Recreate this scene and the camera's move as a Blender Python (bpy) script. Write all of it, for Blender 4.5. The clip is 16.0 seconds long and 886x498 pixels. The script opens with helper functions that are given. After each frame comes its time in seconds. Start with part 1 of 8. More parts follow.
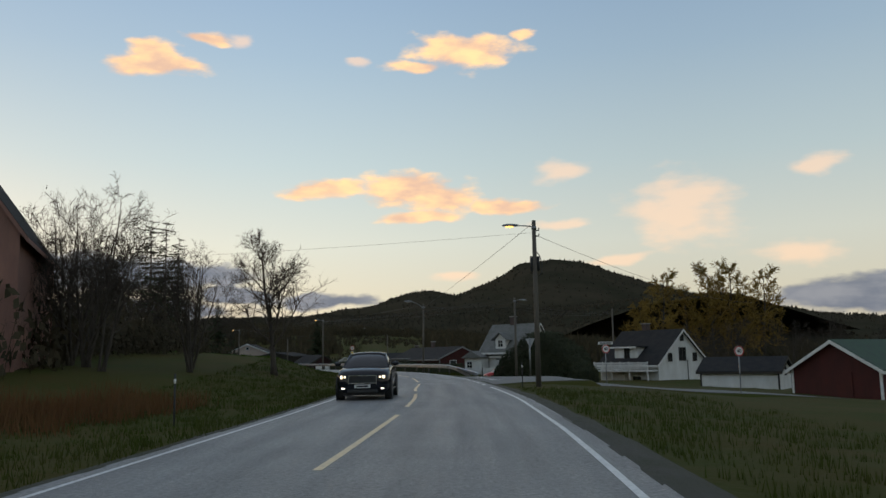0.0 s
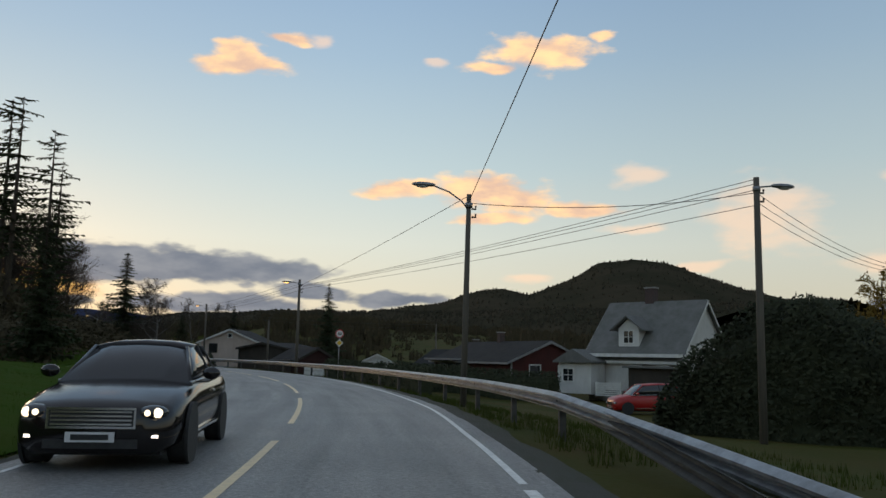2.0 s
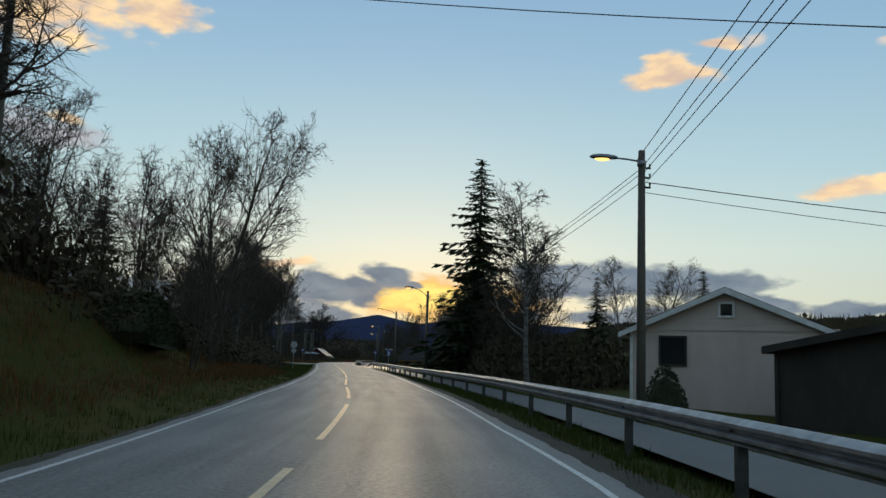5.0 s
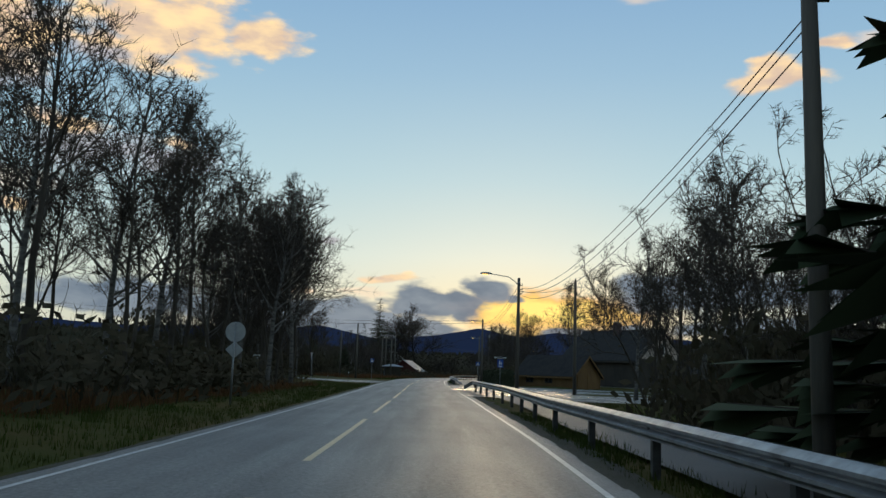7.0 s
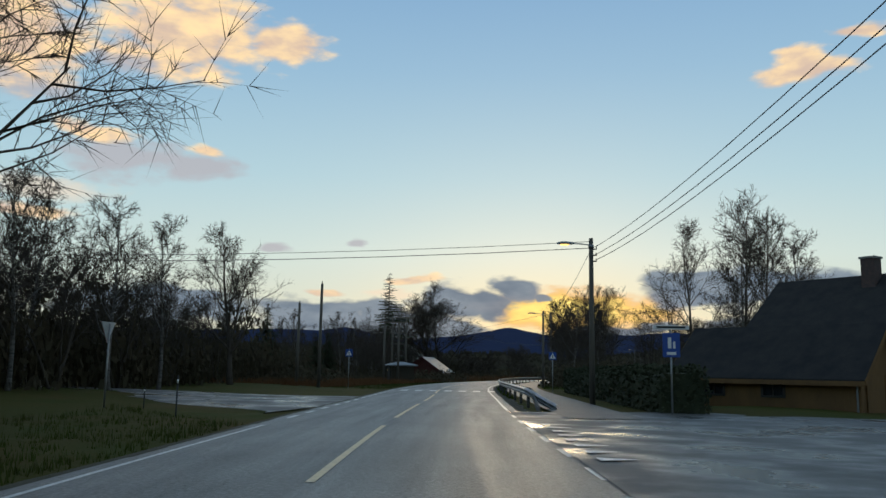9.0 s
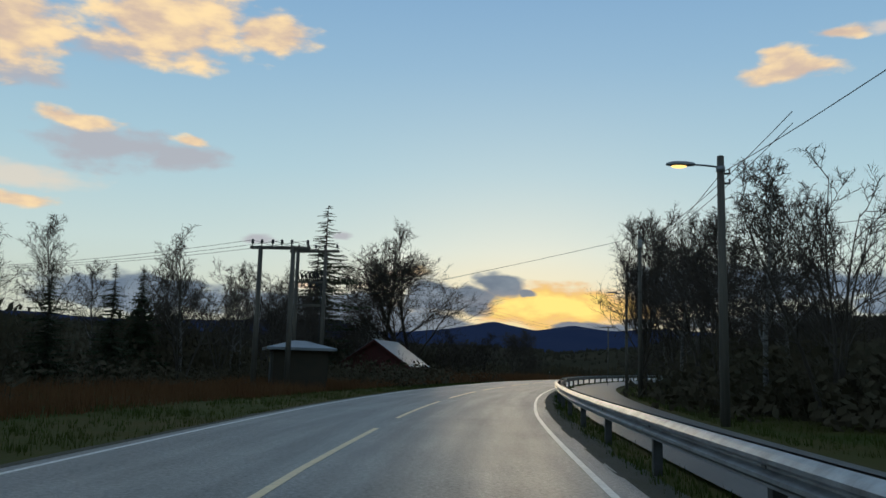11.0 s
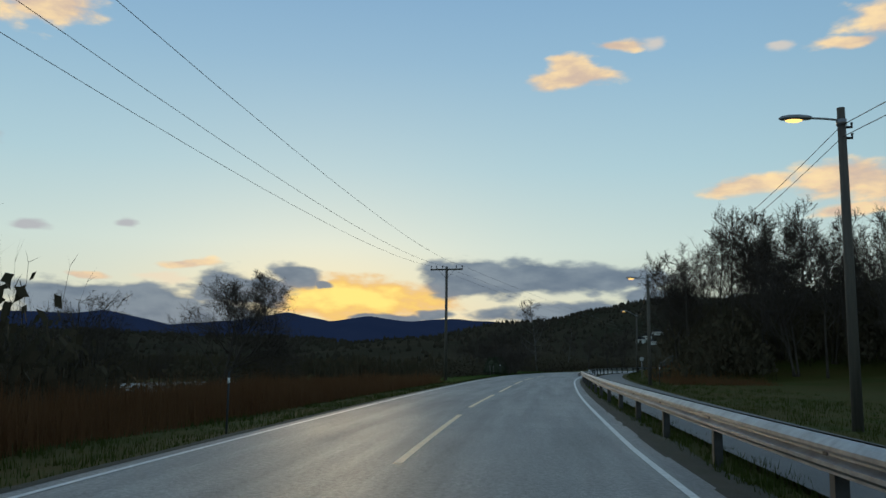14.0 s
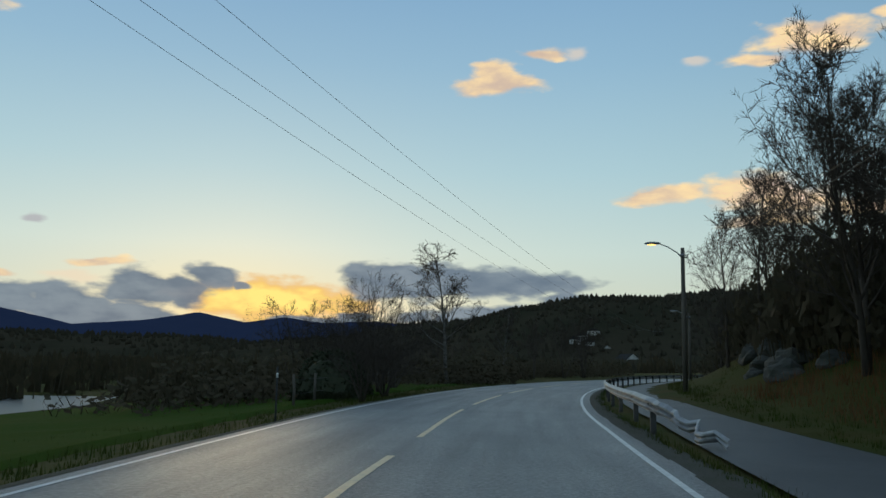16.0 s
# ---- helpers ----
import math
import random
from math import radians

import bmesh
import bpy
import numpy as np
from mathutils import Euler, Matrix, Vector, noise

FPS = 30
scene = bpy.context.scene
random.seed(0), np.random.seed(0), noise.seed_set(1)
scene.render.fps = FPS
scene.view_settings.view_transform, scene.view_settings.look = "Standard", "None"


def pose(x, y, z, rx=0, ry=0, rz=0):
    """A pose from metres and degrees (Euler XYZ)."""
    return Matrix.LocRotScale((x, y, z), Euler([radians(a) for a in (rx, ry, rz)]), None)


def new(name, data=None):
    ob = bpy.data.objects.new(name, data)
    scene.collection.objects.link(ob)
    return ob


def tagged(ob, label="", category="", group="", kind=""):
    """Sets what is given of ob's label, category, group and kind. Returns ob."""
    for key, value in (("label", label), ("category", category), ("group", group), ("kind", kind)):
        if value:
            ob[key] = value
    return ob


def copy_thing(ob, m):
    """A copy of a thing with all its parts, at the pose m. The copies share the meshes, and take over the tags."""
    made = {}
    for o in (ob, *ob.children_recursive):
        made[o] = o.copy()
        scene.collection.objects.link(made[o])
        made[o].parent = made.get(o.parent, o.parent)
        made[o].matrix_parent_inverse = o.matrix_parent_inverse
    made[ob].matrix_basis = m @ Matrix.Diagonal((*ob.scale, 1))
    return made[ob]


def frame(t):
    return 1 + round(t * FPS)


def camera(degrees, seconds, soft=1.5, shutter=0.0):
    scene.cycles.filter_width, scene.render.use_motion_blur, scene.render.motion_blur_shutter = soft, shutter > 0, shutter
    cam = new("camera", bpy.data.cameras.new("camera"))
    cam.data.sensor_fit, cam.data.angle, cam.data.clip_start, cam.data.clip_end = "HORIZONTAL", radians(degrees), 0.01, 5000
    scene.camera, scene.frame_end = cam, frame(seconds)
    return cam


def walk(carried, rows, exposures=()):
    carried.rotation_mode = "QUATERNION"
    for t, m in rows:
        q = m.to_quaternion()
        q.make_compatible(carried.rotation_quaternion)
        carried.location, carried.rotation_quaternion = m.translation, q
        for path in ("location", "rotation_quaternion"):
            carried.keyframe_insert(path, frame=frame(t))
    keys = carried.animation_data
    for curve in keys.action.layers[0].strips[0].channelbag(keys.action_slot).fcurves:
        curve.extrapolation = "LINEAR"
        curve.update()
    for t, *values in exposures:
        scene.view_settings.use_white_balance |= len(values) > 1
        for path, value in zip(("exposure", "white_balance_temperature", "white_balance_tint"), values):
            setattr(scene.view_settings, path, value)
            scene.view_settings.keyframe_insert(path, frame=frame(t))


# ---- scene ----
cam = camera(56.4, 16.0)

PATH = [
    (0, pose(-0.00, -0.00, 1.38, 97.50, 0.98, -0.86)),
    (0.5, pose(0.57, 14.41, 1.36, 97.60, 0.22, -0.52)),
    (1, pose(0.57, 28.60, 1.33, 97.60, -0.35, -0.44)),
    (1.5, pose(0.94, 42.86, 1.35, 97.58, -0.96, 0.27)),
    (2, pose(0.49, 57.14, 1.34, 97.56, -1.19, 3.96)),
    (2.5, pose(-1.57, 71.29, 1.34, 97.62, -0.87, 10.62)),
    (3, pose(-4.86, 85.05, 1.34, 97.69, -1.31, 15.02)),
    (3.5, pose(-9.06, 98.45, 1.34, 97.74, -1.78, 18.80)),
    (4, pose(-14.13, 111.46, 1.35, 97.66, -1.89, 23.44)),
    (4.5, pose(-20.50, 123.86, 1.36, 97.63, -2.21, 29.79)),
    (5, pose(-27.91, 135.85, 1.36, 97.71, -2.01, 33.88)),
    (5.5, pose(-36.36, 147.47, 1.35, 97.85, -1.83, 36.81)),
    (6, pose(-45.21, 158.80, 1.35, 98.05, -1.65, 38.68)),
    (6.5, pose(-54.37, 169.89, 1.35, 98.25, -1.68, 39.99)),
    (7, pose(-63.76, 180.80, 1.35, 98.45, -1.91, 40.90)),
    (7.5, pose(-73.34, 191.55, 1.34, 98.30, -2.08, 41.64)),
    (8, pose(-82.98, 202.26, 1.35, 98.30, -1.61, 42.41)),
    (8.5, pose(-92.63, 213.04, 1.35, 98.36, -1.37, 42.73)),
    (9, pose(-102.37, 223.89, 1.35, 98.44, -0.97, 42.90)),
    (9.5, pose(-112.36, 234.65, 1.35, 98.39, -0.99, 41.90)),
    (10, pose(-121.99, 245.73, 1.35, 98.32, -1.06, 40.36)),
    (10.5, pose(-131.48, 256.93, 1.35, 98.22, -1.26, 40.37)),
    (11, pose(-141.11, 268.01, 1.35, 98.05, -1.62, 41.74)),
    (11.5, pose(-150.91, 278.95, 1.37, 97.95, -1.40, 41.75)),
    (12, pose(-159.88, 290.65, 1.37, 97.92, -1.25, 40.33)),
    (12.5, pose(-168.52, 303.31, 1.33, 97.80, -0.84, 37.61)),
    (13, pose(-177.00, 316.18, 1.35, 97.80, -1.27, 33.44)),
    (13.5, pose(-184.21, 329.91, 1.35, 97.85, -1.20, 30.10)),
    (14, pose(-190.55, 344.16, 1.35, 97.75, -0.70, 27.75)),
    (14.5, pose(-196.49, 358.51, 1.36, 97.63, -0.70, 25.55)),
    (15, pose(-201.90, 372.86, 1.34, 97.65, -0.63, 24.37)),
    (15.5, pose(-207.07, 387.08, 1.35, 97.80, -0.98, 23.34)),
    (16, pose(-212.15, 401.28, 1.35, 98.05, -1.02, 22.22)),
]
EXPOSURE = [(0, 0.12, 7500, 16), (2, 0.08, 7300, 15), (5, 0.0, 6550, 5), (8, 0.0, 6450, 5), (11.5, -0.12, 6200, 4), (16, -0.12, 6350, 2)]
walk(cam, PATH, EXPOSURE)

# ---- light: a clear evening sky with lit clouds, the sun behind cloud at the horizon ----
SUN_AZ, SUN_EL = 36.0, 3.0        # degrees left of +y, above the horizon

world = bpy.data.worlds.new("evening_sky")
scene.world = world
world.use_nodes = True
WN, WL = world.node_tree.nodes, world.node_tree.links
WN.clear()


def wn(kind):
    return WN.new(kind)


def feed(socket, value):
    if isinstance(value, (int, float)):
        socket.default_value = value
    elif isinstance(value, tuple):
        socket.default_value = value if len(value) == len(socket.default_value) else (*value, 1.0)
    else:
        WL.new(value, socket)


def wmath(op, a, b=0.0, c=0.0, clamp=False):
    n = wn("ShaderNodeMath")
    n.operation, n.use_clamp = op, clamp
    for s, v in zip(n.inputs, (a, b, c)):
        feed(s, v)
    return n.outputs[0]


def wvec(op, a, b=(0.0, 0.0, 0.0)):
    n = wn("ShaderNodeVectorMath")
    n.operation = op
    feed(n.inputs[0], a)
    feed(n.inputs[1], b)
    return n.outputs[1] if op == "LENGTH" else n.outputs[0]


def wmix(f, a, b):
    n = wn("ShaderNodeMix")
    n.data_type = "RGBA"
    feed(n.inputs[0], f)
    feed(n.inputs[6], a)
    feed(n.inputs[7], b)
    return n.outputs[2]


def wsmooth(value, lo, hi):
    n = wn("ShaderNodeMapRange")
    n.interpolation_type = "SMOOTHSTEP"
    feed(n.inputs[0], value)
    n.inputs[1].default_value, n.inputs[2].default_value = lo, hi
    return n.outputs[0]


def wnoise(vector, scale, detail=5.0, rough=0.55):
    n = wn("ShaderNodeTexNoise")
    feed(n.inputs["Vector"], vector)
    n.inputs["Scale"].default_value, n.inputs["Detail"].default_value, n.inputs["Roughness"].default_value = scale, detail, rough
    return n.outputs[0], n.outputs[1]


geo = wn("ShaderNodeTexCoord").outputs["Generated"]
sep = wn("ShaderNodeSeparateXYZ")
WL.new(geo, sep.inputs[0])
dx, dy, dz = sep.outputs
az = wmath("MULTIPLY", wmath("ARCTAN2", wmath("MULTIPLY", dx, -1.0), dy), 57.2958)
el = wmath("MULTIPLY", wmath("ARCSINE", dz), 57.2958)
comb = wn("ShaderNodeCombineXYZ")
WL.new(az, comb.inputs[0])
WL.new(el, comb.inputs[1])
plane = comb.outputs[0]                     # degrees of azimuth and height
stretch = wvec("MULTIPLY", plane, (0.55, 1.3, 1.0))
n_big, c_big = wnoise(stretch, 0.35, 4.0, 0.5)
n_fine, c_fine = wnoise(stretch, 0.75, 4.5, 0.5)
warp = wvec("MULTIPLY", wvec("SUBTRACT", c_big, (0.5, 0.5, 0.5)), (3.4, 1.5, 0.0))
warped = wvec("ADD", plane, warp)


def cloud_field(ellipses):
    """The largest of 1 - distance over a set of soft ellipses: azimuth, height, half width, half height."""
    best = None
    for a, e, w, h in ellipses:
        d = wvec("LENGTH", wvec("MULTIPLY", wvec("SUBTRACT", warped, (a, e, 0.0)), (1.0 / w, 1.0 / h, 0.0)))
        best = d if best is None else wmath("MINIMUM", best, d)
    return wmath("SUBTRACT", 1.0, best)


BRIGHT = [(18.3, 19.4, 3.5, 0.75), (19.0, 20.0, 2.0, 1.0), (15.2, 21.3, 1.9, 0.45), (-2.6, 20.9, 4.4, 1.3), (0.6, 20.0, 2.6, 0.5),
          (-6.7, 21.8, 0.9, 0.5), (7.3, 11.6, 3.6, 0.7), (1.4, 11.7, 4.6, 1.25), (0.7, 9.7, 3.4, 0.6), (-0.8, 10.9, 3.0, 1.3),
          (-5.6, 10.4, 3.4, 0.6), (61.5, 22.0, 6.5, 3.4), (54.4, 22.0, 3.2, 1.5), (72.3, 20.2, 6.1, 3.4), (66.5, 14.9, 2.8, 0.7), (60.0, 14.3, 1.7, 0.45), (70.5, 9.6, 3.5, 0.6),
          (45.1, 6.3, 2.1, 0.35), (50.9, 5.2, 1.5, 0.35), (78.0, 12.0, 5.0, 1.2)]
FAINT = [(4.8, 20.2, 1.2, 0.5), (-9.1, 9.1, 2.4, 0.4), (-9.4, 12.6, 2.4, 0.9), (-17.4, 9.5, 4.2, 3.0), (-25.8, 11.9, 2.0, 0.9),
         (-12.9, 6.5, 2.6, 0.4), (-24.6, 6.5, 3.2, 1.0), (-1.6, 5.5, 2.2, 0.6), (13.0, 21.2, 1.0, 0.5), (27.0, 25.5, 2.5, 0.7),
         (70.0, 11.0, 6.0, 0.8), (46.5, 5.4, 2.2, 0.5)]
GREY = [(25.4, 5.7, 5.2, 1.5), (17.5, 5.6, 6.5, 1.3), (21.5, 6.0, 4.0, 1.3), (38.0, 5.7, 1.7, 1.1), (42.4, 4.6, 3.4, 1.8), (47.0, 3.4, 3.6, 1.7),
        (52.0, 3.5, 5.0, 1.7), (39.8, 4.6, 2.0, 1.4), (31.0, 2.9, 3.0, 0.5),
        (-27.5, 3.6, 5.5, 1.6), (62.0, 4.2, 8.0, 1.6), (7.5, 4.0, 5.0, 0.7), (45.0, 2.9, 8.0, 1.0), (19.0, 3.3, 8.0, 1.0), (33.2, 2.9, 1.3, 0.5), (28.5, 3.1, 1.6, 0.5), (36.6, 5.2, 0.9, 0.4), (-40.0, 4.0, 9.0, 1.6),
        (13.0, 4.3, 3.5, 0.8)]

WISP = [(65.0, 13.4, 4.6, 1.7), (60.0, 13.2, 3.0, 1.3), (54.7, 8.1, 1.5, 0.5), (49.3, 8.7, 1.2, 0.4), (64.0, 19.8, 5.0, 1.3), (71.0, 17.4, 4.0, 1.2)]

# the clear sky: a physical sky, evened out by thin high haze
sky = wn("ShaderNodeTexSky")
sky.sky_type, sky.sun_disc = "NISHITA", False
sky.sun_elevation, sky.sun_rotation = radians(SUN_EL), radians(-SUN_AZ)
sky.air_density, sky.dust_density, sky.ozone_density = 1.0, 1.2, 1.5
sky_scaled = wvec("SCALE", sky.outputs[0])
sky_scaled.node.inputs["Scale"].default_value = 0.10
haze = wn("ShaderNodeValToRGB")
WL.new(wmath("DIVIDE", el, 60.0, clamp=True), haze.inputs[0])
ramp = haze.color_ramp
ramp.elements[0].position, ramp.elements[0].color = 0.0, (0.66, 0.64, 0.54, 1)
ramp.elements[1].position, ramp.elements[1].color = 1.0, (0.32, 0.42, 0.56, 1)
for pos, col in ((0.07, (0.74, 0.78, 0.68, 1)), (0.13, (0.70, 0.82, 0.80, 1)), (0.22, (0.52, 0.72, 0.82, 1)), (0.34, (0.36, 0.57, 0.78, 1)), (0.42, (0.29, 0.49, 0.74, 1)), (0.6, (0.30, 0.45, 0.64, 1))):
    e = ramp.elements.new(pos)
    e.color = col
base = wmix(0.85, sky_scaled, haze.outputs[0])
# warmth round the hidden sun
dsun = wvec("LENGTH", wvec("MULTIPLY", wvec("SUBTRACT", plane, (SUN_AZ, 3.0, 0.0)), (1 / 17.0, 1 / 6.0, 0.0)))
warm = wmath("POWER", wmath("SUBTRACT", 1.0, dsun, clamp=True), 1.6)
base = wmix(wmath("MULTIPLY", warm, 0.7), base, (1.0, 0.80, 0.42))
# deeper sky away from the sun
base = wvec("SCALE", base)
feed(base.node.inputs["Scale"], wmath("SUBTRACT", 1.0, wmath("MULTIPLY", wsmooth(az, 14.0, -20.0), 0.15)))
# faint and bright clouds that still catch the sun
shade = wsmooth(wmath("ADD", wmath("MULTIPLY", n_fine, 0.6), wmath("MULTIPLY", n_big, 0.4)), 0.36, 0.66)
lit = wmix(shade, (0.72, 0.53, 0.43), (1.15, 0.82, 0.46))
faint = wmath("ADD", cloud_field(FAINT), wmath("MULTIPLY", wmath("SUBTRACT", n_fine, 0.5), 1.3))
base = wmix(wmath("MULTIPLY", wsmooth(faint, -0.05, 0.75), 0.55), base, (1.0, 0.74, 0.54))
# small soft grey wisps higher up
wisp = wmath("ADD", cloud_field(WISP), wmath("MULTIPLY", wmath("SUBTRACT", n_fine, 0.5), 1.4))
base = wmix(wmath("MULTIPLY", wsmooth(wisp, -0.1, 0.6), 0.8), base, (0.50, 0.46, 0.50))
bright = wmath("ADD", cloud_field(BRIGHT), wmath("MULTIPLY", wmath("SUBTRACT", n_fine, 0.5), 1.5))
base = wmix(wsmooth(bright, -0.08, 0.5), base, lit)
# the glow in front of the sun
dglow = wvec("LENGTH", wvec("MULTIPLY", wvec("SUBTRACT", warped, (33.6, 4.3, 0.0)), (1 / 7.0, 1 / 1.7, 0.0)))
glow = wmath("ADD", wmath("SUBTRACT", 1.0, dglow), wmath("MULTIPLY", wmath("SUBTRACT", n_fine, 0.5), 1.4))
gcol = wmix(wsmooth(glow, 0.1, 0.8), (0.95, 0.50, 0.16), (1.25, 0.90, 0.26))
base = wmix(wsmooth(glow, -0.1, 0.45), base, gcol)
# low grey banks with rims that catch the light
grey = wmath("ADD", cloud_field(GREY), wmath("MULTIPLY", wmath("SUBTRACT", n_fine, 0.5), 1.2))
rim = wmath("MULTIPLY", wsmooth(grey, 0.0, 0.15), wsmooth(wmath("MULTIPLY", warm, 1.0), 0.05, 0.7))
body = wmix(shade, (0.12, 0.165, 0.245), (0.235, 0.28, 0.35))
gm = wsmooth(grey, 0.02, 0.42)
base = wmix(wmath("MULTIPLY", gm, 0.92), base, body)
# below the horizon
base = wmix(wsmooth(el, -0.2, -1.5), base, (0.10, 0.10, 0.09))
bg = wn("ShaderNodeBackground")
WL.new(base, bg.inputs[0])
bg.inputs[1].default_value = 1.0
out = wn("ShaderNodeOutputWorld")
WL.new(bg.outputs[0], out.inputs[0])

sun = new("sun", bpy.data.lights.new("sun", "SUN"))
sun.data.energy, sun.data.angle, sun.data.color = 0.5, radians(12), (1.0, 0.72, 0.42)
sun_way = Vector((math.sin(radians(SUN_AZ)), -math.cos(radians(SUN_AZ)), -math.tan(radians(4.0))))
sun.matrix_world = Matrix.Translation((0, 0, 80)) @ sun_way.to_track_quat("-Z", "Y").to_matrix().to_4x4()

# ---- materials ----
def material(name, colour, rough=0.8, metal=0.0, second=None, scale=6.0, bump=0.0, bump_scale=60.0, spec=0.5, stretch=(1, 1, 1), emit=None, random_mix=0.0):
    """A surface with two scales of variation: blotches between two colours, and fine relief."""
    m = bpy.data.materials.new(name)
    m.use_nodes = True
    n, l = m.node_tree.nodes, m.node_tree.links
    b = n["Principled BSDF"]
    b.inputs["Roughness"].default_value, b.inputs["Metallic"].default_value = rough, metal
    b.inputs["Specular IOR Level"].default_value = spec
    b.inputs["Base Color"].default_value = (*colour, 1)
    tc = n.new("ShaderNodeTexCoord")
    mp = n.new("ShaderNodeMapping")
    mp.inputs["Scale"].default_value = stretch
    l.new(tc.outputs["Object"], mp.inputs[0])
    if second:
        t1 = n.new("ShaderNodeTexNoise")
        t1.inputs["Scale"].default_value, t1.inputs["Detail"].default_value, t1.inputs["Roughness"].default_value = scale, 6, 0.65
        l.new(mp.outputs[0], t1.inputs["Vector"])
        r = n.new("ShaderNodeMapRange")
        r.inputs[1].default_value, r.inputs[2].default_value = 0.32, 0.68
        l.new(t1.outputs[0], r.inputs[0])
        f = r.outputs[0]
        if random_mix:
            o = n.new("ShaderNodeObjectInfo")
            ad = n.new("ShaderNodeMath")
            ad.operation, ad.use_clamp = "MULTIPLY_ADD", True
            l.new(o.outputs["Random"], ad.inputs[0])
            ad.inputs[1].default_value = random_mix
            l.new(f, ad.inputs[2])
            f = ad.outputs[0]
        mx = n.new("ShaderNodeMix")
        mx.data_type = "RGBA"
        mx.inputs[6].default_value, mx.inputs[7].default_value = (*colour, 1), (*second, 1)
        l.new(f, mx.inputs[0])
        l.new(mx.outputs[2], b.inputs["Base Color"])
    if bump:
        t2 = n.new("ShaderNodeTexNoise")
        t2.inputs["Scale"].default_value, t2.inputs["Detail"].default_value = bump_scale, 4
        l.new(mp.outputs[0], t2.inputs["Vector"])
        bp = n.new("ShaderNodeBump")
        bp.inputs["Strength"].default_value, bp.inputs["Distance"].default_value = bump, 0.02
        l.new(t2.outputs[0], bp.inputs["Height"])
        l.new(bp.outputs[0], b.inputs["Normal"])
    if emit:
        b.inputs["Emission Color"].default_value, b.inputs["Emission Strength"].default_value = (*emit[0], 1), emit[1]
    return m


def boards(name, colour, second, pitch, upright=False, rough=0.7):
    """Painted weatherboards: overlapping boards as relief, with stains."""
    m = material(name, colour, rough, second=second, scale=0.9, stretch=(1, 1, 0.4), spec=0.2)
    n, l = m.node_tree.nodes, m.node_tree.links
    tc = n.new("ShaderNodeTexCoord")
    sp = n.new("ShaderNodeSeparateXYZ")
    l.new(tc.outputs["Object"], sp.inputs[0])
    src = sp.outputs[2]
    if upright:
        a = n.new("ShaderNodeMath")
        a.operation = "ADD"
        l.new(sp.outputs[0], a.inputs[0])
        l.new(sp.outputs[1], a.inputs[1])
        src = a.outputs[0]
    d = n.new("ShaderNodeMath")
    d.operation = "DIVIDE"
    l.new(src, d.inputs[0])
    d.inputs[1].default_value = pitch
    f = n.new("ShaderNodeMath")
    f.operation = "FRACT"
    l.new(d.outputs[0], f.inputs[0])
    bp = n.new("ShaderNodeBump")
    bp.inputs["Strength"].default_value, bp.inputs["Distance"].default_value, bp.invert = 0.9, 0.025, not upright
    l.new(f.outputs[0], bp.inputs["Height"])
    l.new(bp.outputs[0], n["Principled BSDF"].inputs["Normal"])
    return m


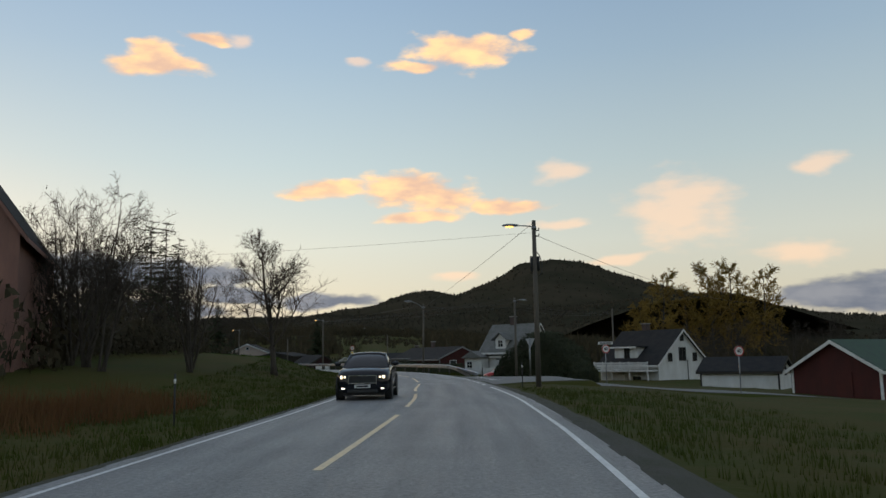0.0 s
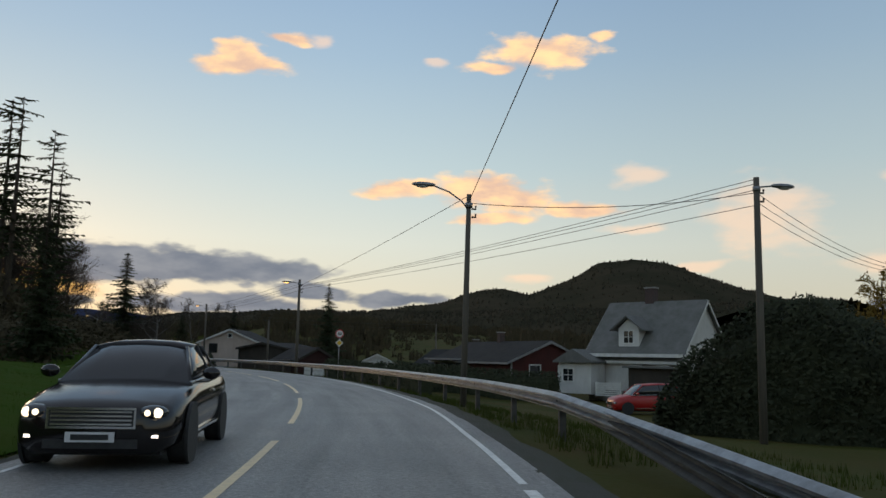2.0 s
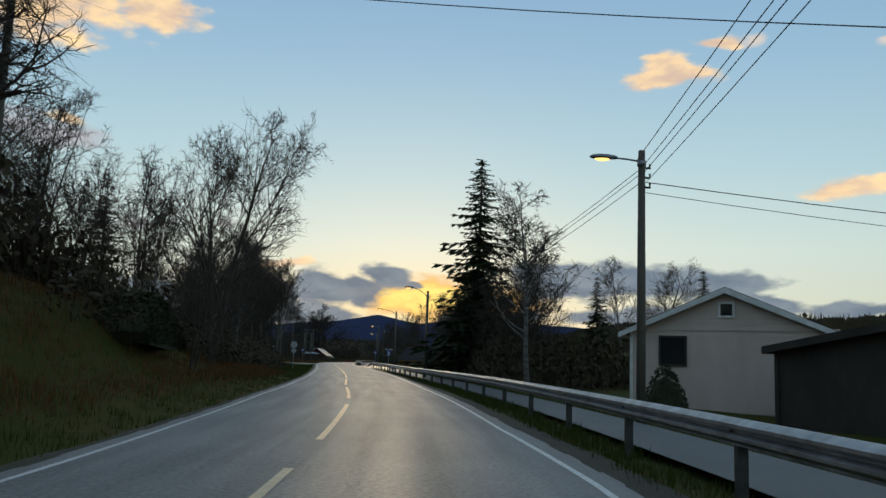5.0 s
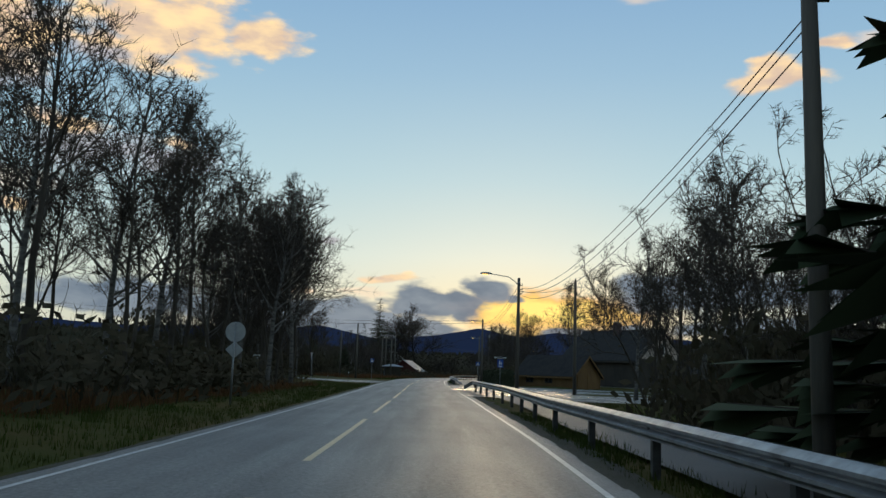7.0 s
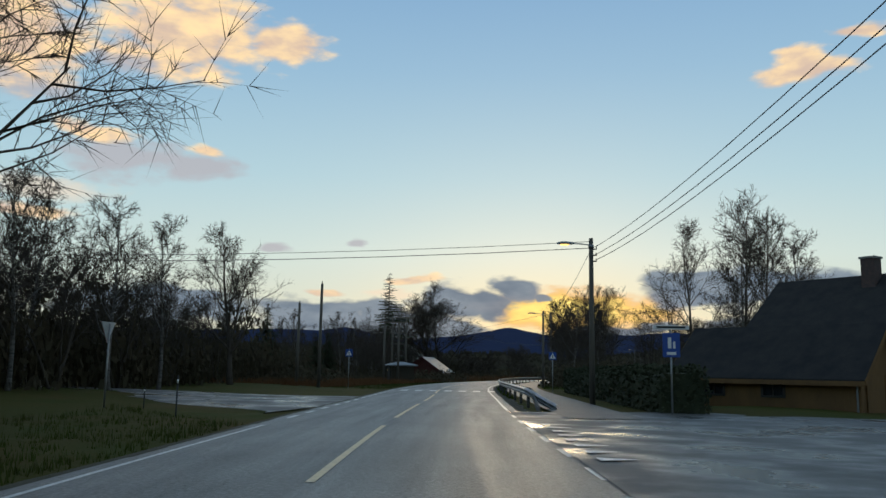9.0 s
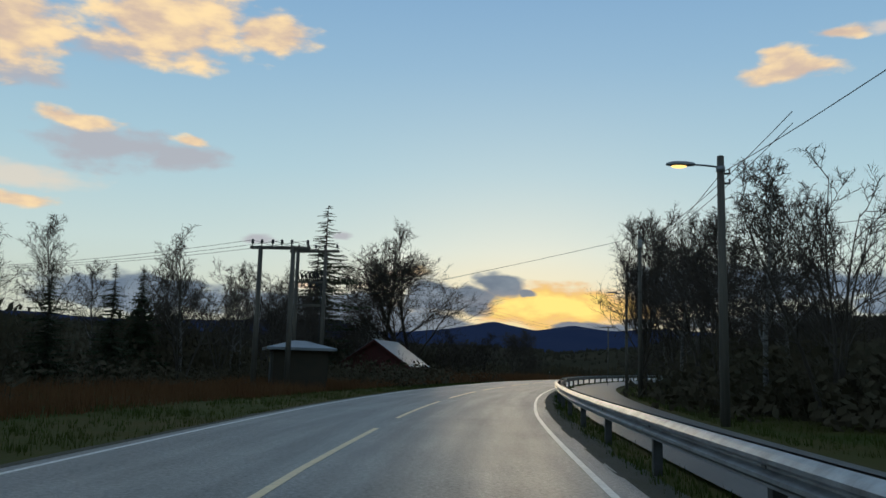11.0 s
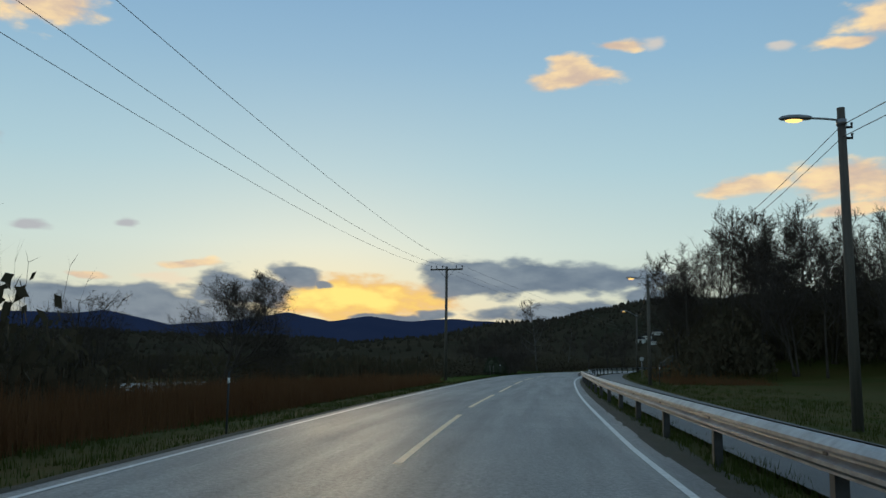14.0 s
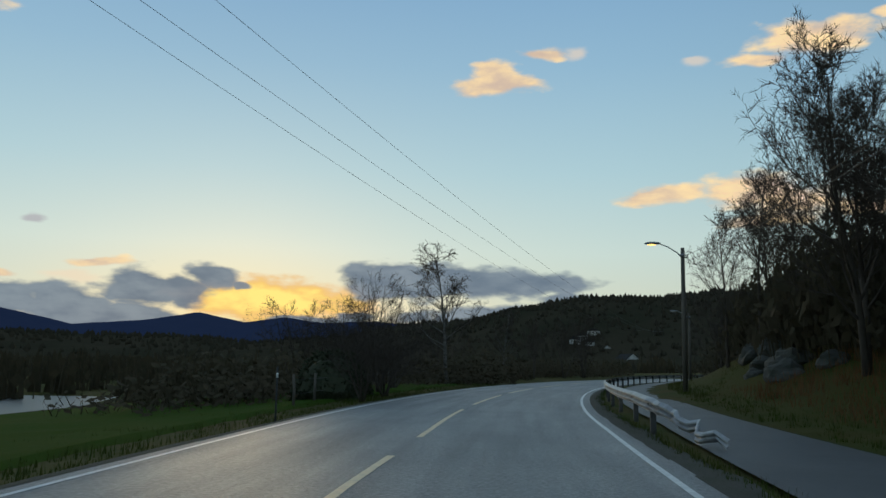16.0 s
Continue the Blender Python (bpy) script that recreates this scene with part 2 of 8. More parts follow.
def asphalt(name):
    """Damp worn asphalt: aggregate grain, patches, smoother wheel tracks along the strip (u across in metres, v along)."""
    m = material(name, (0.15, 0.148, 0.144), 0.5, second=(0.21, 0.206, 0.20), scale=0.35, bump=0.7, bump_scale=40.0)
    n, l = m.node_tree.nodes, m.node_tree.links
    b = n["Principled BSDF"]
    uv = n.new("ShaderNodeUVMap")
    uv.uv_map = "strip"
    sp = n.new("ShaderNodeSeparateXYZ")
    l.new(uv.outputs[0], sp.inputs[0])
    w = n.new("ShaderNodeMath")           # two tracks in each lane
    w.operation = "COSINE"
    k = n.new("ShaderNodeMath")
    k.operation = "MULTIPLY_ADD"
    l.new(sp.outputs[0], k.inputs[0])
    k.inputs[1].default_value, k.inputs[2].default_value = 2 * math.pi / 1.6, math.pi
    l.new(k.outputs[0], w.inputs[0])
    t = n.new("ShaderNodeTexNoise")
    mp = n.new("ShaderNodeMapping")
    mp.inputs["Scale"].default_value = (1.2, 0.06, 1)
    l.new(uv.outputs[0], mp.inputs[0])
    l.new(mp.outputs[0], t.inputs["Vector"])
    t.inputs["Scale"].default_value, t.inputs["Detail"].default_value = 1.6, 7
    s1 = n.new("ShaderNodeMath")
    s1.operation = "MULTIPLY_ADD"
    l.new(w.outputs[0], s1.inputs[0])
    s1.inputs[1].default_value = 0.05
    l.new(t.outputs[0], s1.inputs[2])
    r = n.new("ShaderNodeMapRange")
    r.inputs[1].default_value, r.inputs[2].default_value = 0.3, 0.72
    r.inputs[3].default_value, r.inputs[4].default_value = 0.58, 0.46
    l.new(s1.outputs[0], r.inputs[0])
    # stones of the wearing course and long darker seams
    grit = n.new("ShaderNodeTexNoise")
    grit.inputs["Scale"].default_value, grit.inputs["Detail"].default_value, grit.inputs["Roughness"].default_value = 15.0, 6, 0.85
    l.new(uv.outputs[0], grit.inputs["Vector"])
    gr = n.new("ShaderNodeMapRange")
    gr.inputs[1].default_value, gr.inputs[2].default_value, gr.inputs[3].default_value, gr.inputs[4].default_value = 0.3, 0.7, 0.42, 1.5
    l.new(grit.outputs[0], gr.inputs[0])
    spark = n.new("ShaderNodeMath")
    spark.operation = "MULTIPLY_ADD"
    l.new(grit.outputs[0], spark.inputs[0])
    spark.inputs[1].default_value = -0.7
    l.new(r.outputs[0], spark.inputs[2])
    lift = n.new("ShaderNodeMath")
    lift.operation, lift.use_clamp = "ADD", True
    l.new(spark.outputs[0], lift.inputs[0])
    lift.inputs[1].default_value = 0.35
    l.new(lift.outputs[0], b.inputs["Roughness"])
    seam = n.new("ShaderNodeMapRange")
    seam.inputs[1].default_value, seam.inputs[2].default_value, seam.inputs[3].default_value, seam.inputs[4].default_value = 0.35, 0.6, 0.86, 1.08
    l.new(t.outputs[0], seam.inputs[0])
    mul = n.new("ShaderNodeMath")
    mul.operation = "MULTIPLY"
    l.new(gr.outputs[0], mul.inputs[0])
    l.new(seam.outputs[0], mul.inputs[1])
    sc = n.new("ShaderNodeVectorMath")
    sc.operation = "SCALE"
    l.new(b.inputs["Base Color"].links[0].from_socket, sc.inputs[0])
    l.new(mul.outputs[0], sc.inputs["Scale"])
    l.new(sc.outputs[0], b.inputs["Base Color"])
    return m


MAT = {}
MAT["asphalt"] = asphalt("damp_asphalt")
MAT["path"] = material("path_asphalt", (0.052, 0.052, 0.053), 0.55, second=(0.085, 0.084, 0.083), scale=0.5, bump=0.35, bump_scale=60, spec=0.4)
MAT["yard"] = material("wet_yard_asphalt", (0.075, 0.075, 0.076), 0.45, second=(0.12, 0.118, 0.115), scale=0.5, bump=0.35, bump_scale=40)
wet_nodes, wet_links = MAT["yard"].node_tree.nodes, MAT["yard"].node_tree.links
wet = wet_nodes.new("ShaderNodeTexNoise")
wet.inputs["Scale"].default_value, wet.inputs["Detail"].default_value = 0.45, 6
wet_links.new(wet_nodes["Texture Coordinate"].outputs["Object"], wet.inputs["Vector"])
wet_range = wet_nodes.new("ShaderNodeMapRange")
wet_range.inputs[1].default_value, wet_range.inputs[2].default_value, wet_range.inputs[3].default_value, wet_range.inputs[4].default_value = 0.42, 0.60, 0.72, 0.22
wet_links.new(wet.outputs[0], wet_range.inputs[0])
wet_links.new(wet_range.outputs[0], wet_nodes["Principled BSDF"].inputs["Roughness"])
MAT["white_line"] = material("white_road_paint", (0.78, 0.78, 0.76), 0.5, second=(0.48, 0.48, 0.47), scale=9, bump=0.2)
MAT["yellow_line"] = material("yellow_road_paint", (0.82, 0.61, 0.33), 0.5, second=(0.60, 0.46, 0.29), scale=7, bump=0.2)
MAT["grass"] = material("rough_grass", (0.034, 0.047, 0.005), 0.95, second=(0.062, 0.047, 0.011), scale=0.22, bump=1.0, bump_scale=9, spec=0.1)
MAT["lawn"] = material("mown_lawn", (0.023, 0.062, 0.003), 0.95, second=(0.038, 0.060, 0.006), scale=0.35, bump=0.8, bump_scale=22, spec=0.03)
MAT["lawnblade"] = material("lawn_blade", (0.028, 0.072, 0.004), 0.9, second=(0.046, 0.070, 0.008), scale=0.4, spec=0.05)
MAT["blade"] = material("grass_blade", (0.036, 0.060, 0.006), 0.9, second=(0.058, 0.060, 0.014), scale=0.3, spec=0.15)
MAT["dry"] = material("dry_grass", (0.115, 0.05, 0.02), 0.95, second=(0.155, 0.08, 0.036), scale=0.5, spec=0.1)
MAT["gravel"] = material("gravel_shoulder", (0.05, 0.046, 0.036), 0.95, second=(0.03, 0.034, 0.015), scale=1.2, bump=1.0, bump_scale=30)
MAT["bark"] = material("dark_bark", (0.045, 0.036, 0.028), 0.95, second=(0.09, 0.075, 0.06), scale=3, bump=0.8, bump_scale=14, stretch=(1, 1, 0.25), spec=0.2)
MAT["birchbark"] = material("birch_bark", (0.20, 0.185, 0.165), 0.9, second=(0.05, 0.042, 0.038), scale=3, bump=0.4, stretch=(1, 1, 3), spec=0.2)
MAT["twig"] = material("twig", (0.065, 0.052, 0.042), 0.95, spec=0.15)
MAT["needle"] = material("spruce_needle", (0.034, 0.050, 0.025), 0.9, second=(0.056, 0.070, 0.034), scale=0.7, spec=0.15)
MAT["larch"] = material("larch_needle", (0.26, 0.155, 0.035), 0.9, second=(0.17, 0.12, 0.032), scale=0.5, spec=0.15)
MAT["farwood"] = material("far_bare_wood", (0.036, 0.034, 0.022), 0.95, second=(0.056, 0.046, 0.032), scale=0.02, spec=0.1)
MAT["leaf"] = material("dark_leaf", (0.046, 0.042, 0.024), 0.9, second=(0.072, 0.054, 0.032), scale=0.6, spec=0.1)
MAT["galv"] = material("galvanised_steel", (0.37, 0.38, 0.395), 0.42, 0.8, second=(0.17, 0.17, 0.168), scale=2.6, bump=0.12, bump_scale=26)
MAT["post"] = material("weathered_steel_post", (0.085, 0.084, 0.08), 0.65, 0.4, second=(0.045, 0.042, 0.038), scale=5)
MAT["pole"] = material("weathered_pole_wood", (0.125, 0.106, 0.082), 0.85, second=(0.062, 0.055, 0.046), scale=4, bump=0.5, bump_scale=30, stretch=(1, 1, 0.08))
MAT["steel"] = material("grey_steel", (0.28, 0.29, 0.30), 0.45, 0.7, second=(0.2, 0.2, 0.2), scale=5)
MAT["black"] = material("black_rubber", (0.02, 0.02, 0.021), 0.75, second=(0.035, 0.035, 0.034), scale=12)
MAT["wire"] = material("cable", (0.02, 0.02, 0.022), 0.6)
MAT["lampglass"] = material("lamp_glass", (0.8, 0.55, 0.25), 0.3, emit=((1.0, 0.55, 0.16), 2.2))
MAT["lampoff"] = material("lamp_lens", (0.5, 0.48, 0.42), 0.25)
MAT["white_wood"] = boards("white_weatherboard", (0.66, 0.65, 0.62), (0.52, 0.50, 0.46), 0.15)
MAT["cream_wood"] = boards("cream_weatherboard", (0.56, 0.45, 0.38), (0.47, 0.37, 0.31), 0.15)
MAT["red_wood"] = boards("red_weatherboard", (0.085, 0.022, 0.018), (0.055, 0.018, 0.016), 0.16, True)
MAT["dark_red_wood"] = boards("dark_red_weatherboard", (0.05, 0.019, 0.017), (0.036, 0.016, 0.015), 0.16, True)
MAT["pink_wood"] = boards("faded_red_weatherboard", (0.34, 0.17, 0.13), (0.22, 0.12, 0.10), 0.18, True)
MAT["ochre_wood"] = boards("ochre_weatherboard", (0.19, 0.105, 0.04), (0.12, 0.068, 0.03), 0.16, True)
MAT["dark_wood"] = boards("dark_stained_board", (0.035, 0.03, 0.026), (0.06, 0.05, 0.04), 0.18, True)
MAT["trim"] = material("white_trim", (0.70, 0.69, 0.66), 0.6, second=(0.55, 0.54, 0.5), scale=3)
MAT["grey_trim"] = material("dull_grey_trim", (0.26, 0.255, 0.25), 0.7, second=(0.18, 0.175, 0.17), scale=3)
MAT["roof_dark"] = material("dark_roof_tile", (0.022, 0.022, 0.024), 0.9, second=(0.038, 0.036, 0.034), scale=1.5, bump=0.5, bump_scale=14, spec=0.15)
MAT["roof_grey"] = material("grey_slate_roof", (0.15, 0.145, 0.14), 0.7, second=(0.09, 0.095, 0.08), scale=1.2, bump=0.5, bump_scale=12)
MAT["roof_metal"] = material("grey_metal_roof", (0.22, 0.24, 0.27), 0.42, 0.3, second=(0.16, 0.17, 0.19), scale=1.5)
MAT["roof_green"] = material("green_metal_roof", (0.03, 0.075, 0.04), 0.8, second=(0.03, 0.05, 0.035), scale=1.5)
MAT["concrete"] = material("concrete", (0.28, 0.27, 0.25), 0.9, second=(0.18, 0.175, 0.165), scale=2, bump=0.3)
MAT["brick"] = material("sooty_brick", (0.10, 0.06, 0.05), 0.9, second=(0.05, 0.04, 0.04), scale=6, bump=0.4)
MAT["pane"] = material("window_glass", (0.02, 0.022, 0.025), 0.06, spec=0.8)
MAT["hill"] = material("wooded_hillside", (0.034, 0.034, 0.022), 1.0, second=(0.062, 0.050, 0.034), scale=0.012, bump=1.0, bump_scale=0.09, spec=0.0)
# the far ridge's blue is air haze, painted into its base colour
MAT["farhill"] = material("haze_blue_ridge", (0.034, 0.045, 0.092), 1.0, second=(0.040, 0.050, 0.096), scale=0.004, spec=0.0)
MAT["stone"] = material("lichened_stone", (0.075, 0.072, 0.066), 0.9, second=(0.035, 0.04, 0.028), scale=2.5, bump=0.8, bump_scale=9)
MAT["kiosk"] = material("brown_green_kiosk_wall", (0.055, 0.042, 0.028), 0.8, second=(0.04, 0.036, 0.026), scale=2, bump=0.2, spec=0.2)
MAT["water"] = material("still_water", (0.01, 0.013, 0.015), 0.42)
MAT["red_sign"] = material("red_sign_sheet", (0.48, 0.03, 0.025), 0.4)
MAT["white_sign"] = material("white_sign_sheet", (0.75, 0.75, 0.72), 0.4, second=(0.62, 0.62, 0.6), scale=8)
MAT["yellow_sign"] = material("yellow_sign_sheet", (0.70, 0.42, 0.03), 0.4)
MAT["blue_sign"] = material("blue_sign_sheet", (0.015, 0.06, 0.28), 0.4)
MAT["black_sign"] = material("black_sign_figure", (0.015, 0.015, 0.016), 0.5)
MAT["back_sign"] = material("sign_back_aluminium", (0.42, 0.43, 0.43), 0.5, 0.4, second=(0.33, 0.33, 0.33), scale=6)

# ---- building helpers ----
def thing(name, label="", category="", loc=(0, 0, 0), rz=0.0, group="", kind=""):
    ob = new(name)
    ob.empty_display_size = 0.2
    ob.matrix_world = pose(*loc, 0, 0, rz)
    return tagged(ob, label, category, group, kind)


def mesh_of(bm, name, mat, smooth=False):
    me = bpy.data.meshes.new(name)
    bmesh.ops.recalc_face_normals(bm, faces=bm.faces[:])
    bm.to_mesh(me)
    bm.free()
    me.materials.append(mat)
    if smooth:
        me.polygons.foreach_set("use_smooth", [True] * len(me.polygons))
    return me


def raw_mesh(name, verts, faces, mat, smooth=False):
    me = bpy.data.meshes.new(name)
    me.from_pydata(verts, [], faces)
    me.materials.append(mat)
    if smooth:
        me.polygons.foreach_set("use_smooth", [True] * len(me.polygons))
    return me


def child(name, me, parent, label="", m=None):
    ob = new(name, me)
    ob.parent = parent
    if m is not None:
        ob.matrix_basis = m
    return tagged(ob, label)


def part(name, bm, mat, parent, label="", smooth=False, m=None):
    """Links a bmesh as one mesh object under a thing or a part."""
    return child(name, mesh_of(bm, name, mat, smooth), parent, label, m)


def box(bm, x0, y0, z0, x1, y1, z1, bevel=0.0):
    v = [bm.verts.new(p) for p in ((x0, y0, z0), (x1, y0, z0), (x1, y1, z0), (x0, y1, z0), (x0, y0, z1), (x1, y0, z1), (x1, y1, z1), (x0, y1, z1))]
    fs = [bm.faces.new([v[i] for i in f]) for f in ((0, 3, 2, 1), (4, 5, 6, 7), (0, 1, 5, 4), (1, 2, 6, 5), (2, 3, 7, 6), (3, 0, 4, 7))]
    if bevel:
        bmesh.ops.bevel(bm, geom=list({e for f in fs for e in f.edges}), offset=bevel, segments=2, affect="EDGES")
    return bm


def new_box(*a):
    return box(bmesh.new(), *a)


def prism(bm, outline, y0, y1):
    """An outline in x and z, drawn out along y."""
    a = [bm.verts.new((x, y0, z)) for x, z in outline]
    b = [bm.verts.new((x, y1, z)) for x, z in outline]
    n = len(a)
    bm.faces.new(a)
    bm.faces.new(b[::-1])
    for i in range(n):
        bm.faces.new((a[i], b[i], b[(i + 1) % n], a[(i + 1) % n]))
    return bm


def tube_data(pts, radii, n, verts, faces, cap=True):
    """A tapered tube along points, added to lists of verts and faces."""
    pts = [Vector(p) for p in pts]
    start = len(verts)
    for i, p in enumerate(pts):
        d = (pts[min(i + 1, len(pts) - 1)] - pts[max(i - 1, 0)]).normalized()
        a = d.orthogonal().normalized() if abs(d.z) > 0.99 else d.cross(Vector((0, 0, 1))).normalized()
        b = d.cross(a)
        for k in range(n):
            w = 2 * math.pi * k / n
            verts.append(tuple(p + (a * math.cos(w) + b * math.sin(w)) * radii[i]))
    for i in range(len(pts) - 1):
        for k in range(n):
            q = (k + 1) % n
            faces.append((start + i * n + k, start + i * n + q, start + (i + 1) * n + q, start + (i + 1) * n + k))
    if cap:
        faces.append(tuple(start + (len(pts) - 1) * n + k for k in range(n)))
        faces.append(tuple(start + k for k in range(n))[::-1])


def tube(name, pts, radii, n, mat, smooth=True):
    v, f = [], []
    if isinstance(radii, (int, float)):
        radii = [radii] * len(pts)
    tube_data(pts, radii, n, v, f)
    return raw_mesh(name, v, f, mat, smooth)


def disc(bm, r, y0, y1, n=28, cx=0.0, cz=0.0):
    return prism(bm, [(cx + r * math.cos(2 * math.pi * k / n), cz + r * math.sin(2 * math.pi * k / n)) for k in range(n)], y0, y1)


def ring(bm, r0, r1, y0, y1, n=28):
    v = []
    for k in range(n):
        c, s = math.cos(2 * math.pi * k / n), math.sin(2 * math.pi * k / n)
        v.append([bm.verts.new((r * c, y, r * s)) for r, y in ((r0, y0), (r1, y0), (r1, y1), (r0, y1))])
    for k in range(n):
        a, b = v[k], v[(k + 1) % n]
        for i in range(4):
            bm.faces.new((a[i], a[(i + 1) % 4], b[(i + 1) % 4], b[i]))
    return bm


# ---- the road's line ----
CL = [(-2.7, -28.8), (-1.9, -6.9), (-0.9, 14.9), (-0.4, 36.7), (-1.3, 58.5), (-5.0, 80.0), (-11.5, 100.8), (-20.7, 120.6),
      (-32.2, 139.2), (-45.3, 156.6), (-59.4, 173.3), (-73.8, 189.6), (-88.5, 205.8), (-103.2, 222.0), (-117.8, 238.1), (-132.1, 254.7),
      (-146.2, 271.3), (-159.6, 288.5), (-171.9, 306.6), (-182.9, 325.4), (-192.3, 345.1), (-200.5, 365.4), (-208.1, 385.8), (-215.3, 406.4),
      (-221.7, 427.3), (-226.2, 448.7), (-228.6, 470.3), (-229.0, 492.2), (-227.3, 513.9), (-222.9, 535.3), (-214.9, 555.5), (-203.3, 574.0)]


def spline(points, steps):
    p = np.array(points, float)
    p = np.vstack([2 * p[0] - p[1], p, 2 * p[-1] - p[-2]])
    rows = []
    for i in range(1, len(p) - 2):
        a, b, c, d = p[i - 1:i + 3]
        for k in range(steps):
            t = k / steps
            rows.append(0.5 * (2 * b + (c - a) * t + (2 * a - 5 * b + 4 * c - d) * t * t + (3 * b - a - 3 * c + d) * t ** 3))
    rows.append(p[-2])
    return np.array(rows)


LINE = spline(CL, 24)
RUN = np.concatenate([[0], np.cumsum(np.hypot(*np.diff(LINE, axis=0).T))]) - 28.8
TAN = np.gradient(LINE, axis=0)
TAN /= np.hypot(*TAN.T)[:, None]
S_END = float(RUN[-1])


def along(s, o=0.0, z=0.0):
    """The place s metres along the road, o metres to the right of its centre line."""
    x, y = np.interp(s, RUN, LINE[:, 0]), np.interp(s, RUN, LINE[:, 1])
    tx, ty = np.interp(s, RUN, TAN[:, 0]), np.interp(s, RUN, TAN[:, 1])
    return Vector((x + ty * o, y - tx * o, z))


def heading(s):
    """The road's turn about z at s, in degrees: 0 looks along +y."""
    return math.degrees(math.atan2(-np.interp(s, RUN, TAN[:, 0]), np.interp(s, RUN, TAN[:, 1])))


def road_coords(xy):
    """s and o of many places."""
    xy = np.asarray(xy, float)
    s, o = np.empty(len(xy)), np.empty(len(xy))
    for i in range(0, len(xy), 4000):
        q = xy[i:i + 4000]
        d2 = ((q[:, None, :] - LINE[None, :, :]) ** 2).sum(2)
        k = d2.argmin(1)
        e = q - LINE[k]
        s[i:i + 4000] = RUN[k] + (e * TAN[k]).sum(1)
        o[i:i + 4000] = np.where(np.abs((e * TAN[k]).sum(1)) > 40, 1, 1) * (e[:, 0] * TAN[k][:, 1] - e[:, 1] * TAN[k][:, 0])
        far = np.abs((e * TAN[k]).sum(1)) > np.abs(o[i:i + 4000])
        o[i:i + 4000] = np.where(far, np.sign(o[i:i + 4000] + 1e-9) * np.sqrt(d2[np.arange(len(q)), k]), o[i:i + 4000])
    return s, o


# ---- the lie of the land: heights beside the road, station by station ----
ST = [-30, 30, 60, 85, 115, 140, 170, 195, 230, 270, 320, 360, 400, 440, 480, 500, 520, 640]
SIDE = {-120: [2, 4, 6, 8, 8, 8, 6, 4, 2, 1, 1, 0, -3, -3.4, -3.4, -3.4, -3.4, -3],
        -60: [1, 2, 3, 4, 5, 7, 6, 3, 1, 0.5, 0.5, 0, -1.5, -4, -5.2, -5.2, -5.2, -2],
        -30: [-0.2, 0.6, 2.6, 1.7, 1.4, 6, 6, 2, 0.5, 0.3, 0.3, 0, -0.8, -1.6, -2.6, -2.6, -2.6, 0],
        -17: [-0.4, 0.8, 2.2, 1.15, 0.7, 4.8, 5.4, 1.7, 0.3, 0.1, 0.1, -0.1, -0.6, -0.9, -0.9, -0.75, -0.6, 1],
        -10: [-0.4, 0.3, 1.7, 0.75, 0.4, 2.7, 3.2, 0.9, 0.1, 0, 0, -0.2, -0.5, -0.7, -0.6, -0.35, -0.1, 0.5],
        -6: [-0.25, 0.05, 0.5, 0.25, 0.1, 0.5, 0.6, 0.2, 0, -0.02, -0.02, -0.1, -0.25, -0.35, -0.3, -0.15, 0, 0.1],
        -3.4: [-0.03, -0.03, -0.03, -0.03, -0.03, -0.03, -0.03, -0.03, -0.03, -0.03, -0.03, -0.03, -0.03, -0.03, -0.03, -0.03, -0.03, -0.03],
        0: [-0.03, -0.03, -0.03, -0.03, -0.03, -0.03, -0.03, -0.03, -0.03, -0.03, -0.03, -0.03, -0.03, -0.03, -0.03, -0.03, -0.03, -0.03],
        4: [-0.03, -0.03, -0.03, -0.03, -0.03, -0.03, -0.03, -0.03, -0.03, -0.03, -0.03, -0.03, -0.03, -0.03, -0.03, -0.03, -0.03, -0.03],
        6: [-0.25, -0.12, -0.05, -0.35, -0.4, -0.3, -0.15, -0.08, -0.05, -0.02, -0.02, -0.05, -0.08, -0.08, -0.05, -0.04, -0.02, 0],
        10: [-0.8, -0.4, -0.3, -1, -1.2, -0.7, -0.4, -0.2, -0.08, -0.02, -0.02, -0.1, -0.25, -0.2, -0.1, 0.3, 0.6, 0.8],
        17: [-1.2, -0.8, -0.9, -1.5, -1.7, -1, -0.5, -0.3, -0.1, -0.05, -0.05, -0.2, -0.4, -0.3, -0.1, 2.6, 4.4, 4.5],
        30: [-1.6, -1.6, -1.8, -1.6, -1.8, -1, -0.4, -0.3, -0.2, -0.1, 0, -0.2, -0.4, 0.3, 0.1, 5.6, 8, 8],
        60: [-2.5, -2.9, -2.9, -2.2, -1.8, -1, -0.3, 0, 0.3, 0.5, 0.5, 0.5, 1.5, 4.5, 2, 9, 12, 12],
        120: [-3, -4, -4, -3, -2, -1, 0, 3, 5, 7, 9, 11, 13, 14, 16, 17, 18, 18]}
OFFS = sorted(SIDE)


def land(s, o):
    """Height of the ground at road coordinates (arrays)."""
    s, o = np.atleast_1d(np.asarray(s, float)), np.clip(np.atleast_1d(np.asarray(o, float)), -119.9, 119.9)
    cols = np.stack([np.interp(s, ST, SIDE[k]) for k in OFFS])
    j = np.clip(np.searchsorted(OFFS, o, side="right") - 1, 0, len(OFFS) - 2)
    lo, hi = np.array(OFFS)[j], np.array(OFFS)[j + 1]
    f = (o - lo) / (hi - lo)
    f = f * f * (3 - 2 * f) * 0.5 + f * 0.5
    i = np.arange(len(s))
    return cols[j, i] * (1 - f) + cols[j + 1, i] * f


def ground_z(x, y):
    s, o = road_coords([(x, y)])
    return float(land(s, o)[0])


